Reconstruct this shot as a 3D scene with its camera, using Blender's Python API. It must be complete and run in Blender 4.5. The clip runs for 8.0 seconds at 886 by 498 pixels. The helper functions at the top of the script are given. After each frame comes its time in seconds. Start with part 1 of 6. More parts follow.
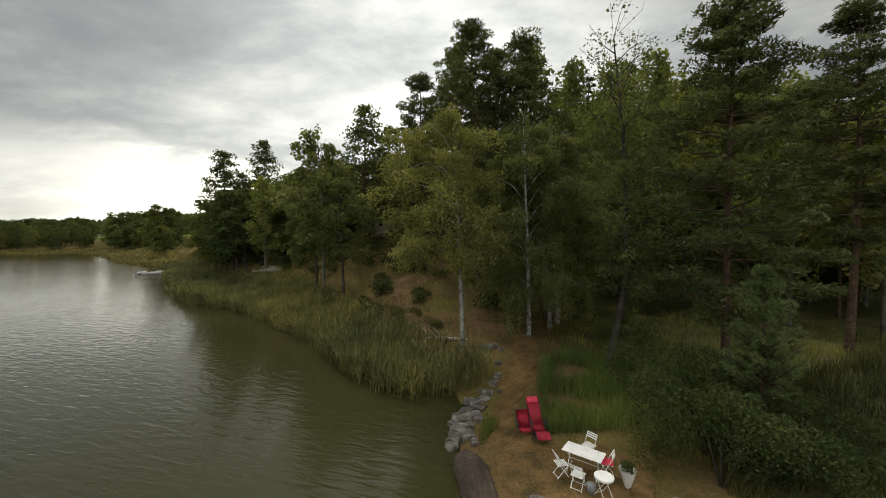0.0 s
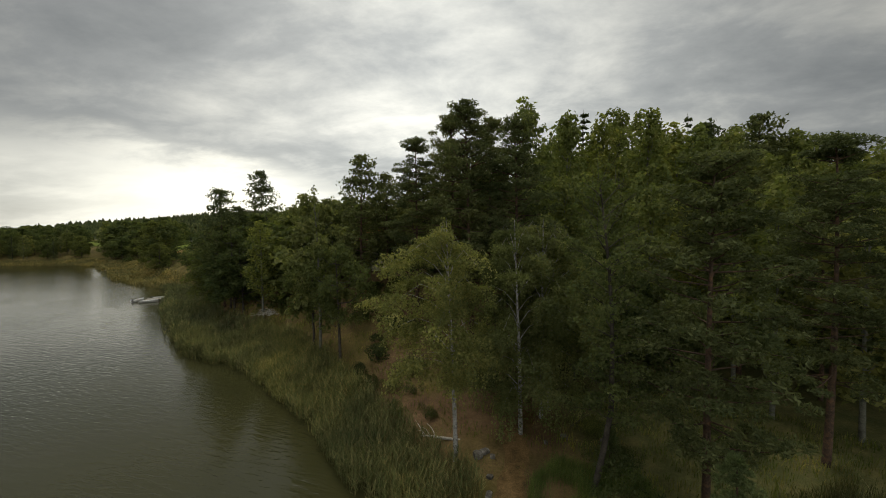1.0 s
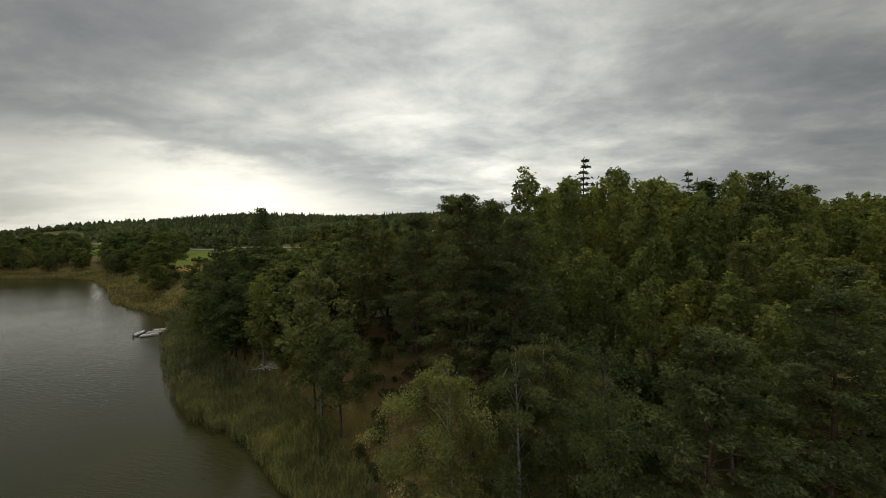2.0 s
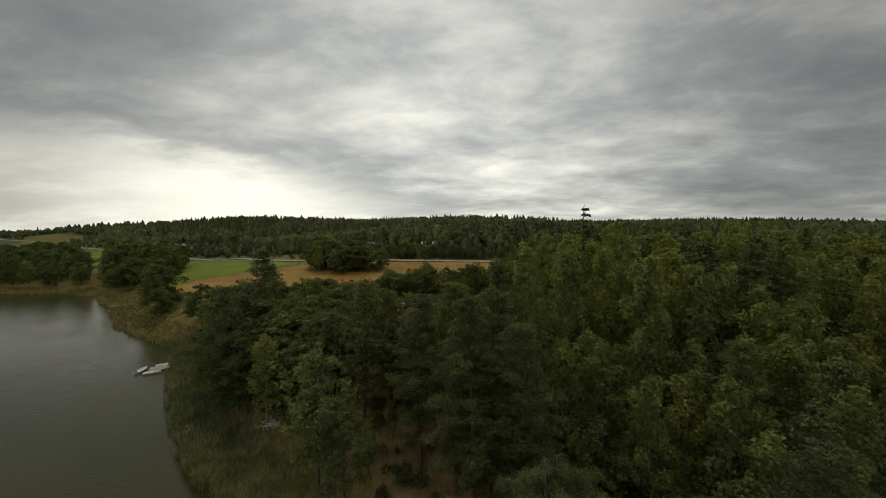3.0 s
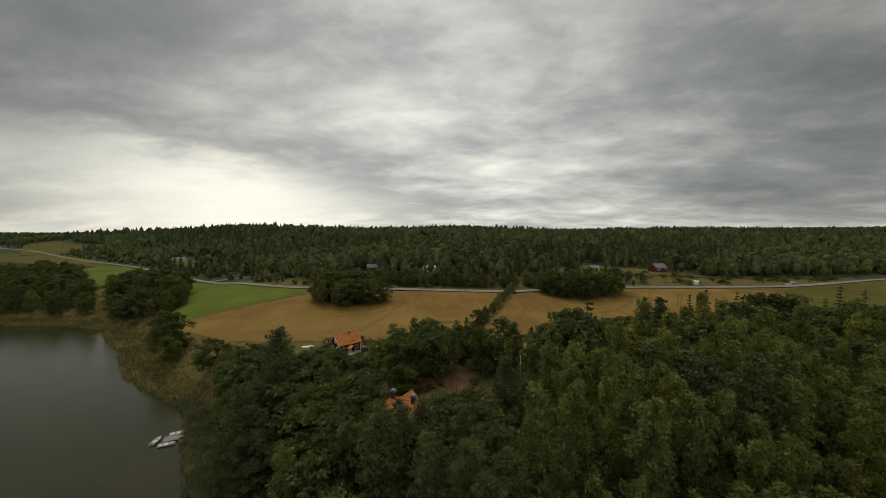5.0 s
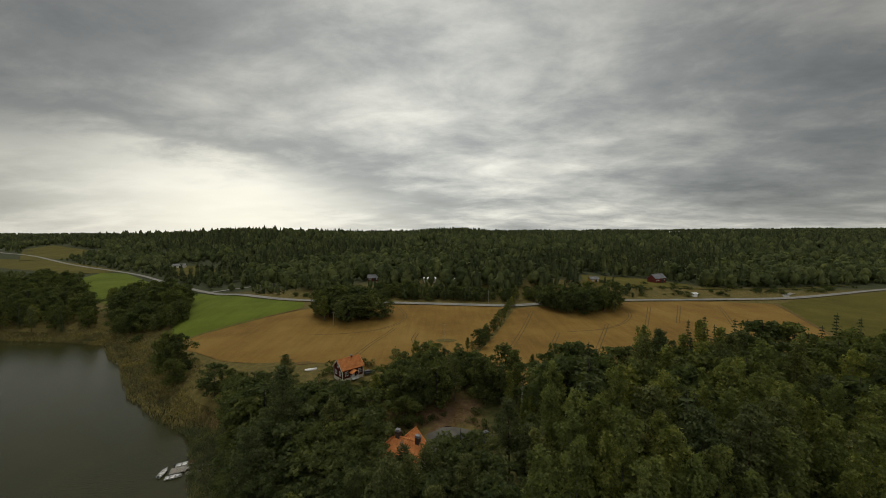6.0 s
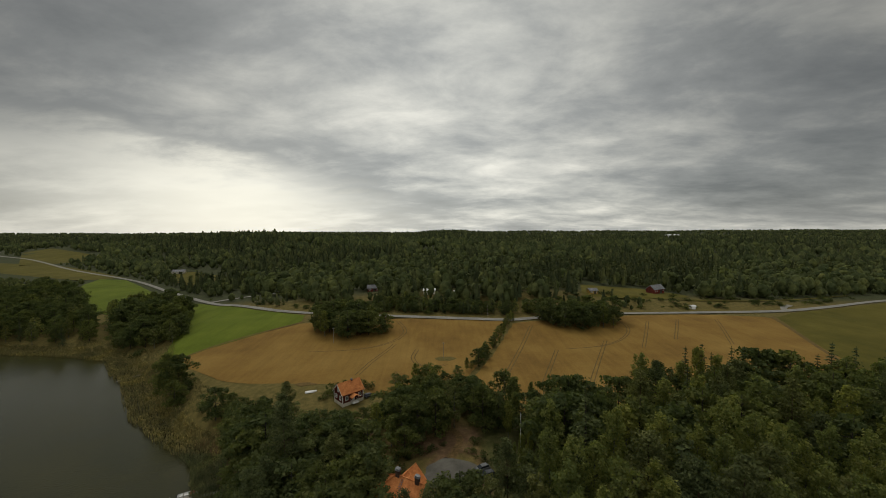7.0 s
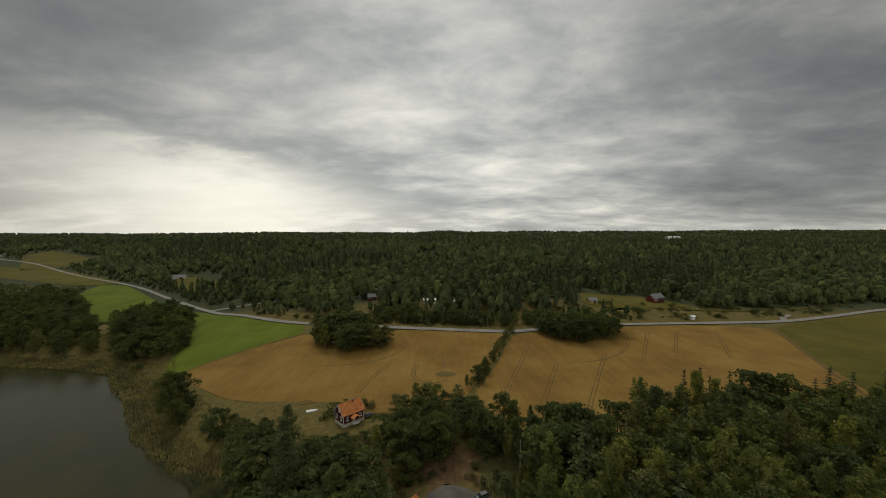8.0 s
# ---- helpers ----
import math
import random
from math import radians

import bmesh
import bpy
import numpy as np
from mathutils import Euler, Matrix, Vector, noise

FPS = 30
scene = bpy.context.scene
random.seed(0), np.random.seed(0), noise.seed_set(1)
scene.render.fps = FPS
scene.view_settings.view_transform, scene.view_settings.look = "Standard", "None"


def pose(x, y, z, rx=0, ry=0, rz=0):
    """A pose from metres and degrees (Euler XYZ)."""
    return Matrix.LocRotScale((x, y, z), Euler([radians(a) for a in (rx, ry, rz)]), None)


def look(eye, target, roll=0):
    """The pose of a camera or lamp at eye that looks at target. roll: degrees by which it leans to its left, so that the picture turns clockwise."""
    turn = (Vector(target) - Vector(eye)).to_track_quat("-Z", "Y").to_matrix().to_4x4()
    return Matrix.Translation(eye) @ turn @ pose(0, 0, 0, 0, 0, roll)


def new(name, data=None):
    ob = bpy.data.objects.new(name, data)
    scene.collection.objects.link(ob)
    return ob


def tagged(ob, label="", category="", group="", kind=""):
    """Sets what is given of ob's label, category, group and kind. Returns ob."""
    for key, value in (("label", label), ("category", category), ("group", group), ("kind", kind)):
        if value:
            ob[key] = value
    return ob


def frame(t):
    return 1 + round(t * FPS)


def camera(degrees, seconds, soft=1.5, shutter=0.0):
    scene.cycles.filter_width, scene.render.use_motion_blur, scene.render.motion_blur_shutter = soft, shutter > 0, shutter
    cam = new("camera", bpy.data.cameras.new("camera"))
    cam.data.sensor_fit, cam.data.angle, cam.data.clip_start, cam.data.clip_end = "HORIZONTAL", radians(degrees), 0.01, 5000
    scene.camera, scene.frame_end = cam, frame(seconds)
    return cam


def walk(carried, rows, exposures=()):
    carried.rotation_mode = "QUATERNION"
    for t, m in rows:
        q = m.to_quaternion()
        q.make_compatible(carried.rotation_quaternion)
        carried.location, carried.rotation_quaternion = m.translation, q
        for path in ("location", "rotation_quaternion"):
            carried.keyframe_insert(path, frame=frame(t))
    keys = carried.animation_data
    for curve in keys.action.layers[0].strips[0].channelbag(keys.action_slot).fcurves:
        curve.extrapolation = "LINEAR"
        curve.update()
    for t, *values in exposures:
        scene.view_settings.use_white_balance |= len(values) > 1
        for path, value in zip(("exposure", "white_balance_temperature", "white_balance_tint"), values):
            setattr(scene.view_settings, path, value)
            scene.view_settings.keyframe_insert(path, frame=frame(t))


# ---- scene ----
cam = camera(100.0, 8.0, soft=0.95)
# seconds, eye x, y, z, yaw, pitch, roll
ROWS = [
    (0.0, 0.00, 0.00, 9.32, 0.29, -2.14, 0.58),
    (0.5, 0.21, -0.38, 12.74, -0.04, -2.39, 0.63),
    (1.0, 0.35, -0.39, 16.97, -0.11, -2.48, 0.62),
    (1.5, 0.35, -0.25, 21.54, -0.17, -2.59, 0.54),
    (2.0, 0.32, -0.18, 26.32, -0.12, -2.65, 0.40),
    (3.5, -0.41, -0.58, 41.89, -0.29, -2.92, 0.34),
    (4.0, -0.98, -0.97, 47.17, -0.34, -2.90, 0.29),
    (4.5, -1.55, -1.44, 52.05, -0.40, -2.98, 0.32),
    (6.0, -3.09, -3.00, 66.46, -0.60, -3.03, 0.38),
    (6.5, -3.18, -3.34, 71.24, -0.66, -3.07, 0.32),
    (7.0, -3.12, -3.56, 75.97, -0.68, -3.05, 0.27),
    (7.5, -3.04, -3.72, 80.28, -0.67, -3.07, 0.25),
    (8.0, -3.06, -3.90, 84.31, -0.64, -3.13, 0.25),
]
walk(cam, [(t, pose(x, y, z, 90 + pitch, roll, yaw)) for t, x, y, z, yaw, pitch, roll in ROWS],
     [(0.0, 0.56), (0.5, 0.40), (1.0, 0.22), (2.0, 0.0), (4.0, -0.14), (6.0, -0.28), (8.0, -0.32)])

# ---- sky and sun: a bright overcast with the sun low behind thin cloud ----
SUN_AZ, SUN_EL = radians(-29.0), radians(56.0)      # azimuth from +y towards +x
world = bpy.data.worlds.new("overcast_sky")
scene.world = world
world.use_nodes = True
nt = world.node_tree
nt.nodes.clear()


def wmath(op, a, b=None, c=None):
    n = nt.nodes.new("ShaderNodeMath")
    n.operation = op
    for i, v in enumerate((a, b, c)):
        if v is None:
            continue
        if isinstance(v, (int, float)):
            n.inputs[i].default_value = v
        else:
            nt.links.new(v, n.inputs[i])
    return n.outputs[0]


def wramp(fac, stops):
    n = nt.nodes.new("ShaderNodeValToRGB")
    while len(n.color_ramp.elements) < len(stops):
        n.color_ramp.elements.new(0.5)
    for e, (p, col) in zip(n.color_ramp.elements, stops):
        e.position, e.color = p, (*col, 1)
    nt.links.new(fac, n.inputs[0])
    return n.outputs[0]


tc = nt.nodes.new("ShaderNodeTexCoord")
sep = nt.nodes.new("ShaderNodeSeparateXYZ")
nt.links.new(tc.outputs["Generated"], sep.inputs[0])
up = wmath("MAXIMUM", sep.outputs[2], 0.0)
den = wmath("ADD", up, 0.20)
comb = nt.nodes.new("ShaderNodeCombineXYZ")
nt.links.new(wmath("DIVIDE", sep.outputs[0], den), comb.inputs[0])
nt.links.new(wmath("DIVIDE", sep.outputs[1], den), comb.inputs[1])
# cloud sheet seen in perspective: two scales of noise, stretched along one way
mapn = nt.nodes.new("ShaderNodeMapping")
mapn.inputs["Rotation"].default_value = (0, 0, radians(22))
mapn.inputs["Scale"].default_value = (0.95, 1.25, 1.0)
mapn.inputs["Location"].default_value = (3.1, 1.7, 0.0)
nt.links.new(comb.outputs[0], mapn.inputs[0])
n1 = nt.nodes.new("ShaderNodeTexNoise")
n1.inputs["Scale"].default_value, n1.inputs["Detail"].default_value = 1.9, 8.0
n1.inputs["Roughness"].default_value, n1.inputs["Distortion"].default_value = 0.62, 0.2
nt.links.new(mapn.outputs[0], n1.inputs["Vector"])
n2 = nt.nodes.new("ShaderNodeTexNoise")
n2.inputs["Scale"].default_value, n2.inputs["Detail"].default_value = 0.62, 4.0
nt.links.new(mapn.outputs[0], n2.inputs["Vector"])
cloud = wmath("ADD", wmath("MULTIPLY", n1.outputs[0], 0.42), wmath("MULTIPLY", n2.outputs[0], 0.58))
# brightening towards the veiled sun
dotn = nt.nodes.new("ShaderNodeVectorMath")
dotn.operation = "DOT_PRODUCT"
nt.links.new(tc.outputs["Generated"], dotn.inputs[0])
GLOW_EL, GLOW_AZ = radians(4.0), radians(-29.0)
dotn.inputs[1].default_value = (math.sin(GLOW_AZ) * math.cos(GLOW_EL), math.cos(GLOW_AZ) * math.cos(GLOW_EL), math.sin(GLOW_EL))
# the edge of the cloud sheet runs slantwise; below it the sky is thin and bright
ahead = wmath("MAXIMUM", sep.outputs[1], 0.08)
edge_u = wmath("DIVIDE", sep.outputs[0], ahead)
edge_v = wmath("DIVIDE", sep.outputs[2], ahead)
over = wmath("ADD", edge_v, wmath("MULTIPLY", edge_u, 0.239))
over = wmath("ADD", over, wmath("MULTIPLY", wmath("SUBTRACT", n1.outputs[0], 0.5), 0.30))
edge = nt.nodes.new("ShaderNodeMapRange")
edge.interpolation_type = "SMOOTHSTEP"
edge.inputs["From Min"].default_value, edge.inputs["From Max"].default_value = -0.03, 0.10
edge.inputs["To Min"].default_value, edge.inputs["To Max"].default_value = 1.0, 0.12
nt.links.new(over, edge.inputs["Value"])
toward = wmath("MAXIMUM", dotn.outputs["Value"], 0.0)
near_sun = wmath("MULTIPLY", wmath("ADD", wmath("MULTIPLY", wmath("POWER", toward, 9.0), 0.36), wmath("MULTIPLY", wmath("POWER", toward, 34.0), 0.56)), edge.outputs[0])
# a thin place in the cloud higher up
gapn = nt.nodes.new("ShaderNodeVectorMath")
gapn.operation = "DOT_PRODUCT"
nt.links.new(tc.outputs["Generated"], gapn.inputs[0])
gapn.inputs[1].default_value = (math.sin(radians(2)) * math.cos(radians(25)), math.cos(radians(2)) * math.cos(radians(25)), math.sin(radians(25)))
thin = wmath("POWER", wmath("MAXIMUM", gapn.outputs["Value"], 0.0), 9.0)
wide_sun = wmath("POWER", wmath("MAXIMUM", dotn.outputs["Value"], 0.0), 2.0)
cloud_col = wramp(cloud, [(0.34, (0.215, 0.225, 0.218)), (0.46, (0.350, 0.358, 0.340)), (0.54, (0.52, 0.52, 0.475)), (0.66, (0.82, 0.80, 0.71))])
gain = wmath("ADD", wmath("ADD", wmath("ADD", 0.66, wmath("MULTIPLY", wide_sun, 0.05)), wmath("MULTIPLY", thin, 0.62)), wmath("MULTIPLY", near_sun, 0.62))
# a paler band low down all round
pale = wmath("EXPONENT", wmath("MULTIPLY", up, -7.0))
# sky darkened away from the middle of the view, in place of lens vignetting
thick = nt.nodes.new("ShaderNodeMapRange")
thick.interpolation_type = "SMOOTHSTEP"
thick.inputs["From Min"].default_value, thick.inputs["From Max"].default_value = 0.50, 0.95
thick.inputs["To Min"].default_value, thick.inputs["To Max"].default_value = 0.50, 1.08
side = nt.nodes.new("ShaderNodeVectorMath")
side.operation = "DOT_PRODUCT"
nt.links.new(tc.outputs["Generated"], side.inputs[0])
side.inputs[1].default_value = (math.sin(radians(1)) * math.cos(radians(18)), math.cos(radians(1)) * math.cos(radians(18)), math.sin(radians(18)))
nt.links.new(side.outputs["Value"], thick.inputs["Value"])
gain = wmath("MULTIPLY", gain, thick.outputs[0])
gain = wmath("ADD", gain, wmath("MULTIPLY", pale, 0.58))
# an overcast sky is brightest overhead
zen = nt.nodes.new("ShaderNodeMapRange")
zen.interpolation_type = "SMOOTHSTEP"
zen.inputs["From Min"].default_value, zen.inputs["From Max"].default_value = 0.50, 1.0
zen.inputs["To Min"].default_value, zen.inputs["To Max"].default_value = 1.0, 5.0
nt.links.new(sep.outputs[2], zen.inputs["Value"])
gain = wmath("MULTIPLY", gain, zen.outputs[0])
# unseen sky behind the camera, brightened as added fill on the near sides
back_fill = nt.nodes.new("ShaderNodeMapRange")
back_fill.interpolation_type = "SMOOTHSTEP"
back_fill.inputs["From Min"].default_value, back_fill.inputs["From Max"].default_value = -0.05, -0.9
back_fill.inputs["To Min"].default_value, back_fill.inputs["To Max"].default_value = 1.0, 3.5
nt.links.new(sep.outputs[1], back_fill.inputs["Value"])
gain = wmath("MULTIPLY", gain, back_fill.outputs[0])
scalen = nt.nodes.new("ShaderNodeVectorMath")
scalen.operation = "SCALE"
nt.links.new(cloud_col, scalen.inputs[0])
nt.links.new(gain, scalen.inputs["Scale"])
# clear pale band along the horizon, and the sky above the cloud
sky = nt.nodes.new("ShaderNodeTexSky")
sky.sky_type, sky.sun_disc = "NISHITA", False
sky.sun_elevation, sky.sun_rotation = SUN_EL, SUN_AZ
skys = nt.nodes.new("ShaderNodeVectorMath")
skys.operation = "SCALE"
skys.inputs["Scale"].default_value = 0.10
nt.links.new(sky.outputs[0], skys.inputs[0])
mixn = nt.nodes.new("ShaderNodeMix")
mixn.data_type = "RGBA"
mixn.inputs["Factor"].default_value = 0.94
nt.links.new(skys.outputs[0], mixn.inputs[6])
# below the cloud edge the thin bright veil hides the cloud's own marks
veil = nt.nodes.new("ShaderNodeMix")
veil.data_type = "RGBA"
nt.links.new(wmath("MINIMUM", wmath("MULTIPLY", near_sun, 0.95), 0.92), veil.inputs["Factor"])
nt.links.new(scalen.outputs[0], veil.inputs[6])
veil.inputs[7].default_value = (1.28, 1.23, 1.04, 1)
nt.links.new(veil.outputs[2], mixn.inputs[7])
bg = nt.nodes.new("ShaderNodeBackground")
bg.inputs["Strength"].default_value = 1.0
nt.links.new(mixn.outputs["Result"], bg.inputs["Color"])
wo = nt.nodes.new("ShaderNodeOutputWorld")
nt.links.new(bg.outputs[0], wo.inputs[0])

sun = new("sun", bpy.data.lights.new("sun", "SUN"))
sun.data.energy, sun.data.angle, sun.data.color = 1.1, radians(20), (1.0, 0.95, 0.86)
sun.matrix_world = look((0, 0, 200), (-math.sin(SUN_AZ) * 100, -math.cos(SUN_AZ) * 100, 200 - math.tan(SUN_EL) * 100))

# ---- the lie of the land ----
# lake edge of firm ground, and the water-side edge of the reed belt
BANK = [(1.0, 19.5), (0.2, 21.6), (-4, 26.5), (-10, 36), (-21, 50), (-33, 60), (-45, 70), (-55, 83), (-64, 96), (-71, 106), (-75, 117),
        (-90, 125), (-102, 134), (-122, 152), (-150, 181), (-178, 208), (-216, 227), (-262, 231), (-300, 238), (-400, 262), (-700, 310)]
REED_EDGE = [(1.2, 20.2), (-1, 20.2), (-5, 22), (-8, 26), (-12, 32), (-25, 45), (-36, 51), (-47, 62), (-60, 78), (-71, 93), (-79, 106), (-82, 111),
             (-92, 118), (-109, 129), (-127, 142), (-142, 157), (-160, 177), (-177, 190), (-197, 210), (-241, 220), (-275, 223), (-400, 246), (-700, 295)]
LAKE = BANK + [(-900, -300), (60, -300), (34, -60), (16, -14), (5, 2), (2.0, 8), (0.3, 12), (0.2, 16)]


def seg_distance(px, py, line, closed):
    d = np.full(px.shape, 1e9)
    pts = list(line) + ([line[0]] if closed else [])
    for (ax, ay), (bx, by) in zip(pts[:-1], pts[1:]):
        ex, ey = bx - ax, by - ay
        k = np.clip(((px - ax) * ex + (py - ay) * ey) / (ex * ex + ey * ey), 0, 1)
        d = np.minimum(d, np.hypot(px - ax - k * ex, py - ay - k * ey))
    return d


def inside(px, py, poly):
    got = np.zeros(px.shape, bool)
    for (ax, ay), (bx, by) in zip(poly, poly[1:] + poly[:1]):
        if ay == by:
            continue
        cross = ((ay > py) != (by > py)) & (px < (bx - ax) * (py - ay) / (by - ay) + ax)
        got ^= cross
    return got


def step(a, b, v):
    k = np.clip((v - a) / (b - a), 0, 1)
    return k * k * (3 - 2 * k)


def shore(px, py):
    """Metres from the bank, positive on land."""
    d = seg_distance(px, py, LAKE, True)
    return np.where(inside(px, py, LAKE), -d, d)


def land(px, py):
    """Height of the ground."""
    px, py = np.asarray(px, float), np.asarray(py, float)
    d = shore(px, py)
    plateau = 2.2 + 8.6 * step(22, 62, py - 0.35 * px)
    z = plateau * (1 - np.exp(-np.maximum(d, 0) / (10.0 + 34.0 * step(150, 195, -px))))
    z = z + 1.2 * np.exp(-((px - 1) ** 2 + (py - 26) ** 2) / 40.0) * step(0.5, 3, d)
    z = z + 6.5 * step(185, 262, py) * np.exp(-((px - 10) / 170.0) ** 2)
    z = z + 8.0 * step(262, 305, py) * np.exp(-((px - 70) / 190.0) ** 2)
    far = py + 0.6 * np.minimum(0, px + 150)
    z = z + 21 * step(340, 720, far)
    z = z + step(380, 800, far) * 7 * (np.sin(px * 0.0061 + 1.1) * np.sin(py * 0.0047 + 0.4) + 0.6 * np.sin(px * 0.0021 + py * 0.0013))
    z = z + 19 * np.exp(-((px + 520) / 400) ** 2 - ((py - 900) / 230) ** 2) + 20 * np.exp(-((px + 930) / 250) ** 2 - ((py - 1050) / 220) ** 2)
    z = z + 0.10 * step(2, 8, d) * (1 - step(75, 105, py)) * (np.sin(px * 0.9 + 1.3 * np.sin(py * 0.5)) * np.sin(py * 0.8 + 0.7) + np.sin(px * 0.31 + py * 0.23))
    return np.where(d < 0, np.maximum(-0.25 + 0.16 * d, -2.2), z)


def ground_z(x, y):
    return float(land(np.array([x]), np.array([y]))[0])

# ---- materials ----
def material(name):
    m = bpy.data.materials.new(name)
    m.use_nodes = True
    t = m.node_tree
    return m, t, t.nodes["Principled BSDF"]


def tex_noise(t, scale, detail=4.0, rough=0.55, vec=None, dist=0.0):
    n = t.nodes.new("ShaderNodeTexNoise")
    n.inputs["Scale"].default_value, n.inputs["Detail"].default_value = scale, detail
    n.inputs["Roughness"].default_value, n.inputs["Distortion"].default_value = rough, dist
    if vec is None:
        g = t.nodes.new("ShaderNodeNewGeometry")
        vec = g.outputs["Position"]
    t.links.new(vec, n.inputs["Vector"])
    return n.outputs[0]


def ramp(t, fac, stops):
    n = t.nodes.new("ShaderNodeValToRGB")
    while len(n.color_ramp.elements) < len(stops):
        n.color_ramp.elements.new(0.5)
    for e, (p, col) in zip(n.color_ramp.elements, stops):
        e.position, e.color = p, (*col, 1)
    t.links.new(fac, n.inputs[0])
    return n.outputs[0]


def mix(t, fac, a, b, blend="MIX"):
    n = t.nodes.new("ShaderNodeMix")
    n.data_type, n.blend_type = "RGBA", blend
    for key, v in (("Factor", fac), ("A", a), ("B", b)):
        sock = n.inputs[key] if key == "Factor" else [s for s in n.inputs if s.name == key and s.type == "RGBA"][0]
        if isinstance(v, (int, float)):
            sock.default_value = v
        elif isinstance(v, tuple):
            sock.default_value = (*v, 1)
        else:
            t.links.new(v, sock)
    return [s for s in n.outputs if s.type == "RGBA"][0]


def bump(t, b, height, strength=0.4, distance=0.05):
    n = t.nodes.new("ShaderNodeBump")
    n.inputs["Strength"].default_value, n.inputs["Distance"].default_value = strength, distance
    t.links.new(height, n.inputs["Height"])
    t.links.new(n.outputs[0], b.inputs["Normal"])


def surface(name, dark, mid, light, scale, rough=0.85, fine=8.0, relief=0.3, depth=0.03, metal=0.0, vary=0.0, grain_mix=0.8):
    """A rough natural or painted surface, varied at two scales."""
    m, t, b = material(name)
    tcn = t.nodes.new("ShaderNodeTexCoord").outputs["Object"]
    a = tex_noise(t, scale, 5, 0.6, tcn)
    f = tex_noise(t, scale * fine, 4, 0.65, tcn)
    col = ramp(t, a, [(0.30, dark), (0.5, mid), (0.70, light)])
    grain = ramp(t, f, [(0.3, (0.62, 0.62, 0.62)), (0.7, (1.2, 1.2, 1.2))])
    col = mix(t, grain_mix, col, grain, "MULTIPLY")
    if vary:
        oi = t.nodes.new("ShaderNodeObjectInfo").outputs["Random"]
        col = mix(t, 1.0, col, ramp(t, oi, [(0.0, (1 - vary,) * 3), (1.0, (1 + vary,) * 3)]), "MULTIPLY")
    t.links.new(col, b.inputs["Base Color"])
    b.inputs["Roughness"].default_value, b.inputs["Metallic"].default_value = rough, metal
    if rough > 0.8:
        b.inputs["Specular IOR Level"].default_value = 0.08
    bump(t, b, f, relief, depth)
    return m


def foliage(name, dark, mid, light, tree_scale=0.0, through_light=0.5, patch=0.35):
    """Leaves: colour varies leaf by leaf, patch by patch and tree by tree; some light comes through."""
    m, t, b = material(name)
    geo = t.nodes.new("ShaderNodeNewGeometry")
    leaf = geo.outputs["Random Per Island"]
    col = ramp(t, leaf, [(0.0, dark), (0.5, mid), (1.0, light)])
    a = tex_noise(t, patch, 3, 0.6, geo.outputs["Position"])
    col = mix(t, 1.0, col, ramp(t, a, [(0.32, (0.62, 0.66, 0.6)), (0.68, (1.3, 1.25, 1.15))]), "MULTIPLY")
    oi = t.nodes.new("ShaderNodeObjectInfo").outputs["Random"]
    col = mix(t, 0.85, col, ramp(t, oi, [(0.0, (0.72, 0.78, 0.80)), (0.45, (0.95, 0.96, 0.98)), (0.75, (1.12, 1.08, 0.97)), (1.0, (1.26, 1.17, 0.94))]), "MULTIPLY")
    if tree_scale:
        w = tex_noise(t, tree_scale, 2, 0.7, geo.outputs["Position"])
        col = mix(t, 1.0, col, ramp(t, w, [(0.3, (0.62, 0.66, 0.68)), (0.5, (1.0, 1.0, 0.96)), (0.70, (1.5, 1.4, 1.1))]), "MULTIPLY")
    t.links.new(col, b.inputs["Base Color"])
    b.inputs["Roughness"].default_value = 0.8
    b.inputs["Specular IOR Level"].default_value = 0.06
    tr = t.nodes.new("ShaderNodeBsdfTranslucent")
    t.links.new(mix(t, 1.0, col, (1.15, 1.2, 0.6), "MULTIPLY"), tr.inputs["Color"])
    ms = t.nodes.new("ShaderNodeMixShader")
    ms.inputs[0].default_value = through_light
    t.links.new(b.outputs[0], ms.inputs[1])
    t.links.new(tr.outputs[0], ms.inputs[2])
    t.links.new(ms.outputs[0], t.nodes["Material Output"].inputs["Surface"])
    return m


M_PINE = foliage("pine_needles", (0.064, 0.077, 0.036), (0.097, 0.111, 0.050), (0.137, 0.147, 0.067), through_light=0.35)
M_YOUNGPINE = foliage("young_pine_needles", (0.100, 0.126, 0.060), (0.152, 0.181, 0.086), (0.215, 0.240, 0.114), through_light=0.35)
M_SPRUCE = foliage("spruce_needles", (0.044, 0.059, 0.029), (0.064, 0.081, 0.039), (0.090, 0.108, 0.051), through_light=0.2)
M_BIRCH = foliage("birch_leaves", (0.121, 0.132, 0.058), (0.164, 0.175, 0.074), (0.218, 0.218, 0.097))
M_OAK = foliage("broad_leaves", (0.068, 0.088, 0.039), (0.099, 0.118, 0.049), (0.136, 0.149, 0.063))
M_ASPEN = foliage("aspen_leaves", (0.115, 0.137, 0.049), (0.158, 0.177, 0.061), (0.210, 0.220, 0.078))
M_FAR_CONIFER = foliage("far_conifers", (0.044, 0.057, 0.032), (0.059, 0.073, 0.039), (0.079, 0.091, 0.047), 0.06, 0.1, 0.3)
M_FAR_LEAF = foliage("far_broad_leaves", (0.073, 0.090, 0.040), (0.098, 0.114, 0.048), (0.131, 0.143, 0.062), 0.06, 0.2, 0.3)
M_SHRUB = foliage("shrub_leaves", (0.048, 0.064, 0.030), (0.073, 0.090, 0.042), (0.110, 0.123, 0.062), 0.12)
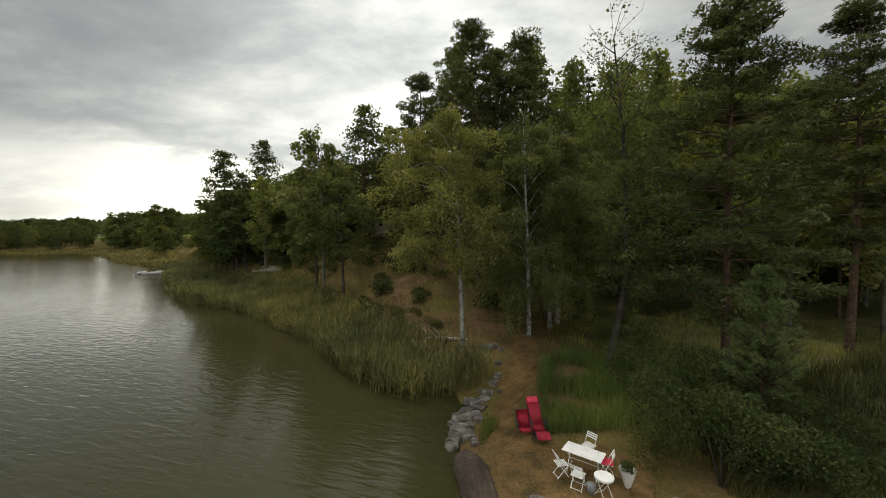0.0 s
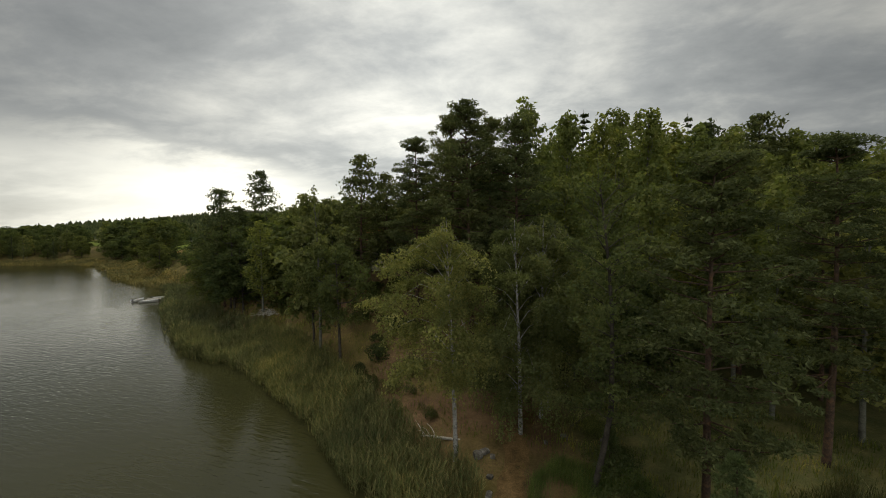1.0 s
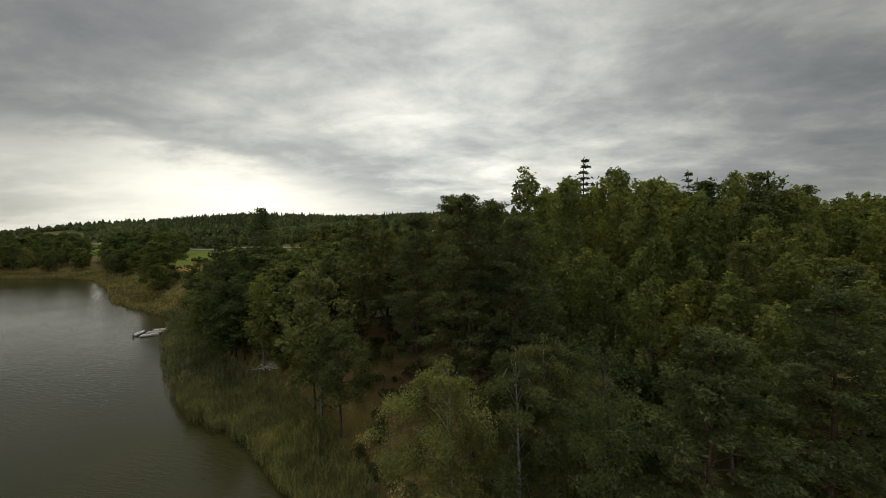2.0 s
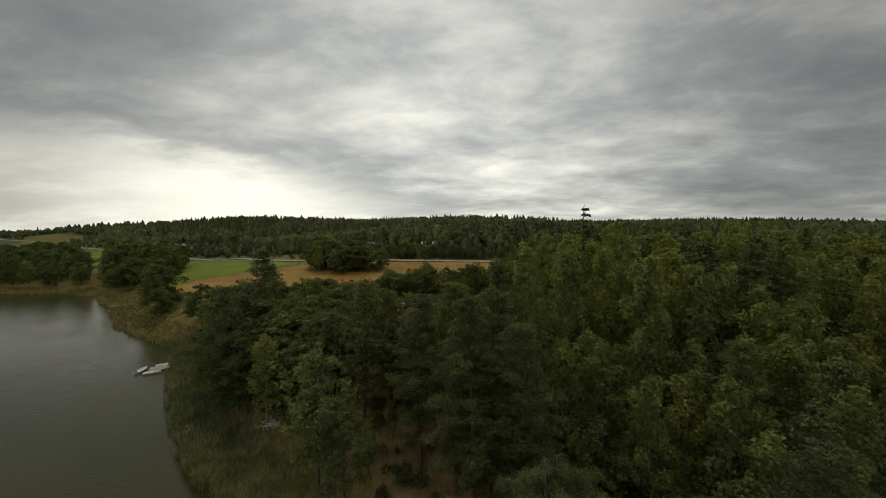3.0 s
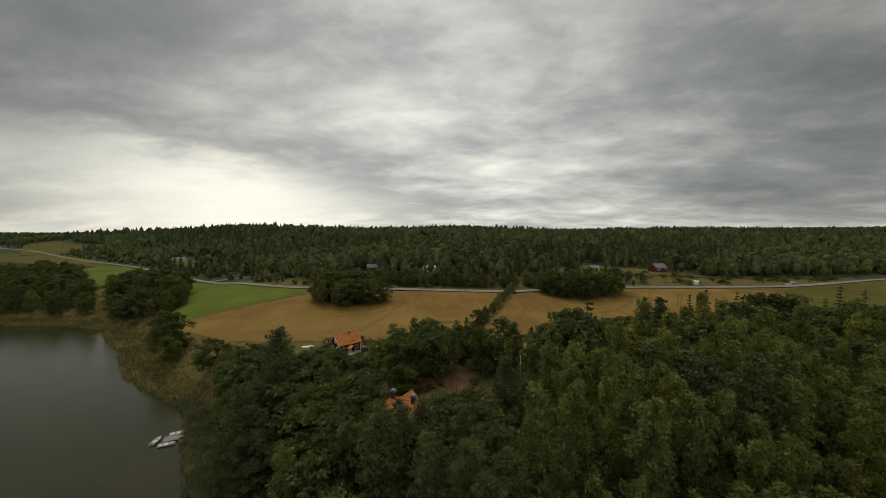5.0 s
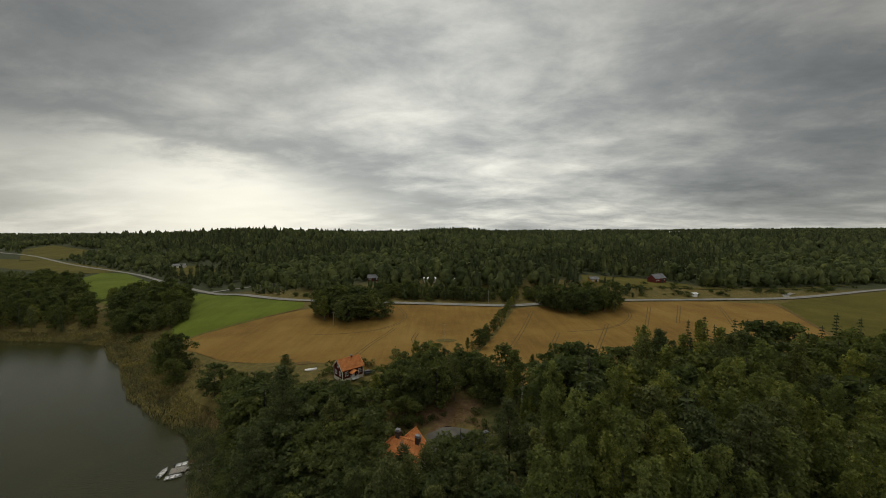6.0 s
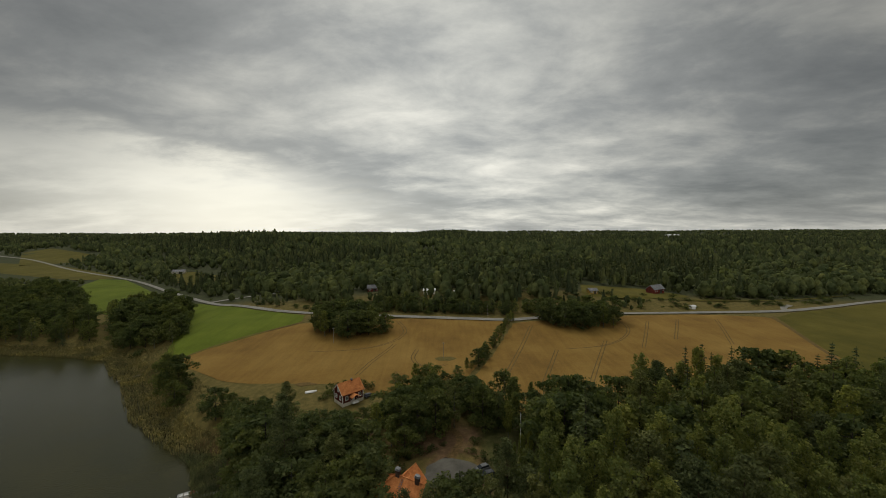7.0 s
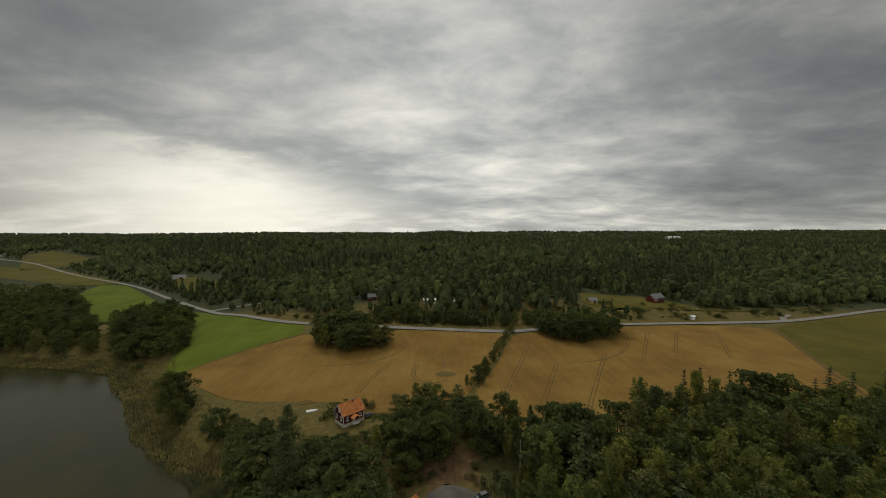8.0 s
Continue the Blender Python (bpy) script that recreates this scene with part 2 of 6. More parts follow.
M_LUSH = foliage("lush_grass", (0.070, 0.108, 0.036), (0.105, 0.150, 0.050), (0.160, 0.190, 0.075), 0.2, 0.3, 0.6)
M_REED = foliage("reed_blades", (0.071, 0.090, 0.043), (0.107, 0.123, 0.061), (0.213, 0.189, 0.108), 0.08, 0.15, 0.5)
M_REED_DRY = foliage("dry_reed_blades", (0.106, 0.106, 0.050), (0.160, 0.146, 0.070), (0.281, 0.230, 0.120), 0.08, 0.15, 0.5)
M_GRASS = foliage("grass_blades", (0.083, 0.111, 0.032), (0.139, 0.159, 0.046), (0.240, 0.199, 0.081), 0.15, 0.3, 0.6)
M_SEDGE = foliage("sedge_blades", (0.043, 0.049, 0.019), (0.068, 0.070, 0.027), (0.115, 0.095, 0.043), 0.15, 0.3, 0.6)
M_BARK_PINE = surface("pine_bark", (0.035, 0.027, 0.022), (0.080, 0.054, 0.038), (0.15, 0.085, 0.05), 3.2, relief=0.7)
M_BARK_DARK = surface("dark_bark", (0.035, 0.030, 0.024), (0.060, 0.052, 0.042), (0.10, 0.088, 0.07), 2.2, relief=0.7)
M_BARK_BIRCH = surface("birch_bark", (0.034, 0.031, 0.027), (0.272, 0.262, 0.241), (0.367, 0.354, 0.333), 3.0, relief=0.3, fine=4)
M_BARK_ASPEN = surface("aspen_bark", (0.062, 0.062, 0.050), (0.124, 0.124, 0.099), (0.186, 0.180, 0.149), 2.0)
M_STONE = surface("grey_stone", (0.055, 0.048, 0.040), (0.13, 0.118, 0.102), (0.27, 0.25, 0.225), 2.4, relief=0.6, vary=0.3)
M_SLAB = surface("brown_rock", (0.035, 0.029, 0.024), (0.060, 0.046, 0.036), (0.095, 0.074, 0.058), 1.2, relief=0.5)
M_SAND = surface("trodden_path", (0.061, 0.047, 0.021), (0.126, 0.079, 0.032), (0.188, 0.119, 0.051), 1.3, relief=0.5)
M_GRAVEL = surface("grey_gravel", (0.083, 0.077, 0.065), (0.112, 0.105, 0.088), (0.141, 0.133, 0.112), 0.25, fine=30)
M_ROAD = surface("pale_asphalt", (0.176, 0.169, 0.148), (0.229, 0.219, 0.192), (0.273, 0.258, 0.228), 0.15, fine=20)
M_TRACK = surface("worn_wheel_track", (0.094, 0.065, 0.022), (0.127, 0.084, 0.029), (0.159, 0.105, 0.039), 0.3)
M_WHITE = surface("white_paint", (0.62, 0.61, 0.58), (0.74, 0.73, 0.71), (0.82, 0.81, 0.79), 3.0, 0.5, relief=0.08, grain_mix=0.2)
M_CREAM = surface("cream_render", (0.55, 0.50, 0.40), (0.64, 0.59, 0.48), (0.70, 0.66, 0.56), 0.8, 0.8, relief=0.1)
M_YELLOW = surface("yellow_boards", (0.32, 0.21, 0.06), (0.40, 0.27, 0.08), (0.48, 0.34, 0.11), 1.2, relief=0.2)
M_FALU = surface("dark_red_boards", (0.075, 0.022, 0.016), (0.11, 0.030, 0.022), (0.15, 0.045, 0.032), 1.2, relief=0.2)
M_BARNRED = surface("red_boards", (0.10, 0.028, 0.022), (0.15, 0.038, 0.028), (0.19, 0.055, 0.04), 0.6, relief=0.2)
M_TILE = surface("orange_roof_tiles", (0.36, 0.125, 0.045), (0.50, 0.185, 0.062), (0.62, 0.26, 0.095), 0.9, relief=0.3, vary=0.12)
M_DARKROOF = surface("grey_sheet_roof", (0.10, 0.10, 0.105), (0.15, 0.15, 0.155), (0.20, 0.20, 0.205), 0.5, 0.6)
M_PALEROOF = surface("pale_sheet_roof", (0.60, 0.60, 0.60), (0.72, 0.72, 0.72), (0.80, 0.80, 0.80), 0.2, 0.5)
M_BRICK = surface("dark_chimney_brick", (0.05, 0.035, 0.028), (0.085, 0.055, 0.042), (0.12, 0.075, 0.055), 3.0)
M_WOOD = surface("weathered_planks", (0.20, 0.18, 0.15), (0.30, 0.275, 0.235), (0.40, 0.37, 0.32), 2.0)
M_DEADWOOD = surface("bleached_driftwood", (0.28, 0.25, 0.21), (0.42, 0.39, 0.34), (0.54, 0.51, 0.46), 3.0)
M_RED = surface("red_canvas", (0.447, 0.019, 0.048), (0.554, 0.027, 0.064), (0.640, 0.043, 0.086), 4.0, 0.7, relief=0.15, depth=0.01)
M_DARKMETAL = surface("dark_metal_tube", (0.03, 0.03, 0.03), (0.05, 0.05, 0.05), (0.08, 0.08, 0.08), 4.0, 0.4, metal=0.6)
M_GREY = surface("grey_plastic", (0.16, 0.165, 0.17), (0.22, 0.225, 0.23), (0.28, 0.285, 0.29), 3.0, 0.5)
M_RUBBER = surface("black_rubber", (0.015, 0.015, 0.015), (0.025, 0.025, 0.025), (0.04, 0.04, 0.04), 3.0, 0.7)
M_CARDARK = surface("dark_car_paint", (0.02, 0.022, 0.026), (0.03, 0.032, 0.038), (0.04, 0.043, 0.05), 1.0, 0.25, relief=0.02)
M_CARSILVER = surface("silver_car_paint", (0.132, 0.135, 0.139), (0.158, 0.162, 0.165), (0.182, 0.185, 0.188), 1.0, 0.3, relief=0.02, metal=0.4)

M_GLASS, tg, bg_ = material("window_glass")
bg_.inputs["Base Color"].default_value = (0.02, 0.025, 0.03, 1)
bg_.inputs["Roughness"].default_value = 0.06
bump(tg, bg_, tex_noise(tg, 1.5, 2), 0.05, 0.02)


def ground_material():
    m, t, b = material("ground_cover")
    geo = t.nodes.new("ShaderNodeNewGeometry").outputs["Position"]
    sx = t.nodes.new("ShaderNodeSeparateXYZ")
    t.links.new(geo, sx.inputs[0])
    big = tex_noise(t, 0.07, 5, 0.6, geo)
    mid_ = tex_noise(t, 0.45, 5, 0.65, geo)
    fine = tex_noise(t, 5.0, 5, 0.7, geo)
    meadow = ramp(t, mid_, [(0.3, (0.082, 0.070, 0.022)), (0.5, (0.122, 0.098, 0.030)), (0.68, (0.165, 0.124, 0.042))])
    litter = ramp(t, mid_, [(0.3, (0.084, 0.050, 0.028)), (0.5, (0.132, 0.080, 0.042)), (0.7, (0.185, 0.122, 0.064))])
    forest = ramp(t, mid_, [(0.3, (0.034, 0.039, 0.018)), (0.55, (0.052, 0.058, 0.026)), (0.75, (0.076, 0.076, 0.035))])
    col = mix(t, ramp(t, big, [(0.42, (0, 0, 0)), (0.58, (1, 1, 1))]), litter, meadow)

    def band(sock, a, b_):
        n = t.nodes.new("ShaderNodeMapRange")
        n.interpolation_type = "SMOOTHSTEP"
        n.inputs["From Min"].default_value, n.inputs["From Max"].default_value = a, b_
        t.links.new(sock, n.inputs["Value"])
        return n.outputs[0]
    # grass, not litter, in the clearing beside the path
    col = mix(t, band(sx.outputs[0], 7.5, 12), col, ramp(t, mid_, [(0.3, (0.050, 0.056, 0.018)), (0.5, (0.080, 0.080, 0.027)), (0.68, (0.118, 0.104, 0.038))]))
    # open land beyond the house is meadow
    col = mix(t, band(sx.outputs[1], 112, 132), col, meadow)
    # wooded country beyond the road has a dark floor
    col = mix(t, band(sx.outputs[1], 285, 330), col, forest)
    col = mix(t, 0.8, col, ramp(t, fine, [(0.3, (0.6, 0.6, 0.6)), (0.7, (1.25, 1.25, 1.25))]), "MULTIPLY")
    t.links.new(col, b.inputs["Base Color"])
    b.inputs["Roughness"].default_value = 0.95
    b.inputs["Specular IOR Level"].default_value = 0.1
    bump(t, b, fine, 0.8, 0.10)
    return m


def field_material(name, dark, mid_c, light, stripe, angle):
    """A crop in drilled rows, with patches of thinner growth."""
    m, t, b = material(name)
    geo = t.nodes.new("ShaderNodeNewGeometry").outputs["Position"]
    mp = t.nodes.new("ShaderNodeMapping")
    mp.inputs["Rotation"].default_value = (0, 0, radians(angle))
    mp.inputs["Scale"].default_value = (1.0, 0.06, 1.0)
    t.links.new(geo, mp.inputs[0])
    rows = tex_noise(t, stripe, 3, 0.6, mp.outputs[0])
    patch = tex_noise(t, 0.035, 5, 0.6, geo)
    fine = tex_noise(t, 1.6, 4, 0.7, geo)
    col = ramp(t, patch, [(0.3, dark), (0.5, mid_c), (0.7, light)])
    col = mix(t, 0.28, col, ramp(t, rows, [(0.35, (0.72, 0.72, 0.68)), (0.65, (1.2, 1.2, 1.2))]), "MULTIPLY")
    col = mix(t, 0.6, col, ramp(t, fine, [(0.3, (0.72, 0.72, 0.7)), (0.7, (1.2, 1.2, 1.2))]), "MULTIPLY")
    t.links.new(col, b.inputs["Base Color"])
    b.inputs["Roughness"].default_value = 0.95
    b.inputs["Specular IOR Level"].default_value = 0.1
    bump(t, b, fine, 0.7, 0.15)
    return m


M_GROUND = ground_material()
M_WHEAT = field_material("ripe_wheat", (0.150, 0.086, 0.023), (0.200, 0.119, 0.030), (0.240, 0.150, 0.042), 0.5, -22)
M_GREENCROP = field_material("green_ley", (0.069, 0.091, 0.009), (0.091, 0.118, 0.011), (0.114, 0.139, 0.015), 0.3, 50)
M_PALECROP = field_material("olive_pasture", (0.067, 0.061, 0.011), (0.090, 0.078, 0.014), (0.116, 0.098, 0.020), 0.3, -35)


def water_material():
    m, t, b = material("lake_water")
    geo = t.nodes.new("ShaderNodeNewGeometry").outputs["Position"]
    mp = t.nodes.new("ShaderNodeMapping")
    mp.inputs["Rotation"].default_value = (0, 0, radians(20))
    t.links.new(geo, mp.inputs[0])
    turned = mp
    mp = t.nodes.new("ShaderNodeMapping")
    mp.inputs["Scale"].default_value = (0.28, 1.0, 1.0)
    t.links.new(turned.outputs[0], mp.inputs[0])
    swell = tex_noise(t, 2.5, 2, 0.5, mp.outputs[0], 0.6)
    chop = tex_noise(t, 6.0, 3, 0.5, mp.outputs[0], 0.4)
    calm = tex_noise(t, 0.05, 3, 0.5, geo)
    h = t.nodes.new("ShaderNodeMath")
    h.operation = "MULTIPLY_ADD"
    t.links.new(chop, h.inputs[0])
    h.inputs[1].default_value = 0.35
    t.links.new(swell, h.inputs[2])
    hm = t.nodes.new("ShaderNodeMath")
    hm.operation = "MULTIPLY"
    t.links.new(h.outputs[0], hm.inputs[0])
    t.links.new(ramp(t, calm, [(0.35, (0.55, 0.55, 0.55)), (0.65, (1, 1, 1))]), hm.inputs[1])
    b.inputs["Base Color"].default_value = (0.020, 0.020, 0.007, 1)
    t.links.new(ramp(t, calm, [(0.3, (0.040, 0.038, 0.014)), (0.7, (0.028, 0.029, 0.011))]), b.inputs["Base Color"])
    b.inputs["Roughness"].default_value, b.inputs["IOR"].default_value = 0.07, 1.33
    sy = t.nodes.new("ShaderNodeSeparateXYZ")
    t.links.new(geo, sy.inputs[0])
    bay = t.nodes.new("ShaderNodeMapRange")      # the open bay is ruffled more
    bay.inputs["From Min"].default_value, bay.inputs["From Max"].default_value = 55, 130
    bay.inputs["To Min"].default_value, bay.inputs["To Max"].default_value = 1.0, 1.5
    t.links.new(sy.outputs[1], bay.inputs["Value"])
    ruffled = t.nodes.new("ShaderNodeMath")
    ruffled.operation = "MULTIPLY"
    t.links.new(hm.outputs[0], ruffled.inputs[0])
    t.links.new(bay.outputs[0], ruffled.inputs[1])
    bump(t, b, ruffled.outputs[0], 0.42, 0.11)
    return m


M_WATER = water_material()

# ---- mesh helpers ----
def tri_mesh(name, v, t):
    me = bpy.data.meshes.new(name)
    v, t = np.asarray(v, np.float32), np.asarray(t, np.int32)
    me.vertices.add(len(v))
    me.vertices.foreach_set("co", v.ravel())
    me.loops.add(3 * len(t))
    me.loops.foreach_set("vertex_index", t.ravel())
    me.polygons.add(len(t))
    me.polygons.foreach_set("loop_start", np.arange(0, 3 * len(t), 3, dtype=np.int32))
    me.update(calc_edges=True)
    return me


def put(name, me, mat, parent=None, label=""):
    me.materials.append(mat)
    ob = new(name, me)
    if parent:
        ob.parent = parent
    return tagged(ob, label)


def part(name, bm, mat, parent=None, label="", smooth=False):
    me = bpy.data.meshes.new(name)
    bmesh.ops.recalc_face_normals(bm, faces=bm.faces)
    for f in bm.faces:
        f.smooth = smooth
    bm.to_mesh(me)
    bm.free()
    return put(name, me, mat, parent, label)


def thing(name, m, label, category, group=""):
    ob = new(name)
    ob.empty_display_size = 0.2
    ob.matrix_basis = m
    return tagged(ob, label, category, group)


def box(bm, cx, cy, cz, sx, sy, sz, turn=None, bevel=0.0):
    r = bmesh.ops.create_cube(bm, size=1.0, matrix=Matrix.Translation((cx, cy, cz)) @ (turn or Matrix()) @ Matrix.Diagonal((sx, sy, sz, 1)))
    if bevel:
        es = {e for v in r["verts"] for e in v.link_edges}
        bmesh.ops.bevel(bm, geom=list(es), offset=bevel, segments=1, affect="EDGES")
    return bm


def rod(bm, a, b, r0, r1=None, n=6):
    a, b = Vector(a), Vector(b)
    d = b - a
    m = Matrix.Translation((a + b) / 2) @ d.to_track_quat("Z", "Y").to_matrix().to_4x4()
    bmesh.ops.create_cone(bm, cap_ends=True, segments=n, radius1=r0, radius2=r0 if r1 is None else r1, depth=d.length, matrix=m)
    return bm


def slab(bm, pts, axis, thick):
    """A flat polygon given some thickness along axis."""
    ax = Vector(axis) * thick
    a = [bm.verts.new(Vector(p)) for p in pts]
    b = [bm.verts.new(Vector(p) + ax) for p in pts]
    bm.faces.new(a)
    bm.faces.new(b[::-1])
    for i in range(len(a)):
        j = (i + 1) % len(a)
        bm.faces.new((a[i], b[i], b[j], a[j]))
    return bm


def grid_lines(knots):
    """Lines from pairs of (end, spacing), starting at the first knot."""
    at, out = knots[0], [knots[0]]
    for end, gap in knots[1:]:
        n = max(1, round((end - at) / gap))
        out += [at + (end - at) * (i + 1) / n for i in range(n)]
        at = end
    return np.array(out)


# ---- ground: one sheet to the horizon ----
gx = grid_lines([-4800, (-1200, 200), (-500, 40), (-160, 8), (-75, 3), (-20, 1.5), (28, 0.8), (120, 3), (320, 8), (1000, 40), (4800, 200)])
gy = grid_lines([-500, (-40, 60), (5, 5), (45, 0.8), (110, 1.8), (330, 4), (800, 20), (1500, 60), (4900, 200)])
GX, GY = np.meshgrid(gx, gy)
GZ = land(GX, GY)
GV = np.stack([GX, GY, GZ], -1).reshape(-1, 3)
w = len(gx)
ii = (np.arange(len(gy) - 1)[:, None] * w + np.arange(w - 1)[None]).ravel()
GT = np.concatenate([np.stack([ii, ii + 1, ii + w + 1], 1), np.stack([ii, ii + w + 1, ii + w], 1)])
ground = put("ground", tri_mesh("ground", GV, GT), M_GROUND)
for poly in ground.data.polygons:
    poly.use_smooth = True
tagged(ground, "grassy wooded lakeside ground rising to a plateau", "ground", kind="structure")

lake_bm = bmesh.new()
bmesh.ops.create_grid(lake_bm, x_segments=8, y_segments=8, size=1.0, matrix=Matrix.Translation((-430, 0, 0)) @ Matrix.Diagonal((700, 380, 1, 1)))
water = part("water", lake_bm, M_WATER)
tagged(water, "dark olive lake water with light wind ripples", "lake", kind="structure")


def sheet(name, poly, mat, lift, label, category, gap=3.0, kind="structure"):
    """A field that lies on the ground: strips between the left and right edges of a polygon, row by row."""
    ys = [p[1] for p in poly]
    rows = np.linspace(min(ys) + 0.02, max(ys) - 0.02, max(3, int((max(ys) - min(ys)) / gap)))
    v, t, n = [], [], 0
    xs_all = []
    for y in rows:
        xs = []
        for (ax, ay), (bx, by) in zip(poly, poly[1:] + poly[:1]):
            if (ay > y) != (by > y):
                xs.append(ax + (y - ay) * (bx - ax) / (by - ay))
        xs_all.append((min(xs), max(xs)))
    cols = max(4, int(max(b - a for a, b in xs_all) / gap))
    for y, (a, b) in zip(rows, xs_all):
        wob = min(1.0, gap) * (0.25 * math.sin(y * 0.7) + 0.2 * math.sin(y * 1.9) + 0.5 * noise.noise((y * 1.3, a * 0.1, 0.0)))
        px = np.linspace(a + wob, b - wob, cols + 1)
        v.append(np.stack([px, np.full(cols + 1, y), land(px, np.full(cols + 1, y)) + lift], 1))
    v = np.concatenate(v)
    k = (np.arange(len(rows) - 1)[:, None] * (cols + 1) + np.arange(cols)[None]).ravel()
    t = np.concatenate([np.stack([k, k + 1, k + cols + 2], 1), np.stack([k, k + cols + 2, k + cols + 1], 1)])
    ob = put(name, tri_mesh(name, v, t), mat)
    return tagged(ob, label, category, kind=kind)


def smooth_line(pts, gap):
    """Points along a rounded way through the given ones."""
    out = []
    p = [Vector(q) for q in pts]
    p = [p[0] * 2 - p[1]] + p + [p[-1] * 2 - p[-2]]
    for a, b, c, d in zip(p, p[1:], p[2:], p[3:]):
        n = max(2, int((c - b).length / gap))
        for i in range(n):
            k = i / n
            out.append(0.5 * (2 * b + (c - a) * k + (2 * a - 5 * b + 4 * c - d) * k * k + (3 * b - a - 3 * c + d) * k ** 3))
    out.append(p[-2])
    return out


def ribbon(name, pts, width, mat, lift, label, category, gap=3.0, parent=None, wobble=0.0):
    line = smooth_line(pts, gap)
    v, t = [], []
    for i, p in enumerate(line):
        d = (line[min(i + 1, len(line) - 1)] - line[max(i - 1, 0)]).normalized()
        s = Vector((-d.y, d.x))
        for k in (-0.5, -0.17, 0.17, 0.5):
            side = 5.0 if k > 0 else 0.0
            wd = width * (1 + wobble * (0.7 * noise.noise((p.x * 0.35, p.y * 0.35, side)) + 0.3 * noise.noise((p.x * 1.1, p.y * 1.1, side)) + 0.08 * noise.noise((p.x * 3.1, p.y * 3.1, side))))
            q = p + s * wd * k
            v.append((q.x, q.y, ground_z(q.x, q.y) + lift))
        if i:
            a = 4 * (i - 1)
            for k in range(3):
                t += [(a + k, a + k + 1, a + k + 5), (a + k, a + k + 5, a + k + 4)]
    ob = put(name, tri_mesh(name, v, t), mat, parent)
    return tagged(ob, label, category, kind="" if parent else "structure")


ROAD_LINE = [(-1069, 909), (-963, 817), (-794, 728), (-584, 590), (-401, 480), (-287, 388), (-206, 323), (-148, 287), (-104, 267), (-37, 249), (35, 239),
             (63, 243), (128, 258), (196, 267), (260, 274), (318, 290), (390, 315), (560, 360)]
ribbon("road", ROAD_LINE, 4.8, M_ROAD, 0.55, "pale grey country road between the fields and woods", "road", 6.0)
ribbon("side_road", [(-206, 323), (-190, 336), (-170, 345), (-160, 352)], 5.0, M_ROAD, 0.5, "short pale gravel side road", "road", 4.0)
ribbon("side_road", [(262, 275), (268, 283), (280, 290)], 4.0, M_ROAD, 0.5, "short pale gravel side road", "road", 4.0)
ribbon("side_road", [(150, 300), (190, 295), (240, 298), (300, 312), (380, 338)], 3.0, M_PALECROP, 0.5, "dry grassy verge track beyond the road", "road", 5.0)
wheat_a = sheet("wheat_field", [(-139, 188), (-128, 178), (-99, 158), (-80, 152), (-62, 151), (-46, 158), (-30, 140), (0, 138), (12, 163), (43, 236),
                                (-36, 245), (-93, 240), (-118, 218)], M_WHEAT, 0.14, "ripe golden wheat field with wheel tracks", "field")
wheat_b = sheet("wheat_field", [(13, 158), (20, 130), (44, 112), (110, 114), (176, 130), (233, 256), (190, 263), (128, 253), (63, 238), (45, 234)], M_WHEAT, 0.14,
                "ripe golden wheat field sloping to the road", "field")
sheet("green_field", [(-150, 190), (-140, 188), (-95, 243), (-99, 260), (-148, 283), (-206, 318), (-222, 325), (-190, 268), (-168, 226)], M_GREENCROP, 0.18,
      "bright green ley field beside the wheat", "field")
sheet("green_field", [(-268, 292), (-300, 312), (-387, 382), (-432, 449), (-452, 492), (-412, 484), (-350, 430), (-300, 384), (-262, 340), (-254, 304)], M_GREENCROP, 0.34, "green ley field among tree clumps", "field")
sheet("pasture", [(172, 132), (420, 110), (520, 330), (390, 310), (318, 285), (262, 270), (238, 256)], M_PALECROP, 0.12, "olive green pasture", "field")
sheet("pasture", [(-690, 660), (-560, 590), (-430, 505), (-470, 480), (-760, 600), (-860, 700)], M_PALECROP, 0.35, "pale green pasture beyond the bay", "field", 12)
sheet("pasture", [(-960, 860), (-735, 650), (-640, 690), (-700, 760), (-950, 915)], M_PALECROP, 0.4, "pale olive far field", "field", 15)
sheet("pasture", [(113, 296), (140, 288), (200, 300), (215, 312), (185, 345), (133, 350)], M_PALECROP, 0.35, "grassy yard round a red barn", "field", 6)
sheet("pasture", [(-400, 520), (-290, 425), (-262, 440), (-270, 480), (-370, 550)], M_PALECROP, 0.35, "pale meadow along the road", "field", 8)

# wheel tracks in the wheat, each pair pressed into the crop
for base, line in ((wheat_a, [(-30, 238), (-25, 226), (-24, 218), (-28, 208), (-38, 199), (-52, 194), (-72, 192)]), (wheat_a, [(-15, 194), (-16.5, 182), (-13, 172), (-6, 169), (0, 172)]),
                   (wheat_a, [(-28, 202), (-36, 178), (-40, 160)]), (wheat_b, [(55, 228), (36, 182), (24, 151), (20, 138)]), (wheat_b, [(60, 192), (48, 165), (38, 142), (33, 128)]),
                   (wheat_b, [(92, 205), (73, 171), (59, 145), (50, 126)]), (wheat_b, [(113, 246), (117, 234), (113, 220), (101, 206), (86, 197), (66, 193)]),
                   (wheat_b, [(136, 240), (124, 220), (108, 194)]), (wheat_b, [(160, 246), (148, 228), (134, 207)]), (wheat_b, [(188, 248), (176, 226), (160, 198)])):
    for off in (-0.9, 0.9):
        ribbon("wheel_track", [(x + off, y) for x, y in line], 0.50, M_TRACK, 0.19, "", "", 3.0, base, 0.5)
sheet("weedy_patch", [(-6, 180), (-3, 177), (2, 177), (6, 180), (3, 183), (-3, 183)], M_GROUND, 0.22, "weedy uncut island round a pole in the wheat", "weeds", 0.8)
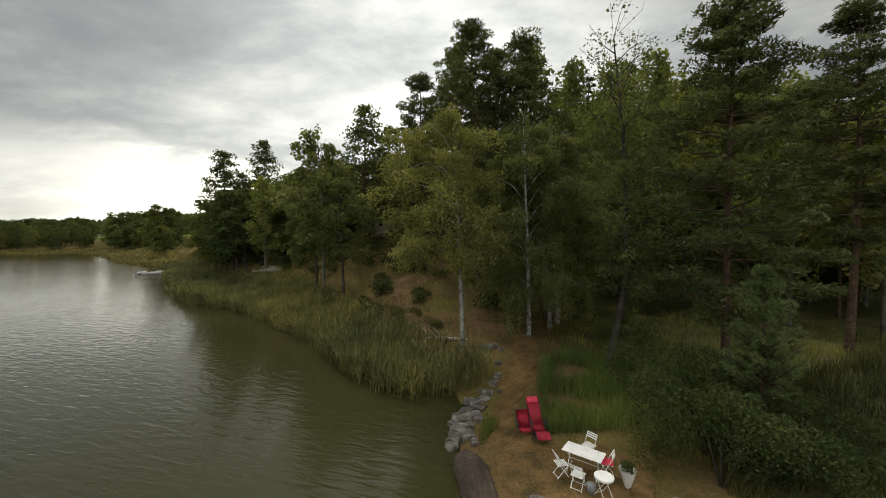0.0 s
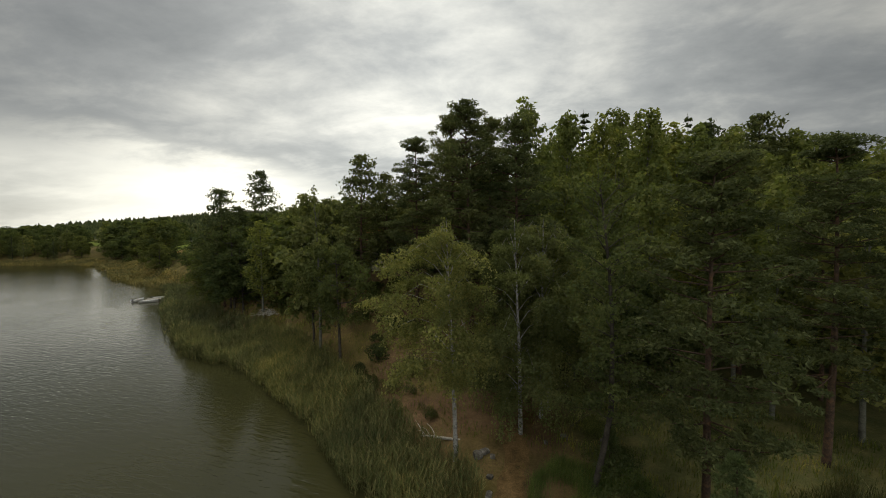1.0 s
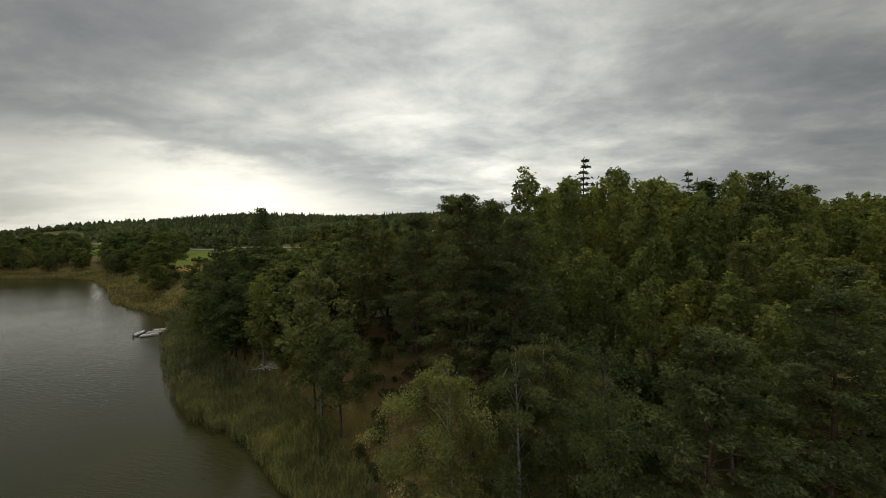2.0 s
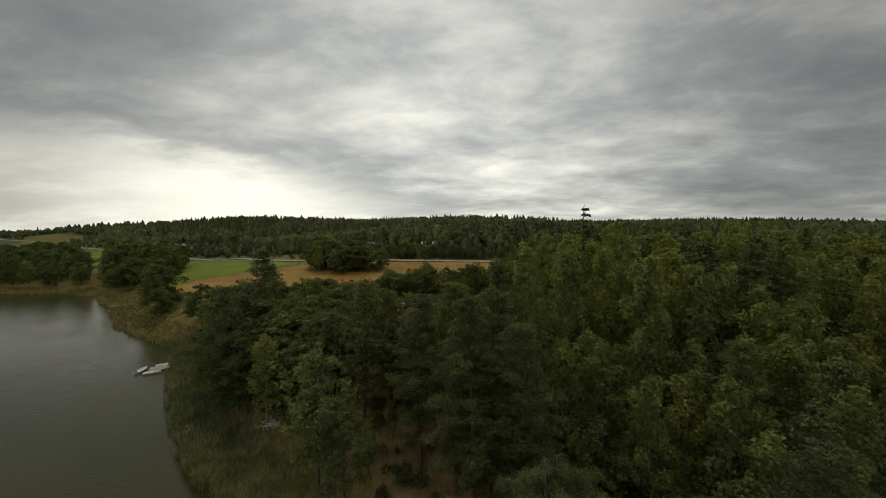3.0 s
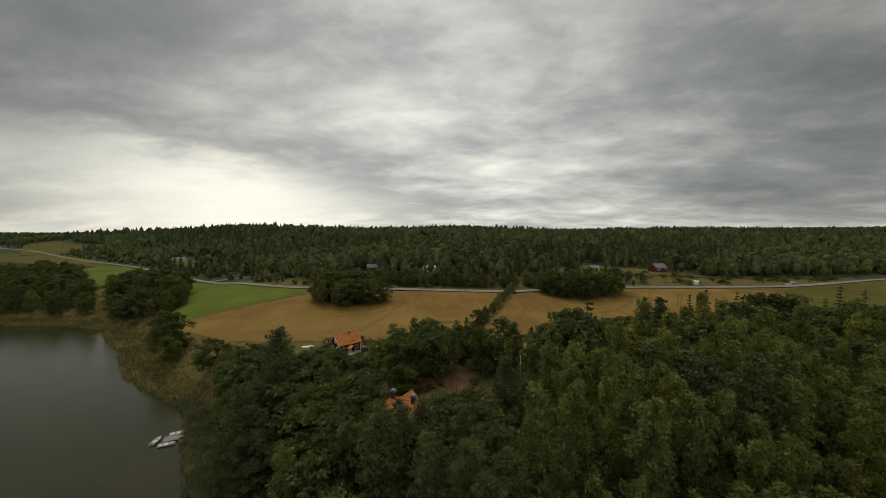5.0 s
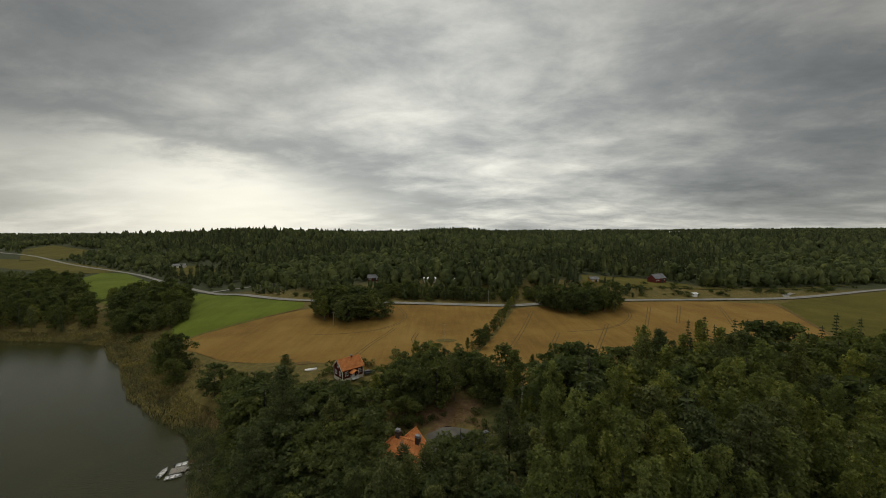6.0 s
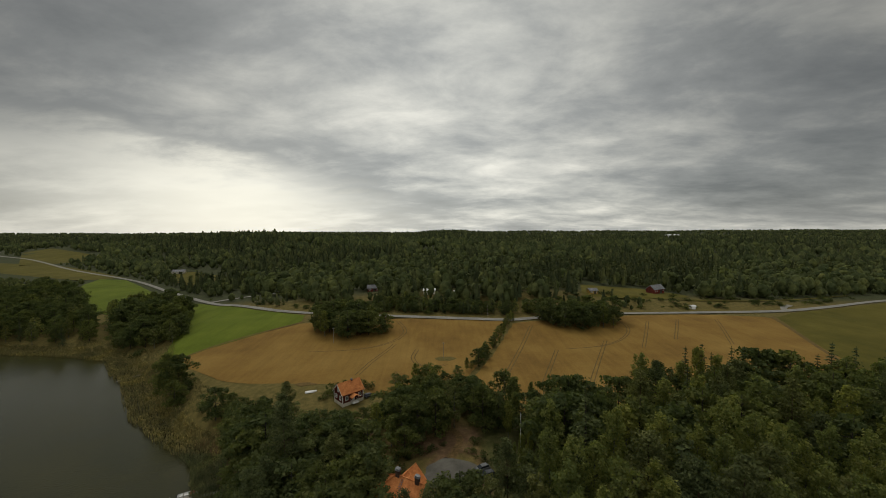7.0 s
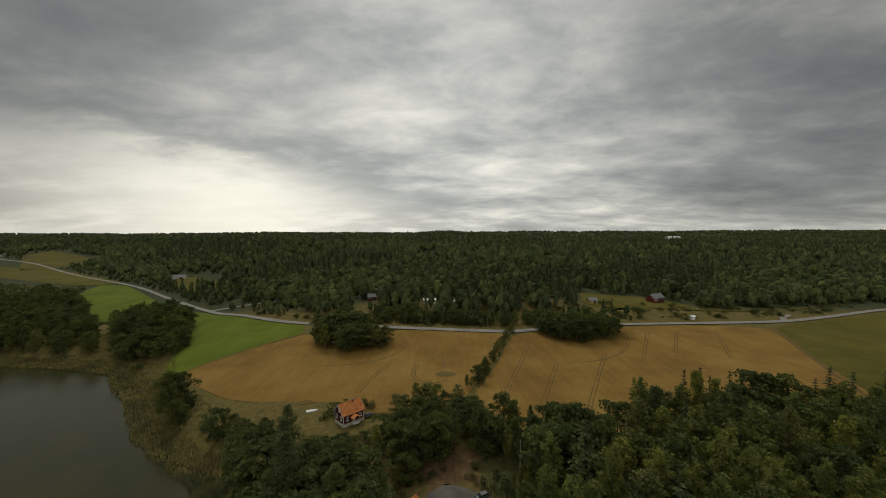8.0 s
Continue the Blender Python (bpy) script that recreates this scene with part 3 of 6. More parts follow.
ribbon("field_edge", [(-139, 190), (-118, 218), (-94, 242)], 1.6, M_TRACK, 0.24, "dark weedy strip between two crops", "ditch", 5.0)
ribbon("field_edge", [(236, 258), (205, 197), (172, 132)], 2.2, M_TRACK, 0.20, "dark weedy ditch between field and pasture", "ditch", 5.0)

# yard and paths
sheet("bare_soil", [(-65, 151.5), (-61, 149.5), (-55, 150), (-54, 152), (-58, 153), (-63, 153)], M_TRACK, 0.16, "dark bare soil beside the cottage garden", "soil", 1.0)
sheet("gravel_yard", [(-7.5, 92), (-5, 87), (0, 85), (6, 88), (8.5, 94), (5, 97.5), (-1.5, 99.5), (-6, 96)], M_GRAVEL, 0.10, "pale grey gravel yard behind the house", "yard", 1.0)
ribbon("driveway", [(0.0, 98), (1.6, 103), (3.2, 108), (1.7, 113), (-3, 118), (-8, 124)], 2.2, M_SAND, 0.08, "narrow brown gravel driveway between trees", "driveway", 1.5)
ribbon("path", [(2.4, 8), (2.6, 12.5), (2.7, 16), (3.4, 19), (4.4, 22), (5.6, 26), (7.0, 30)], 1.7, M_SAND, 0.045, "trodden sandy brown path by the water", "path", 0.3, None, 1.1)
sheet("worn_ground", [(2.2, 9.5), (6.0, 10), (7.2, 13), (6.0, 14.6), (3.6, 15), (2.2, 14)], M_SAND, 0.035, "trodden dry brown ground below the furniture", "ground patch", 0.5)

# ---- trees ----
rng = np.random.default_rng(7)


def unit(v):
    return v / np.maximum(np.linalg.norm(v, axis=-1, keepdims=True), 1e-6)


def sprays(c, along, size, slim=0.5, fold=0.25):
    """Leaf sprays: a small pointed blade at each centre, its tip along the given direction."""
    n = len(c)
    u = unit(along)
    side = unit(np.cross(u, unit(rng.normal(size=(n, 3)))))
    up = np.cross(u, side)
    s = np.asarray(size).reshape(-1, 1) * np.ones((n, 1))
    v = np.stack([c + u * s, c - u * s * 0.6 + side * s * slim * 1.3 + up * s * fold * 0.5, c - u * s * 0.6 - side * s * slim * 1.3], 1).reshape(-1, 3)
    return v, np.arange(n * 3).reshape(-1, 3)


def leafage(c, facing, size, slim=0.55, rough=0.45):
    """Leaf sprays that lie like shingles, each with its face along the given direction."""
    n = len(c)
    f = unit(unit(facing) + rng.normal(size=(n, 3)) * rough)
    u = unit(np.cross(f, rng.normal(size=(n, 3))))
    w_ = np.cross(f, u)
    s = np.asarray(size).reshape(-1, 1) * np.ones((n, 1))
    v = np.stack([c + u * s, c - u * s * 0.55 + w_ * s * slim * 1.4, c - u * s * 0.55 - w_ * s * slim * 1.4], 1).reshape(-1, 3)
    return v, np.arange(n * 3).reshape(-1, 3)


def tuft(centre, radii, n, size, slim=0.6, under=0.35, rough=0.45):
    """A leafy branch end: a shell of leaves over the top and sides, thin underneath."""
    d = ball(n)
    d[:, 2] = np.where((d[:, 2] < 0) & (rng.random(n) > under), -d[:, 2], d[:, 2])
    r = (0.62 + 0.42 * np.sqrt(rng.random((n, 1)))) * (1 + 0.22 * np.sin(d[:, :1] * 5 + d[:, 1:2] * 4 + rng.uniform(0, 6)))
    return leafage(np.asarray(centre) + d * r * np.asarray(radii), d / np.asarray(radii) * np.mean(radii) + [0, 0, 0.2], size * rng.uniform(0.7, 1.3, n), slim, rough)


def join(parts):
    vs, ts, n = [], [], 0
    for v, t in parts:
        vs.append(v)
        ts.append(t + n)
        n += len(v)
    return np.concatenate(vs), np.concatenate(ts)


def limb(pts, radii, n=6):
    """A tapered tube through points."""
    p = np.asarray(pts, float)
    v = []
    for i in range(len(p)):
        d = unit((p[min(i + 1, len(p) - 1)] - p[max(i - 1, 0)])[None])[0]
        a = unit(np.cross(d, [0.3, 0.9, 0.1])[None])[0]
        b = np.cross(d, a)
        for k in range(n):
            th = 2 * math.pi * k / n
            v.append(p[i] + radii[i] * (a * math.cos(th) + b * math.sin(th)))
    t = []
    for i in range(len(p) - 1):
        for k in range(n):
            a, b = i * n + k, i * n + (k + 1) % n
            t += [(a, b, b + n), (a, b + n, a + n)]
    return np.array(v), np.array(t)


def ball(n):
    d = unit(rng.normal(size=(n, 3)))
    return d


def clump(centre, radii, n, size, slim=0.5, lift=0.2, inner=0.55):
    """A puff of leaf sprays: mostly on its outside, facing outwards."""
    d = ball(n)
    r = inner + (1 - inner) * np.sqrt(rng.random((n, 1)))
    c = np.asarray(centre) + d * r * np.asarray(radii)
    along = d * 0.6 + rng.normal(size=(n, 3)) * 0.6 + [0, 0, lift]
    return sprays(c, along, size * rng.uniform(0.7, 1.3, n), slim)


def trunk_line(h, bend, n=7):
    a = rng.uniform(0, 6.28)
    z = np.linspace(0, 1, n)
    w = bend * (np.sin(z * 2.6 + rng.uniform(0, 2)) - np.sin(rng.uniform(0, 0.1)))
    w = (w - w[0]) * h
    return np.stack([w * math.cos(a), w * math.sin(a), z * h - 0.3 * (z == 0)], 1)


def on_trunk(line, z):
    return np.array([np.interp(z, line[:, 2], line[:, 0]), np.interp(z, line[:, 2], line[:, 1]), z])


def pine(h, fine, first=0.35, spread=0.17):
    """Whorls of limbs that carry flat pads of needles, ragged and open below, rounded at the top."""
    line = trunk_line(h, 0.012)
    r0 = 0.0085 * h + 0.05
    young = h < 10
    wood, leaf = [limb(line, r0 * np.linspace(1, 0.15, 7), 8)], []
    tiers = int(h * (1 - first) / ((0.85 if fine else 0.85) if not young else 0.30))
    for i in range(tiers):
        k = (i + rng.uniform(0, 0.8)) / tiers
        z = h * (first + (1 - first) * k)
        if young:
            reach = h * spread * (1.04 - k) ** 0.8 * rng.uniform(0.8, 1.15)
        else:
            reach = h * spread * (0.62 + 0.5 * math.sin(min(1, k * 1.1 + 0.12) * 3.1)) * math.sqrt(max(0.03, 1.02 - k ** 5)) * rng.uniform(0.75, 1.2)
        if k < 0.25 and rng.random() < 0.3 and not young:
            reach *= 0.45
        turn0 = rng.uniform(0, 6.28)
        limbs = (rng.integers(4, 7) if k < 0.95 else 4) + 3 * young
        for b in range(limbs):
            a = turn0 + 6.28 * b / limbs + rng.uniform(-0.4, 0.4)
            ln = reach * rng.uniform(0.6, 1.12)
            o = on_trunk(line, min(h * 0.97, z + rng.uniform(-0.4, 0.4) * (0.2 if young else 1)))
            d = np.array([math.cos(a), math.sin(a), rng.uniform(-0.10, 0.30) + 0.35 * k + (0.35 if young else 0)])
            side = np.array([-d[1], d[0], 0.0])
            if ln > 0.8 and (fine or k < 0.5):
                wood.append(limb([o, o + d * ln * 0.5 + [0, 0, -0.05 * ln], o + d * ln], [0.055, 0.035, 0.012], 4))
            if young:
                for f in np.linspace(0.25, 1.0, max(2, int(ln / 0.22))):
                    c = o + d * ln * f + side * rng.normal() * 0.10 * ln
                    n = 44
                    dd = unit(rng.normal(size=(n, 3)) + d * 0.9 + [0, 0, 0.7])
                    leaf.append(sprays(c + dd * 0.12, dd, 0.11 * rng.uniform(0.7, 1.2, n), 0.16))
                continue
            for f in ((1.0, 0.78, 0.55) if ln > 1.9 else (0.95, 0.5)):
                c = o + d * ln * f + side * rng.normal() * 0.17 * ln + [0, 0, rng.uniform(-0.25, 0.35)]
                rr = rng.uniform(0.50, 0.85) * (1.0 if fine else 1.25)
                if fine:
                    leaf.append(tuft(c, (rr * 0.9, rr * 0.9, rr * 0.5), 44, 0.17, 0.30, 0.5, 0.7))
                    n = 80
                    dd = unit(ball(n) * [1, 1, 0.6] + [0, 0, 0.3])
                    leaf.append(sprays(c + dd * [rr, rr, rr * 0.5] * rng.uniform(0.5, 1.0, (n, 1)), dd + rng.normal(size=(n, 3)) * 0.4, 0.17 * rng.uniform(0.7, 1.3, n), 0.13))
                else:
                    leaf.append(tuft(c, (rr, rr, rr * 0.62), 17, 0.31, 0.40, 0.5, 0.5))
    if young:
        for zt in np.linspace(0.86, 1.0, 6):
            dd = unit(rng.normal(size=(34, 3)) + [0, 0, 0.9])
            leaf.append(sprays(on_trunk(line, h * zt) + dd * 0.07, dd, 0.10, 0.13))
    else:
        leaf.append(tuft([line[-1][0], line[-1][1], h * 0.985], (0.45, 0.45, 0.6), 60 if fine else 22, 0.17 if fine else 0.3, 0.3, 0.4, 0.6))
    return join(wood), join(leaf)


def spruce(h, fine):
    """A pointed tree of drooping limbs, tier over tier."""
    line = trunk_line(h, 0.002)
    wood, leaf = [limb(line, (0.010 * h + 0.04) * np.linspace(1, 0.1, 7), 6)], []
    tiers = int(h / 0.75)
    for i in range(tiers):
        k = (i + 0.5) / tiers
        if k < 0.06:
            continue
        reach = h * 0.17 * (1 - k) ** 0.8 * rng.uniform(0.8, 1.12) + 0.10
        for b in range(8 if k < 0.85 else 5):
            a = rng.uniform(0, 6.28)
            s = np.linspace(0.3, 1, max(2, int(reach / 0.42)))[:, None]
            d = np.array([math.cos(a), math.sin(a), -0.32])
            c = on_trunk(line, h * k) + d * reach * s * rng.uniform(0.8, 1.1) + [0, 0, 0.18 * reach] * (s ** 2)
            c = np.repeat(c, 2, 0) + rng.normal(size=(2 * len(c), 3)) * [0.16, 0.16, 0.06]
            leaf.append(leafage(c, np.tile([d[0] * 0.5, d[1] * 0.5, 0.9], (len(c), 1)), 0.34 * rng.uniform(0.8, 1.2, len(c)), 0.42, 0.35))
    leaf.append(sprays(np.array([[0, 0, h * 0.985], [0, 0, h * 1.01], [0.05, 0, h * 0.96], [-0.05, 0, h * 0.95]]), np.array([[0, 0, 1.0], [0.1, 0, 1.0], [0.5, 0, 1], [-0.5, 0.1, 1]]), 0.4, 0.2))
    return join(wood), join(leaf)


def broad(h, fine, wide=0.34, first=0.14, lobes=13, leaves=(30, 0.26), gaps=0.10):
    """Oak, alder and the like: heavy limbs, each ending in a lobe of leafy branch ends."""
    line = trunk_line(h, 0.014)
    wood, leaf = [limb(line, (0.012 * h + 0.05) * np.linspace(1, 0.15, 7), 7)], []
    ch, mid_z = h * (1 - first) / 2, h * (1 + first) / 2
    for i in range(lobes + 4):
        if i < 4:       # the top, closed over
            dz, a, out = (0.98, 0.80, 0.72, 0.76)[i], 2.1 * i, (0.05, 0.45, 0.5, 0.42)[i]
        else:
            dz = -0.95 + 1.55 * (i - 4 + rng.random()) / lobes
            a, out = 2.4 * i + rng.uniform(-0.3, 0.3), rng.uniform(0.66, 0.86)
        ring = math.sqrt(max(0.05, 1 - dz * dz)) if i >= 4 else out
        c = np.array([math.cos(a) * wide * h * ring * (out if i >= 4 else 1), math.sin(a) * wide * h * ring * (out if i >= 4 else 1), mid_z + ch * dz * 0.84])
        o = on_trunk(line, max(0.1, min(h * 0.9, c[2] - 0.4 * math.hypot(c[0], c[1]))))
        c = c + [o[0], o[1], 0]
        if rng.random() < gaps:
            continue
        wood.append(limb([o, (o + c) / 2 + [0, 0, -0.03 * h], c], [0.10, 0.06, 0.02], 4))
        big = h * wide * 0.42 * rng.uniform(0.8, 1.2) * (1.0 if i >= 4 else 0.8)
        for j in range(9):
            d = ball(1)[0]
            d[2] = abs(d[2]) if rng.random() < 0.5 else d[2]
            p = c + d * big * [1, 1, 0.8] * rng.uniform(0.65, 1.0)
            rr = big * rng.uniform(0.36, 0.58)
            leaf.append(tuft(p, (rr, rr, rr * 0.85), leaves[0], leaves[1], 0.6, 0.55, 0.55))
    return join(wood), join(leaf)


def aspen(h, fine, wide=0.13, first=0.12, leaves=(24, 0.20)):
    """An upright crown: steep limbs, each a flame of leaves."""
    line = trunk_line(h, 0.010)
    wood, leaf = [limb(line, (0.008 * h + 0.04) * np.linspace(1, 0.12, 7), 6)], []
    count = 26
    for i in range(count):
        k = (i + rng.random()) / count
        z = h * (first + (0.86 - first) * k)
        a = 2.4 * i + rng.uniform(-0.5, 0.5)
        out = h * wide * (1 - k) ** 0.40 * min(1, 0.55 + 2.0 * k) * rng.uniform(0.55, 1.05)
        o = on_trunk(line, z)
        up_ = h * rng.uniform(0.09, 0.16)
        tip = o + [out * math.cos(a), out * math.sin(a), up_]
        wood.append(limb([o, o + [out * 0.6 * math.cos(a), out * 0.6 * math.sin(a), up_ * 0.35], tip], [0.045, 0.03, 0.010], 4))
        for f, g in ((0.55, 0.9), (0.85, 1.0), (1.12, 0.75)):
            c = o + (tip - o) * f + rng.normal(size=3) * [0.25, 0.25, 0.2]
            rr = h * 0.040 * g * rng.uniform(0.8, 1.25)
            leaf.append(tuft(c, (rr, rr, rr * 1.55), leaves[0], leaves[1], 0.6, 0.5, 0.5))
    for zt in (0.88, 0.93, 0.98):
        leaf.append(tuft(on_trunk(line, h * zt), (h * 0.022, h * 0.022, h * 0.045), leaves[0], leaves[1] * 0.9, 0.6, 0.5, 0.5))
    return join(wood), join(leaf)


def birch(h, fine, wide=0.20, first=0.3, weep=1.0, drift=(0, 0)):
    """Rising limbs that arch over, hung along their outer halves with short strands of small leaves; drift leans the crown."""
    line = trunk_line(h, 0.016)
    wood, leaf = [limb(line, (0.009 * h + 0.03) * np.linspace(1, 0.12, 7), 7)], []
    count = 30 if fine else 26
    for i in range(count):
        k = (i + rng.random()) / count
        z = h * (first + (0.93 - first) * k)
        a = 2.4 * i + rng.uniform(-0.5, 0.5)
        ln = h * wide * (math.sin(math.pi * min(1, 0.24 + 0.66 * k)) ** 0.8) * rng.uniform(0.55, 1.2) + 0.25
        o = on_trunk(line, z * 0.93)
        d = np.array([math.cos(a), math.sin(a), 0.0])
        sway = np.array([drift[0], drift[1], 0.0]) * h * wide * (0.4 + 0.6 * (1 - k))
        bow = o + d * ln * 0.5 + [0, 0, 0.13 * h * (0.5 + 0.5 * k)] + sway * 0.5
        tip = o + d * ln + [0, 0, 0.05 * h * (0.2 + 0.9 * k)] + sway
        wood.append(limb([o, (o + bow) / 2 + [0, 0, 0.02 * h], bow, tip], [0.032, 0.022, 0.012, 0.005], 4) if fine else limb([o, bow, tip], [0.03, 0.018, 0.006], 3))
        for s in range(15 if fine else 9):
            f = 0.25 + 0.8 * math.sqrt(rng.random())
            p = (o * (1 - f) ** 2 + bow * 2 * f * (1 - f) + tip * f * f) + rng.normal(size=3) * 0.14 * ln * [1, 1, 0.6]
            rr = rng.uniform(0.35, 0.7)
            drop = weep * rng.uniform(0.3, 1.5) * (1.05 - 0.6 * k)
            if fine:
                leaf.append(tuft(p, (rr, rr, rr * 0.6), 48, 0.085, 0.5, 0.5, 0.8))
                for _ in range(3):
                    m = int(drop / 0.10) + 2
                    zz = np.linspace(0, 1, m)[:, None]
                    c = p + rng.normal(size=3) * [rr * 0.6, rr * 0.6, 0.1] + np.array([d[0] * 0.15, d[1] * 0.15, -drop]) * zz + rng.normal(size=(m, 3)) * 0.07
                    leaf.append(leafage(c, rng.normal(size=(m, 3)) * 0.6 + d + [0, 0, 0.5], 0.085 * rng.uniform(0.6, 1.3, m), 0.5, 0.5))
            else:
                leaf.append(tuft(p + [0, 0, -0.3 * drop], (rr, rr, rr * 0.6 + 0.45 * drop), 16, 0.24, 0.55, 0.5, 0.6))
    leaf.append(tuft([line[-1][0], line[-1][1], h * 0.95], (0.45, 0.45, 0.9), 60 if fine else 16, 0.12 if fine else 0.22, 0.5, 0.5, 0.6))
    return join(wood), join(leaf)


def shrub(r, h, n, size):
    leaf = [clump((rng.normal() * r * 0.45, rng.normal() * r * 0.45, h * rng.uniform(0.3, 0.75)), (r * 0.5, r * 0.5, h * 0.32), n // 7, size, 0.5, 0.35, 0.3) for _ in range(7)]
    wood = [limb([(0, 0, -0.1), (rng.normal() * 0.2 * r, rng.normal() * 0.2 * r, h * 0.6)], [0.04, 0.012], 4) for _ in range(4)]
    return join(wood), join(leaf)


KINDS = {
    "pine_tree": (M_BARK_PINE, M_PINE, "pine", "tall Scots pine with reddish trunk and ragged dark crown"),
    "spruce_tree": (M_BARK_DARK, M_SPRUCE, "spruce", "slim dark green spruce at the wood's edge"),
    "oak_tree": (M_BARK_DARK, M_OAK, "broadleaf tree", "dark green broadleaf tree with rounded leafy crown"),
    "alder_tree": (M_BARK_DARK, M_OAK, "alder", "rounded green broadleaf tree standing among others"),
    "aspen_tree": (M_BARK_ASPEN, M_ASPEN, "aspen", "young light green aspen with upright narrow crown"),
    "birch_tree": (M_BARK_BIRCH, M_BIRCH, "birch", "birch with pale bark and drooping yellow-green leaves"),
    "bush": (M_BARK_DARK, M_SHRUB, "bush", "rounded green leafy bush on the ground"),
}
STOCK = {}


def stock(kind, key, made):
    """Keep one built tree of a kind, with trunk and crown meshes, to be set out later."""
    bark, leaf, cat, label = KINDS[kind]
    (wv, wt), (lv, lt) = made
    a, b = tri_mesh("trunk", wv, wt), tri_mesh("crown", lv, lt)
    a.materials.append(bark)
    b.materials.append(leaf)
    for p in a.polygons:
        p.use_smooth = True
    STOCK.setdefault((kind, key), []).append((a, b, float(lv[:, 2].max())))
    if kind == "oak_tree":
        STOCK.setdefault(("alder_tree", key), []).append((a, b, float(lv[:, 2].max())))


def plant(kind, key, x, y, h, which=None, turn=None, label="", group="", lean=(0, 0), widen=1.0):
    got = STOCK[(kind, key)]
    a, b, tall = got[rng.integers(len(got)) if which is None else which]
    s = h / tall
    ob = thing(kind, Matrix.Translation((x, y, ground_z(x, y) - 0.05)) @ Euler((lean[0], lean[1], rng.uniform(0, 6.28) if turn is None else turn)).to_matrix().to_4x4()
               @ Matrix.Diagonal((s * widen, s * widen, s, 1)), label or KINDS[kind][3], KINDS[kind][2], group)
    for nm, me in (("trunk", a), ("crown", b)):
        o = new(nm, me)
        o.parent = ob
    return ob


for _ in range(3):
    stock("pine_tree", "near", pine(24, True, rng.uniform(0.22, 0.32), 0.15))
    stock("pine_tree", "mid", pine(24, False, rng.uniform(0.25, 0.4), 0.14))
    stock("pine_tree", "wood", pine(24, False, rng.uniform(0.2, 0.32), 0.16))
    stock("oak_tree", "near", broad(15, True, 0.34, 0.08, 15, (46, 0.22)))
    stock("oak_tree", "tall", broad(15, True, 0.27, 0.30, 13, (46, 0.17)))
    stock("oak_tree", "wood", broad(15, True, 0.34, 0.05, 15, (34, 0.30)))
    stock("oak_tree", "mid", broad(15, False, 0.33, 0.02, 13, (18, 0.39)))
    stock("aspen_tree", "near", aspen(20, True, 0.13, 0.12, (44, 0.15)))
    stock("aspen_tree", "wood", aspen(20, True, 0.155, 0.12, (42, 0.22)))
    stock("aspen_tree", "mid", aspen(20, False, 0.155, 0.14, (24, 0.32)))
    stock("birch_tree", "wood", birch(18, False, 0.19, 0.22))
    stock("birch_tree", "mid", birch(18, False, 0.17, 0.2))
    stock("spruce_tree", "mid", spruce(20, False))
    stock("bush", "near", shrub(1.2, 1.6, 4600, 0.036))
    stock("bush", "mid", shrub(1.6, 2.2, 320, 0.2))
stock("birch_tree", "near", birch(16, True, 0.23, 0.36, 0.9, (-0.5, 0)))
stock("birch_tree", "near", birch(16, True, 0.24, 0.16, 1.6))

for key_ in ("wood", "mid"):      # greyer bark on the birches deep in the woods
    for got_ in STOCK[("birch_tree", key_)]:
        got_[0].materials[0] = M_BARK_ASPEN

TREES = []      # x, y and radius of what stands


def set_tree(kind, key, x, y, h, **kw):
    TREES.append((x, y, 2.0))
    return plant(kind, key, x, y, h, **kw)


# the trees by the water and on the slope
set_tree("birch_tree", "near", 1.1, 24.4, 16.8, which=0, turn=0.6, label="birch with white trunk and drooping yellow-green leaves by the shore")
set_tree("birch_tree", "near", 6.0, 26.6, 16.2, which=1, turn=2.0)
set_tree("birch_tree", "near", 8.2, 29.2, 16.6, which=1, turn=3.4)
set_tree("birch_tree", "near", 9.2, 30.4, 16.0, which=0, turn=3.6)
set_tree("pine_tree", "near", 3.2, 36.5, 27.2, which=0, turn=0.0)
set_tree("pine_tree", "near", 7.2, 34.8, 25.2, which=1, turn=1.0)
set_tree("pine_tree", "near", 1.5, 43.0, 26.0, which=2, turn=2.0)
set_tree("pine_tree", "near", 5.5, 42.0, 25.5, which=0, turn=4.0)
set_tree("oak_tree", "near", 11.0, 41.0, 15.0)
set_tree("oak_tree", "wood", 6.4, 53.0, 19.5, which=0, widen=1.0, label="large light green oak with broad lobed crown")
set_tree("birch_tree", "wood", -18.3, 63.3, 16.0, which=0)
set_tree("pine_tree", "wood", -12.2, 56.5, 22.0, which=1, turn=3.0)
set_tree("pine_tree", "wood", -8.6, 60.0, 18.5, which=2, turn=1.2)
set_tree("pine_tree", "wood", -4.0, 55.0, 17.0, which=0, turn=1.9)
set_tree("birch_tree", "wood", -15.2, 46.0, 21.5, which=1, turn=1.0, widen=0.95)
set_tree("oak_tree", "near", -48.0, 77.5, 11.5, which=0, widen=1.15)
set_tree("oak_tree", "tall", -11.6, 42.0, 14.5, which=0, turn=1.0, widen=0.9)
set_tree("oak_tree", "tall", -16.5, 47.5, 14.0, which=1, turn=2.0, widen=0.9)
set_tree("pine_tree", "wood", -42.5, 72.0, 23.5, which=0, turn=2.2)
set_tree("oak_tree", "tall", -46.5, 77.0, 15.0, which=2, turn=0.4, widen=1.3)
set_tree("oak_tree", "tall", -38.5, 68.5, 15.5, which=0, turn=1.4)
set_tree("aspen_tree", "near", -30.0, 61.8, 16.5, which=0, widen=1.35)
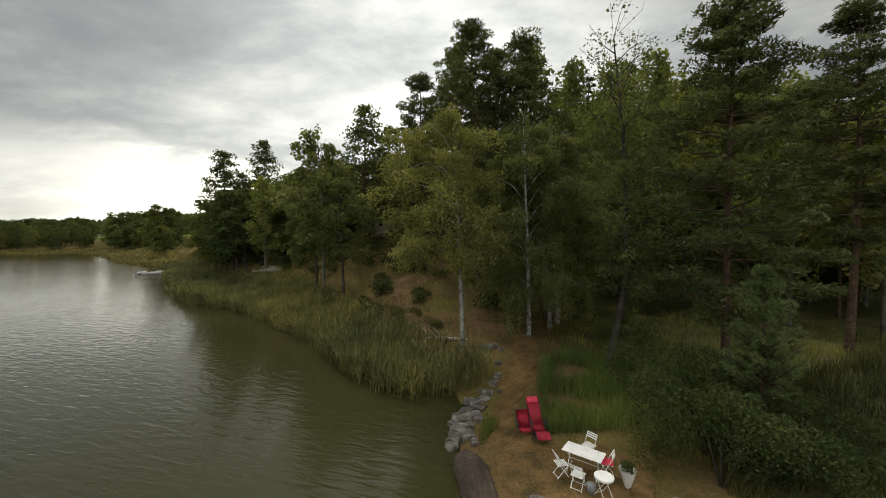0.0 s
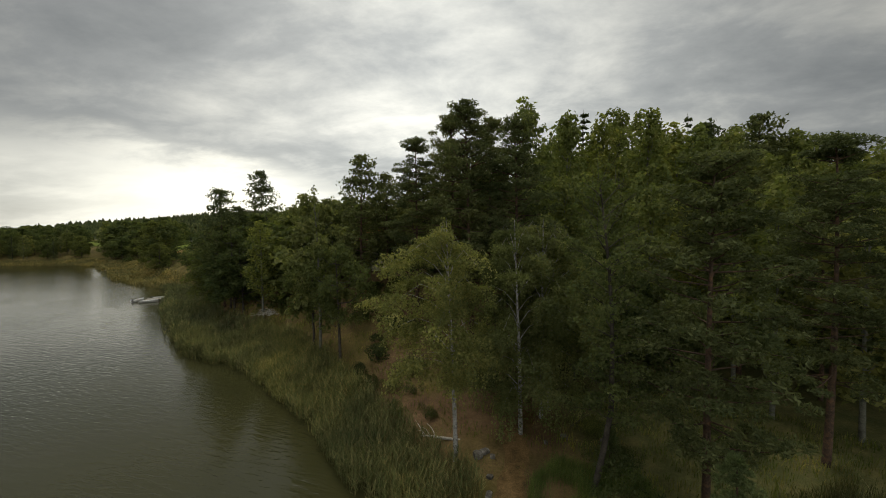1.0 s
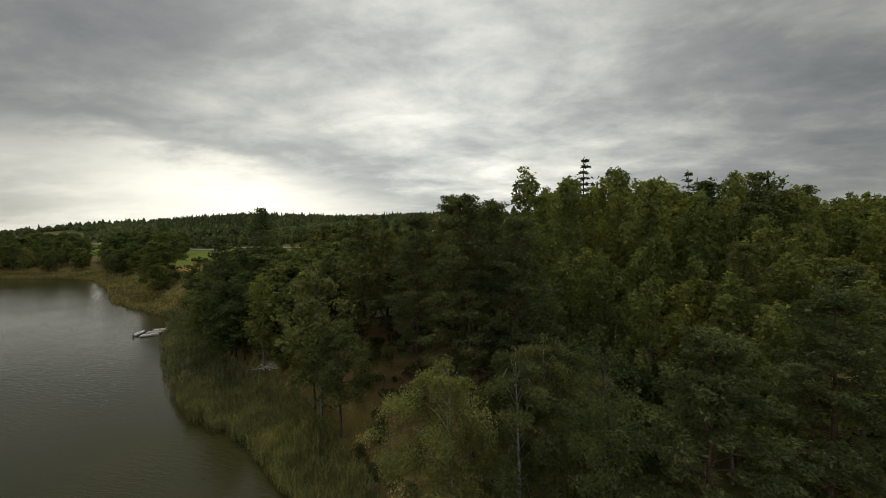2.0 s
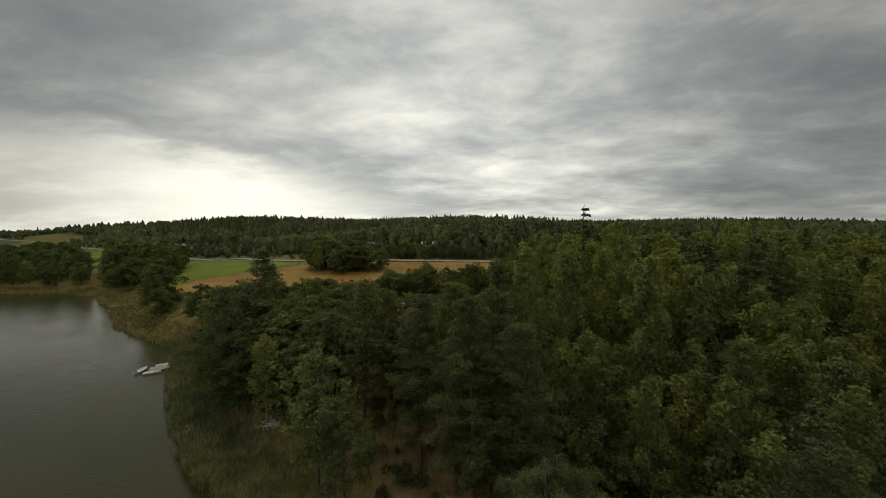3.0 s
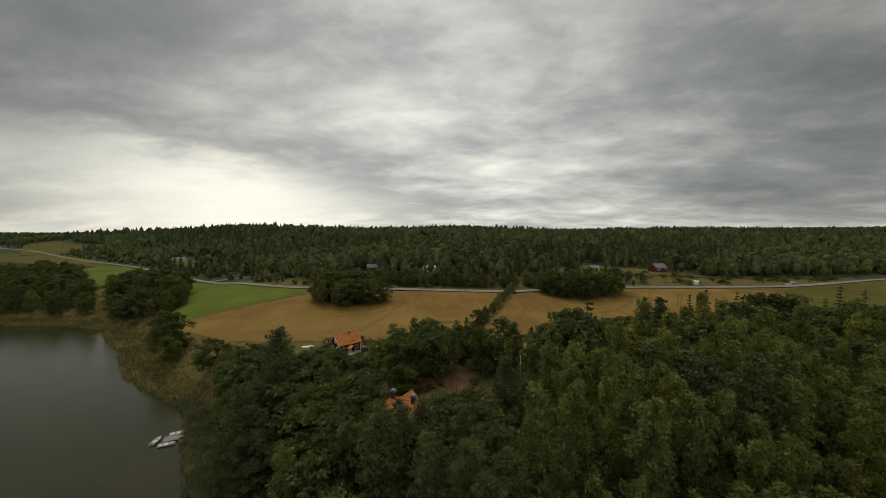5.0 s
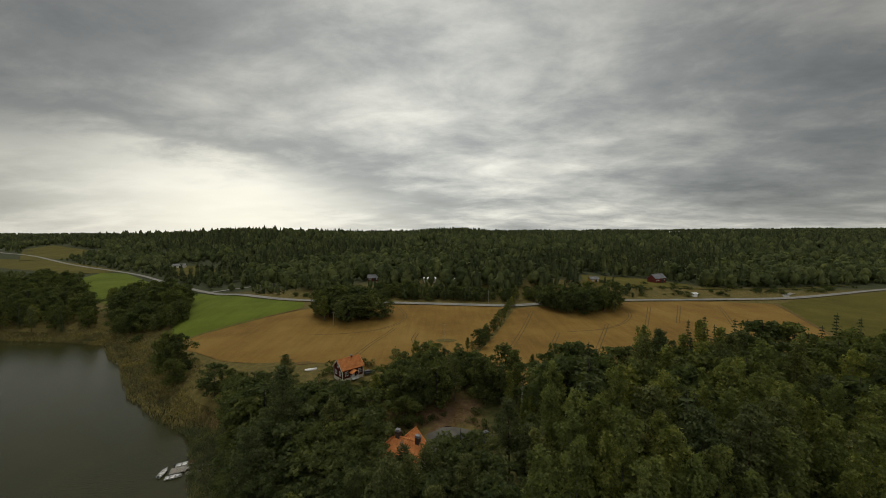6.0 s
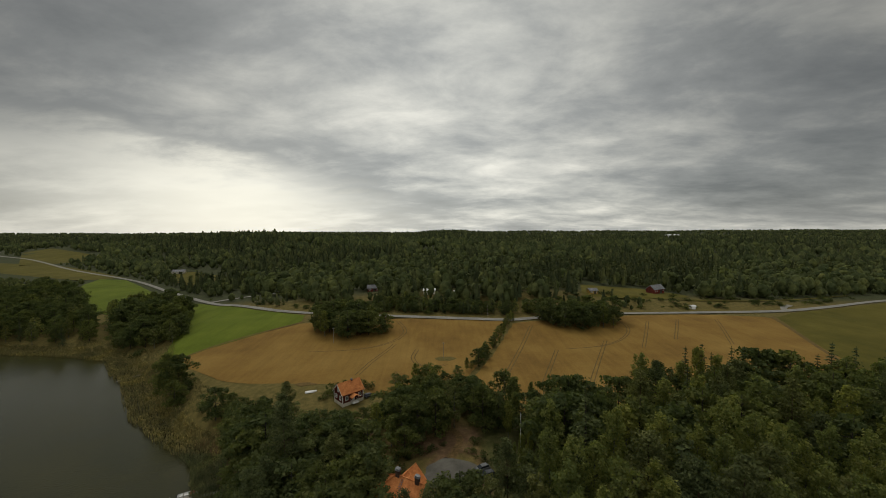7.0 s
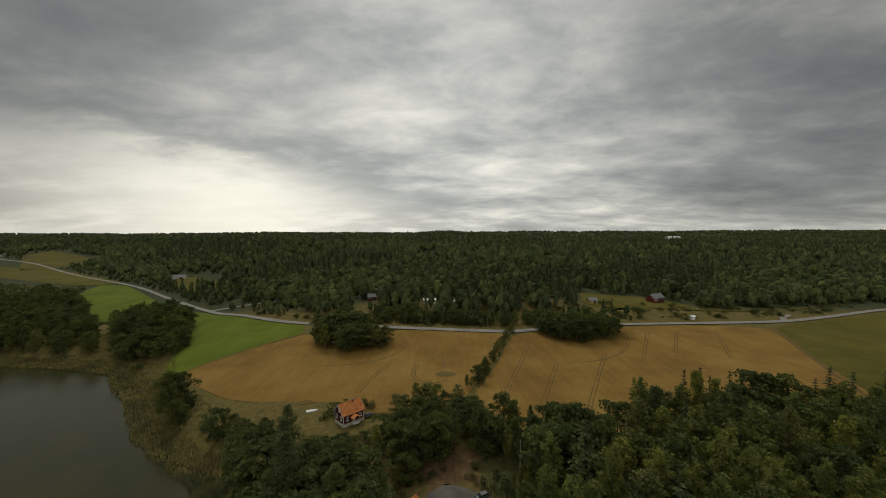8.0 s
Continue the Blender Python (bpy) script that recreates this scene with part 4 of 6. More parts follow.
set_tree("pine_tree", "wood", -43.0, 90.0, 24.5, which=1, turn=0.3)
set_tree("oak_tree", "wood", -40.3, 70.3, 12.5, widen=1.2)
set_tree("oak_tree", "wood", -36.0, 66.8, 11.0, widen=1.2)
set_tree("oak_tree", "wood", -51.0, 84.5, 12.5, widen=1.2)
set_tree("oak_tree", "wood", -57.0, 93.0, 12.0, widen=1.2)
set_tree("oak_tree", "near", -31.0, 79.0, 14.5, which=1)
# the large pine beside the clearing, and the young one in front of it
stock("pine_tree", "big", pine(20, True, 0.17, 0.19))
set_tree("pine_tree", "big", 14.4, 19.0, 19.8, turn=2.6, widen=1.05, label="large old pine with broad dense crown beside the clearing")
set_tree("pine_tree", "near", 24.5, 22.5, 21.0, which=2, turn=0.5, widen=1.1)
set_tree("pine_tree", "near", 30.5, 37.0, 23.0)
set_tree("pine_tree", "wood", -6.0, 66.0, 16.0)
set_tree("pine_tree", "wood", -10.0, 68.0, 15.0)
set_tree("oak_tree", "wood", -15.5, 68.5, 14.0, widen=1.2)
set_tree("oak_tree", "wood", -20.5, 66.0, 14.0, widen=1.2)
set_tree("oak_tree", "wood", -1.5, 66.5, 14.5, widen=1.2)
set_tree("oak_tree", "wood", 1.5, 72.0, 14.5, widen=1.2)
set_tree("oak_tree", "wood", -22.0, 73.5, 14.5, widen=1.2)
set_tree("oak_tree", "wood", 3.0, 78.0, 10.5, widen=1.1)
set_tree("oak_tree", "near", 13.0, 35.0, 10.5)
set_tree("oak_tree", "near", 17.5, 36.0, 11.5)
set_tree("oak_tree", "near", 21.5, 33.5, 10.0)
set_tree("oak_tree", "near", 15.5, 39.5, 13.0)
set_tree("pine_tree", "wood", 51.0, 60.0, 29.5)
set_tree("spruce_tree", "mid", 29.6, 77.0, 31.5, widen=1.25, label="tall dark spruce standing over the young wood")
set_tree("spruce_tree", "mid", 42.5, 64.0, 28.5)
set_tree("spruce_tree", "mid", 45.5, 66.0, 27.0)
set_tree("pine_tree", "near", -2.8, 45.5, 23.5, which=2)
set_tree("aspen_tree", "wood", 15.0, 84.5, 13.5, widen=0.62)
set_tree("aspen_tree", "wood", 17.6, 87.0, 14.0, widen=0.62)
set_tree("aspen_tree", "wood", 21.5, 95.0, 13.5, widen=0.62)



def slender_tree():
    """A leaning old birch, bare and twiggy at its top, leafy lower down."""
    x, y = 9.6, 21.3
    ob = thing("birch_tree", Matrix.Translation((x, y, ground_z(x, y) - 0.05)), "leaning thin dark tree with sparse twiggy top", "birch")
    line = np.array([(-0.35, 0, -0.2), (0.2, 0, 2.2), (0.65, -0.1, 5), (0.6, -0.3, 8), (0.45, -0.5, 11), (0.1, -0.8, 14), (-0.25, -1.0, 16.2), (-0.5, -1.1, 18.0)])
    wood = [limb(line, np.linspace(0.20, 0.035, 8), 7)]
    leaf = []
    for i in range(44):
        k = (i + rng.random()) / 44
        z = 4.0 + 13.6 * k
        o = on_trunk(line, z)
        a = 2.4 * i
        ln = rng.uniform(0.9, 1.9) * (1.0 if k > 0.85 else 1.1)
        d = np.array([math.cos(a), math.sin(a), 0.25 + 0.75 * k])
        m_ = o + d * ln * 0.55
        e = m_ + np.array([math.cos(a + 0.4), math.sin(a + 0.4), 0.15 + 0.5 * k]) * ln * 0.6
        wood.append(limb([o, m_, e], [0.035, 0.022, 0.007], 4))
        for _ in range(4 if k > 0.7 else 3):
            q = (m_ if rng.random() < 0.5 else e) + rng.normal(size=3) * 0.45 + [0, 0, 0.3]
            wood.append(limb([(m_ + q) / 2 * 0.4 + m_ * 0.6, q, q + rng.normal(size=3) * 0.3], [0.014, 0.009, 0.004], 3))
        dens = 0.45 if k > 0.8 else 1.0
        for p in (m_, e):
            leaf.append(tuft(p, (0.62, 0.62, 0.5), int(95 * dens), 0.075 if k > 0.72 else 0.10, 0.55, 0.5, 0.7))
    for nm, (v, t), mat in (("trunk", join(wood), M_BARK_DARK), ("crown", join(leaf), M_OAK)):
        o = put(nm, tri_mesh(nm, v, t), mat, ob)
    TREES.append((x, y, 2.0))


slender_tree()
stock("pine_tree", "young", pine(6, True, 0.06, 0.26))
STOCK[("pine_tree", "young")][0][1].materials[0] = M_YOUNGPINE
set_tree("pine_tree", "young", 11.9, 13.9, 6.6, turn=1.0, label="young bushy pine at the edge of the clearing", widen=0.95)
set_tree("pine_tree", "young", 10.6, 22.2, 3.6, turn=2.0, label="small young pine in the clearing")

# ---- woods: filled plot by plot ----
def fill(poly, gap, choices, key, group, broaden=1.0):
    xs, ys = [p[0] for p in poly], [p[1] for p in poly]
    area = (max(xs) - min(xs)) * (max(ys) - min(ys))
    for _ in range(int(area / gap ** 2 * 6)):
        x, y = rng.uniform(min(xs), max(xs)), rng.uniform(min(ys), max(ys))
        if not inside(np.array([x]), np.array([y]), poly)[0] or abs(x) > 1.22 * y + 7 or shore(np.array([x]), np.array([y]))[0] < 4.5:
            continue
        if any((x - a) ** 2 + (y - b) ** 2 < ((gap + r) / 2 + (gap - r) * 0.25) ** 2 for a, b, r in TREES):
            continue
        pick = rng.random() * sum(c[1] for c in choices)
        for kind, wgt, lo, hi in choices:
            pick -= wgt
            if pick <= 0:
                break
        TREES.append((x, y, gap))
        plant(kind, key, x, y, rng.uniform(lo, hi), group=group, widen=broaden * rng.uniform(0.85, 1.2))


fill([(12.5, 36), (11, 46), (55, 46), (70, 8), (36, 17), (25, 29)], 4.0,
     [("aspen_tree", 6, 17.5, 21.5), ("oak_tree", 1.5, 9, 13), ("pine_tree", 0.4, 18, 21), ("birch_tree", 0.5, 15, 18)], "wood", "young mixed wood")
fill([(11, 46), (14, 60), (20, 75), (60, 76), (120, 72), (150, 20), (70, 8), (55, 46)], 4.7,
     [("aspen_tree", 6, 23, 28.5), ("oak_tree", 1.6, 12, 17), ("pine_tree", 0.6, 24, 28), ("birch_tree", 0.6, 18, 22)], "wood", "young mixed wood")
fill([(20, 75), (24, 84), (28, 96), (44, 103), (58, 111), (66, 120), (90, 121), (110, 119), (140, 113), (200, 103), (230, 50), (150, 40), (120, 72), (60, 76)], 5.4,
     [("aspen_tree", 3, 21, 26), ("oak_tree", 4, 20, 25.5), ("pine_tree", 1, 22, 27), ("spruce_tree", 0.7, 20, 26), ("birch_tree", 1, 16, 21)], "mid", "mixed wood by the field")
for x in (83, 87, 91, 96, 101, 107, 118, 122, 127, 133, 145, 149, 153, 165, 180, 193):
    set_tree("spruce_tree", "mid", x, float(np.interp(x, [60, 81, 107, 140, 160, 200], [121, 122, 120, 115, 112, 104])) + rng.uniform(-2.5, 1.5), rng.uniform(22, 28), group="spruces at the wood's edge")
set_tree("spruce_tree", "mid", 50.5, 110, 17.5)
fill([(-58, 95), (-44, 76), (-34, 66), (-22, 60), (-19, 75), (-22, 95), (-22, 101), (-34, 104), (-46, 107), (-54, 120), (-70, 113)], 4.6,
     [("alder_tree", 8, 11, 15.5), ("pine_tree", 1.0, 15, 18), ("aspen_tree", 0.5, 11, 14), ("birch_tree", 1, 12, 15)], "mid", "lakeside grove", 1.3)
fill([(-20, 108), (-10, 106), (-3, 112), (9, 112), (18, 106), (26, 98), (30, 104), (38, 116), (14, 126), (-14, 122)], 4.8,
     [("oak_tree", 6, 12, 17), ("aspen_tree", 1.5, 12, 16), ("birch_tree", 1, 12, 16)], "mid", "trees round the yard")
fill([(-8, 62), (4, 66), (8, 76), (20, 80), (20, 70), (10, 56), (-2, 52)], 4.6,
     [("oak_tree", 5, 12, 16), ("pine_tree", 2, 16, 20), ("birch_tree", 1, 14, 17)], "mid", "trees round the yard", 1.2)
# lone trees and clumps by the bay and in the fields
set_tree("alder_tree", "wood", -120.5, 156.5, 20.0, widen=0.95, label="lone dense green alder behind the reeds")
set_tree("alder_tree", "mid", -117.5, 157.5, 17.0, widen=1.0)
set_tree("alder_tree", "mid", -112.5, 147.5, 12.0, widen=1.1)
fill([(-37, 110), (-37, 120), (-27, 116), (-28, 106)], 4.0, [("oak_tree", 1, 5, 7.5)], "mid", "low trees below the cottage", 1.2)
set_tree("alder_tree", "mid", -86, 131.5, 12.5, widen=1.15)
set_tree("alder_tree", "mid", -71, 118.5, 14.0, widen=1.1)
set_tree("alder_tree", "mid", -64, 107.5, 13.0, widen=1.15)
fill([(-21, 132), (-14, 146), (-4, 146), (8, 150), (12, 128), (-6, 118), (-12, 100), (-24, 99), (-27, 106), (-25, 116)], 4.8,
     [("oak_tree", 6, 8, 12), ("aspen_tree", 1.5, 9, 13), ("birch_tree", 1, 9, 13)], "mid", "trees behind the cottage garden", 1.25)
fill([(-64, 112), (-50, 118), (-70, 128), (-84, 132)], 6, [("alder_tree", 1, 8, 12)], "mid", "bay trees")
fill([(-214, 236), (-200, 226), (-189, 222), (-163, 217), (-170, 238), (-205, 246)], 6.0, [("alder_tree", 5, 12, 17), ("birch_tree", 0.8, 11, 15)], "mid", "trees between field and bay", 1.05)
fill([(-208, 246), (-172, 240), (-180, 255), (-195, 282), (-225, 292), (-250, 276), (-228, 252)], 6.6, [("alder_tree", 5, 17, 22.5), ("birch_tree", 0.8, 15, 19), ("aspen_tree", 1, 17, 22)], "mid", "trees between field and bay", 1.0)
fill([(-420, 280), (-300, 240), (-274, 230), (-245, 234), (-231, 243), (-252, 262), (-272, 284), (-325, 328), (-380, 374), (-430, 404)], 6.8, [("alder_tree", 4, 13, 19.5), ("birch_tree", 1, 12, 17), ("spruce_tree", 0.4, 14, 19)], "mid", "trees along the bay", 1.0)
fill([(-79, 232), (-73, 214), (-52, 211), (-44, 214), (-45, 228), (-48, 240), (-67, 242)], 4.7, [("alder_tree", 4, 13, 18.5), ("birch_tree", 0.6, 10, 15), ("aspen_tree", 0.6, 13, 18)], "mid", "clump in the wheat", 1.2)
for x, y, h in ((65, 238, 11), (70, 231, 13.5), (69, 244, 11), (76, 226, 14)):
    set_tree("alder_tree", "mid", x, y, h, widen=1.25, group="clump in the wheat")
set_tree("alder_tree", "mid", -38.0, 217.0, 10.5, widen=1.2)
set_tree("alder_tree", "mid", -36.0, 222.0, 12.0, widen=1.2)
fill([(-50, 262), (-12, 256), (34, 248), (62, 251), (80, 256), (78, 268), (34, 264), (-12, 274), (-48, 282)], 4.6, [("alder_tree", 4, 5.5, 10), ("birch_tree", 1, 5, 10), ("aspen_tree", 1, 6, 11)], "mid", "low trees along the road", 1.3)
fill([(62, 240), (80, 222), (105, 222), (116, 240), (90, 248)], 5.6, [("alder_tree", 4, 12.5, 17.5), ("birch_tree", 0.6, 9, 14), ("aspen_tree", 0.6, 12, 17)], "mid", "clump in the wheat", 1.2)
for i in range(24):
    k = i / 23
    set_tree(("alder_tree", "birch_tree", "aspen_tree")[i % 3], "mid", 45 - 34 * k + rng.uniform(-2, 2), 240 - 78 * k + rng.uniform(-2, 2), rng.uniform(4.0, 9.5), group="hedgerow between the fields", label="small leafy hedgerow tree between wheat fields", widen=1.2)

# ---- far woods: uncounted trees of one kind together ----
def far_tree(kind, n, s, rings=4, sides=6):
    """One small tree, about 1 high and 0.35 to 0.5 wide: a lumpy body with n sprays standing out of it."""
    def reach(k):
        return (0.16 * (1 - k) ** 0.8 + 0.012) if kind else 0.25 * np.sqrt(np.maximum(0.02, 1 - (2 * k - 1) ** 2))
    v = []
    for i in range(rings):
        k = i / (rings - 1)
        for j in range(sides):
            th = 6.283 * (j + 0.5 * (i % 2)) / sides
            r = float(reach(np.array(k * 0.96 + 0.02))) * rng.uniform(0.6, 1.1)
            v.append((r * math.cos(th), r * math.sin(th), 0.12 + 0.86 * k + rng.uniform(-0.06, 0.06) * (k < 0.99)))
    t = []
    for i in range(rings - 1):
        for j in range(sides):
            p, q = i * sides + j, i * sides + (j + 1) % sides
            t += [(p, q, q + sides), (p, q + sides, p + sides)]
    body = (np.array(v), np.array(t))
    k = rng.random(n)
    a = rng.uniform(0, 6.28, n)
    r = reach(k) * rng.uniform(0.85, 1.1, n)
    along = np.stack([np.cos(a), np.sin(a), (-0.6 + 1.4 * k) if kind else 0.4 + 0 * a], 1)
    c = np.stack([r * np.cos(a), r * np.sin(a), 0.14 + 0.86 * k], 1)
    return join([body, sprays(c, along, s * rng.uniform(0.7, 1.2, n), 0.6)])


CLEAR = [
    [(105, 286), (150, 282), (215, 296), (225, 316), (190, 350), (130, 356)],
    [(-20, 289), (24, 284), (24, 298), (-20, 305)],
    [(-420, 560), (-290, 418), (-255, 436), (-262, 490), (-370, 575)],
    [(-900, 720), (-560, 575), (-400, 480), (-440, 440), (-900, 560)],
    [(-970, 870), (-735, 640), (-625, 690), (-700, 775), (-955, 925)],
    [(-215, 322), (-158, 345), (-150, 360), (-215, 350)],
    [(150, 270), (400, 300), (420, 345), (300, 322), (240, 306), (180, 304)],
    [(-75, 292), (-50, 290), (-45, 322), (-70, 330)],
    [(640, 1060), (710, 1060), (950, 1460), (850, 1460)],
]


def woods(name, kind, bands, mat, label, only=None):
    vs, ts, n0 = [], [], 0
    for y0, y1, gap, scale, leaves, share, rings, sides in bands:
        stock_ = [far_tree(kind, leaves, 0.10, rings, sides) for _ in range(6)]
        half = 1.32 * y1 + 60
        m = int(2 * half * (y1 - y0) / gap ** 2 * share)
        x, y = rng.uniform(-half, half, m), rng.uniform(y0, y1, m)
        keep = np.abs(x) < 1.32 * y + 60
        patch = np.sin(x * 0.013 + 2 * np.sin(y * 0.009)) + np.sin(y * 0.017 + 1.7 * np.sin(x * 0.011)) + rng.normal(size=m) * 0.9
        if not only:
            keep &= (patch > 0.15) if kind else (patch <= 0.7)
        keep &= seg_distance(x, y, ROAD_LINE, False) > 9
        for poly in CLEAR:
            keep &= ~inside(x, y, poly)
        road_y = np.interp(x, [p[0] for p in ROAD_LINE], [p[1] for p in ROAD_LINE])
        if only:
            keep &= inside(x, y, only)
        else:
            keep &= y > road_y + 8
        keep &= shore(x, y) > 6
        x, y = x[keep], y[keep]
        edge = np.clip((y - np.interp(x, [p[0] for p in ROAD_LINE], [p[1] for p in ROAD_LINE])) / 40, 0.5, 1)
        h = (rng.uniform(11, 22, len(x)) if kind else rng.uniform(7, 18, len(x))) * scale ** 0.1 * edge
        z = land(x, y)
        pick, turn = rng.integers(0, 6, len(x)), rng.uniform(0, 6.28, len(x))
        for i in range(6):
            sel = pick == i
            v, t = stock_[i]
            c, s = np.cos(turn[sel])[:, None], np.sin(turn[sel])[:, None]
            hh, ww = h[sel][:, None], (h[sel] * scale * rng.uniform(0.8, 1.5, sel.sum()))[:, None]
            px = (v[None, :, 0] * c - v[None, :, 1] * s) * ww + x[sel][:, None]
            py = (v[None, :, 0] * s + v[None, :, 1] * c) * ww + y[sel][:, None]
            pz = v[None, :, 2] * hh + z[sel][:, None] - 0.3
            vs.append(np.stack([px, py, pz], -1).reshape(-1, 3))
            ts.append((t[None] + (np.arange(sel.sum()) * len(v))[:, None, None]).reshape(-1, 3) + n0)
            n0 += sel.sum() * len(v)
    ob = put(name, tri_mesh(name, np.concatenate(vs), np.concatenate(ts)), mat)
    return tagged(ob, label, "woods", kind="stuff")


woods("far_conifer_woods", 1, [(245, 480, 6.3, 1.0, 10, 0.55, 5, 6), (480, 900, 8.6, 1.2, 0, 0.75, 4, 6), (900, 2000, 19, 1.7, 0, 1.0, 3, 5), (2000, 4800, 55, 3.6, 0, 1.0, 3, 4)],
      M_FAR_CONIFER, "dark spruce and pine woods covering the far hills")
woods("far_leafy_woods", 0, [(245, 480, 6.6, 1.1, 12, 0.85, 5, 6), (480, 900, 8.6, 1.3, 0, 0.65, 4, 6), (900, 2000, 19, 1.8, 0, 0.4, 3, 5), (2000, 4800, 55, 3.6, 0, 0.4, 3, 4)],
      M_FAR_LEAF, "green broadleaf trees mixed through the far woods")
woods("bay_woods", 0, [(262, 600, 5.6, 1.2, 8, 1.0, 4, 6)], M_FAR_LEAF, "green broadleaf wood beyond the bay",
      [(-420, 290), (-325, 332), (-388, 388), (-438, 454), (-458, 500), (-528, 545), (-700, 590), (-700, 330)])

# ---- reeds, grass and bushes ----
def blades(x, y, z, h, wide, lean=0.25, heads=False):
    """Upright bent blades, three triangles each."""
    n = len(x)
    a = rng.uniform(0, 6.28, n)
    ux, uy = np.cos(a), np.sin(a)
    lx, ly = rng.normal(size=n) * lean * h + 0.10 * h, rng.normal(size=n) * lean * h
    p0 = np.stack([x - ux * wide, y - uy * wide, z - 0.1], 1)
    p1 = np.stack([x + ux * wide, y + uy * wide, z - 0.1], 1)
    q0 = np.stack([x - ux * wide * 0.8 + lx * 0.35, y - uy * wide * 0.8 + ly * 0.35, z + h * 0.6], 1)
    q1 = np.stack([x + ux * wide * 0.8 + lx * 0.35, y + uy * wide * 0.8 + ly * 0.35, z + h * 0.6], 1)
    tip = np.stack([x + lx, y + ly, z + h], 1)
    v = np.stack([p0, p1, q1, q0, tip], 1).reshape(-1, 3)
    k = np.arange(n)[:, None] * 5
    t = np.concatenate([k + [[0, 1, 2]], k + [[0, 2, 3]], k + [[3, 2, 4]]])
    return v, t


def stalks(x, y, z, h, wide):
    """Reeds: a thin upright stalk, three pointed leaves off it and a drooping plume on some."""
    n = len(x)
    lx, ly = rng.normal(size=n) * 0.10 * h + 0.05 * h, rng.normal(size=n) * 0.10 * h
    foot, top = np.stack([x, y, z - 0.1], 1), np.stack([x + lx, y + ly, z + h], 1)
    vs = []
    a = rng.uniform(0, 6.28, n)
    s = np.stack([np.cos(a), np.sin(a), 0 * a], 1) * wide * 0.8
    vs.append(np.stack([foot - s, foot + s, top], 1))
    for lo, hi in ((0.30, 0.55), (0.50, 0.75), (0.65, 0.9)):
        f = rng.uniform(lo, hi, n)[:, None]
        a = rng.uniform(0, 6.28, n)
        root = foot + (top - foot) * f
        d = np.stack([np.cos(a), np.sin(a), rng.uniform(0.5, 1.6, n)], 1)
        e = root + d * (rng.uniform(0.16, 0.30, n) * h)[:, None]
        s = np.stack([-np.sin(a), np.cos(a), 0 * a], 1) * wide * 1.3
        vs.append(np.stack([root - s, root + s, e], 1))
    some = rng.random(n) < 0.4
    p = top[some]
    a = rng.uniform(0, 6.28, some.sum())
    s = np.stack([np.cos(a), np.sin(a), 0 * a], 1)
    vs.append(np.stack([p - s * wide * 1.8, p + s * wide * 1.8 - [0, 0, 0.12], p - np.array([lx[some], ly[some], 0 * a]).T * 0.12 + [0, 0, -0.26]], 1))
    v = np.concatenate(vs).reshape(-1, 3)
    return v, np.arange(len(v)).reshape(-1, 3)


def reed_points(y0, y1, per, bias=1.0):
    """Points scattered over the belt between the water-side edge and a little behind the bank."""
    poly = REED_EDGE + BANK[::-1]
    sel = [p for p in poly if y0 - 40 < p[1] < y1 + 40]
    xs = [p[0] for p in sel]
    m = int((max(xs) - min(xs) + 10) * (y1 - y0) * per)
    x, y = rng.uniform(min(xs) - 4, max(xs) + 6, m), rng.uniform(y0, y1, m)
    d = shore(x, y)
    edge = seg_distance(x, y, REED_EDGE, False)
    inb = inside(x, y, poly) | ((d > 0) & (d < 2.2 * bias)) & (seg_distance(x, y, BANK, False) < 2.2 * bias)
    ragged = np.sin(x * 0.9 + 2 * np.sin(y * 0.7)) + rng.normal(size=m) * 0.5
    inb &= ~((edge < 0.9) & (ragged > 0.2))
    inb &= ~((x > 0.2) & (y < 21.2))
    return x[inb], y[inb], d[inb]


def reed_bed(name, y0, y1, per, wide, hmin, hmax, label, bias=1.0, mat=M_REED):
    x, y, d = reed_points(y0, y1, per, bias)
    z = np.maximum(land(x, y), -0.3)
    h = rng.uniform(hmin, hmax, len(x)) * (1.0 + 0.15 * np.sin(x * 0.5) * np.sin(y * 0.4)) * np.where(d > 0.5, 0.8, 1.0)
    ob = put(name, tri_mesh(name, *stalks(x, y, z, h, wide)), mat)
    return tagged(ob, label, "reeds", kind="stuff")


reed_bed("reed_bed", 19.5, 60, 52, 0.019, 1.5, 2.5, "dense green and straw coloured reeds along the shore")
reed_bed("reed_bed", 60, 118, 14, 0.042, 1.5, 2.4, "green and straw coloured reeds near the jetty")
reed_bed("reed_bed", 118, 260, 3.4, 0.11, 1.4, 2.3, "straw coloured reed belt round the bay", 1.6, M_REED_DRY)


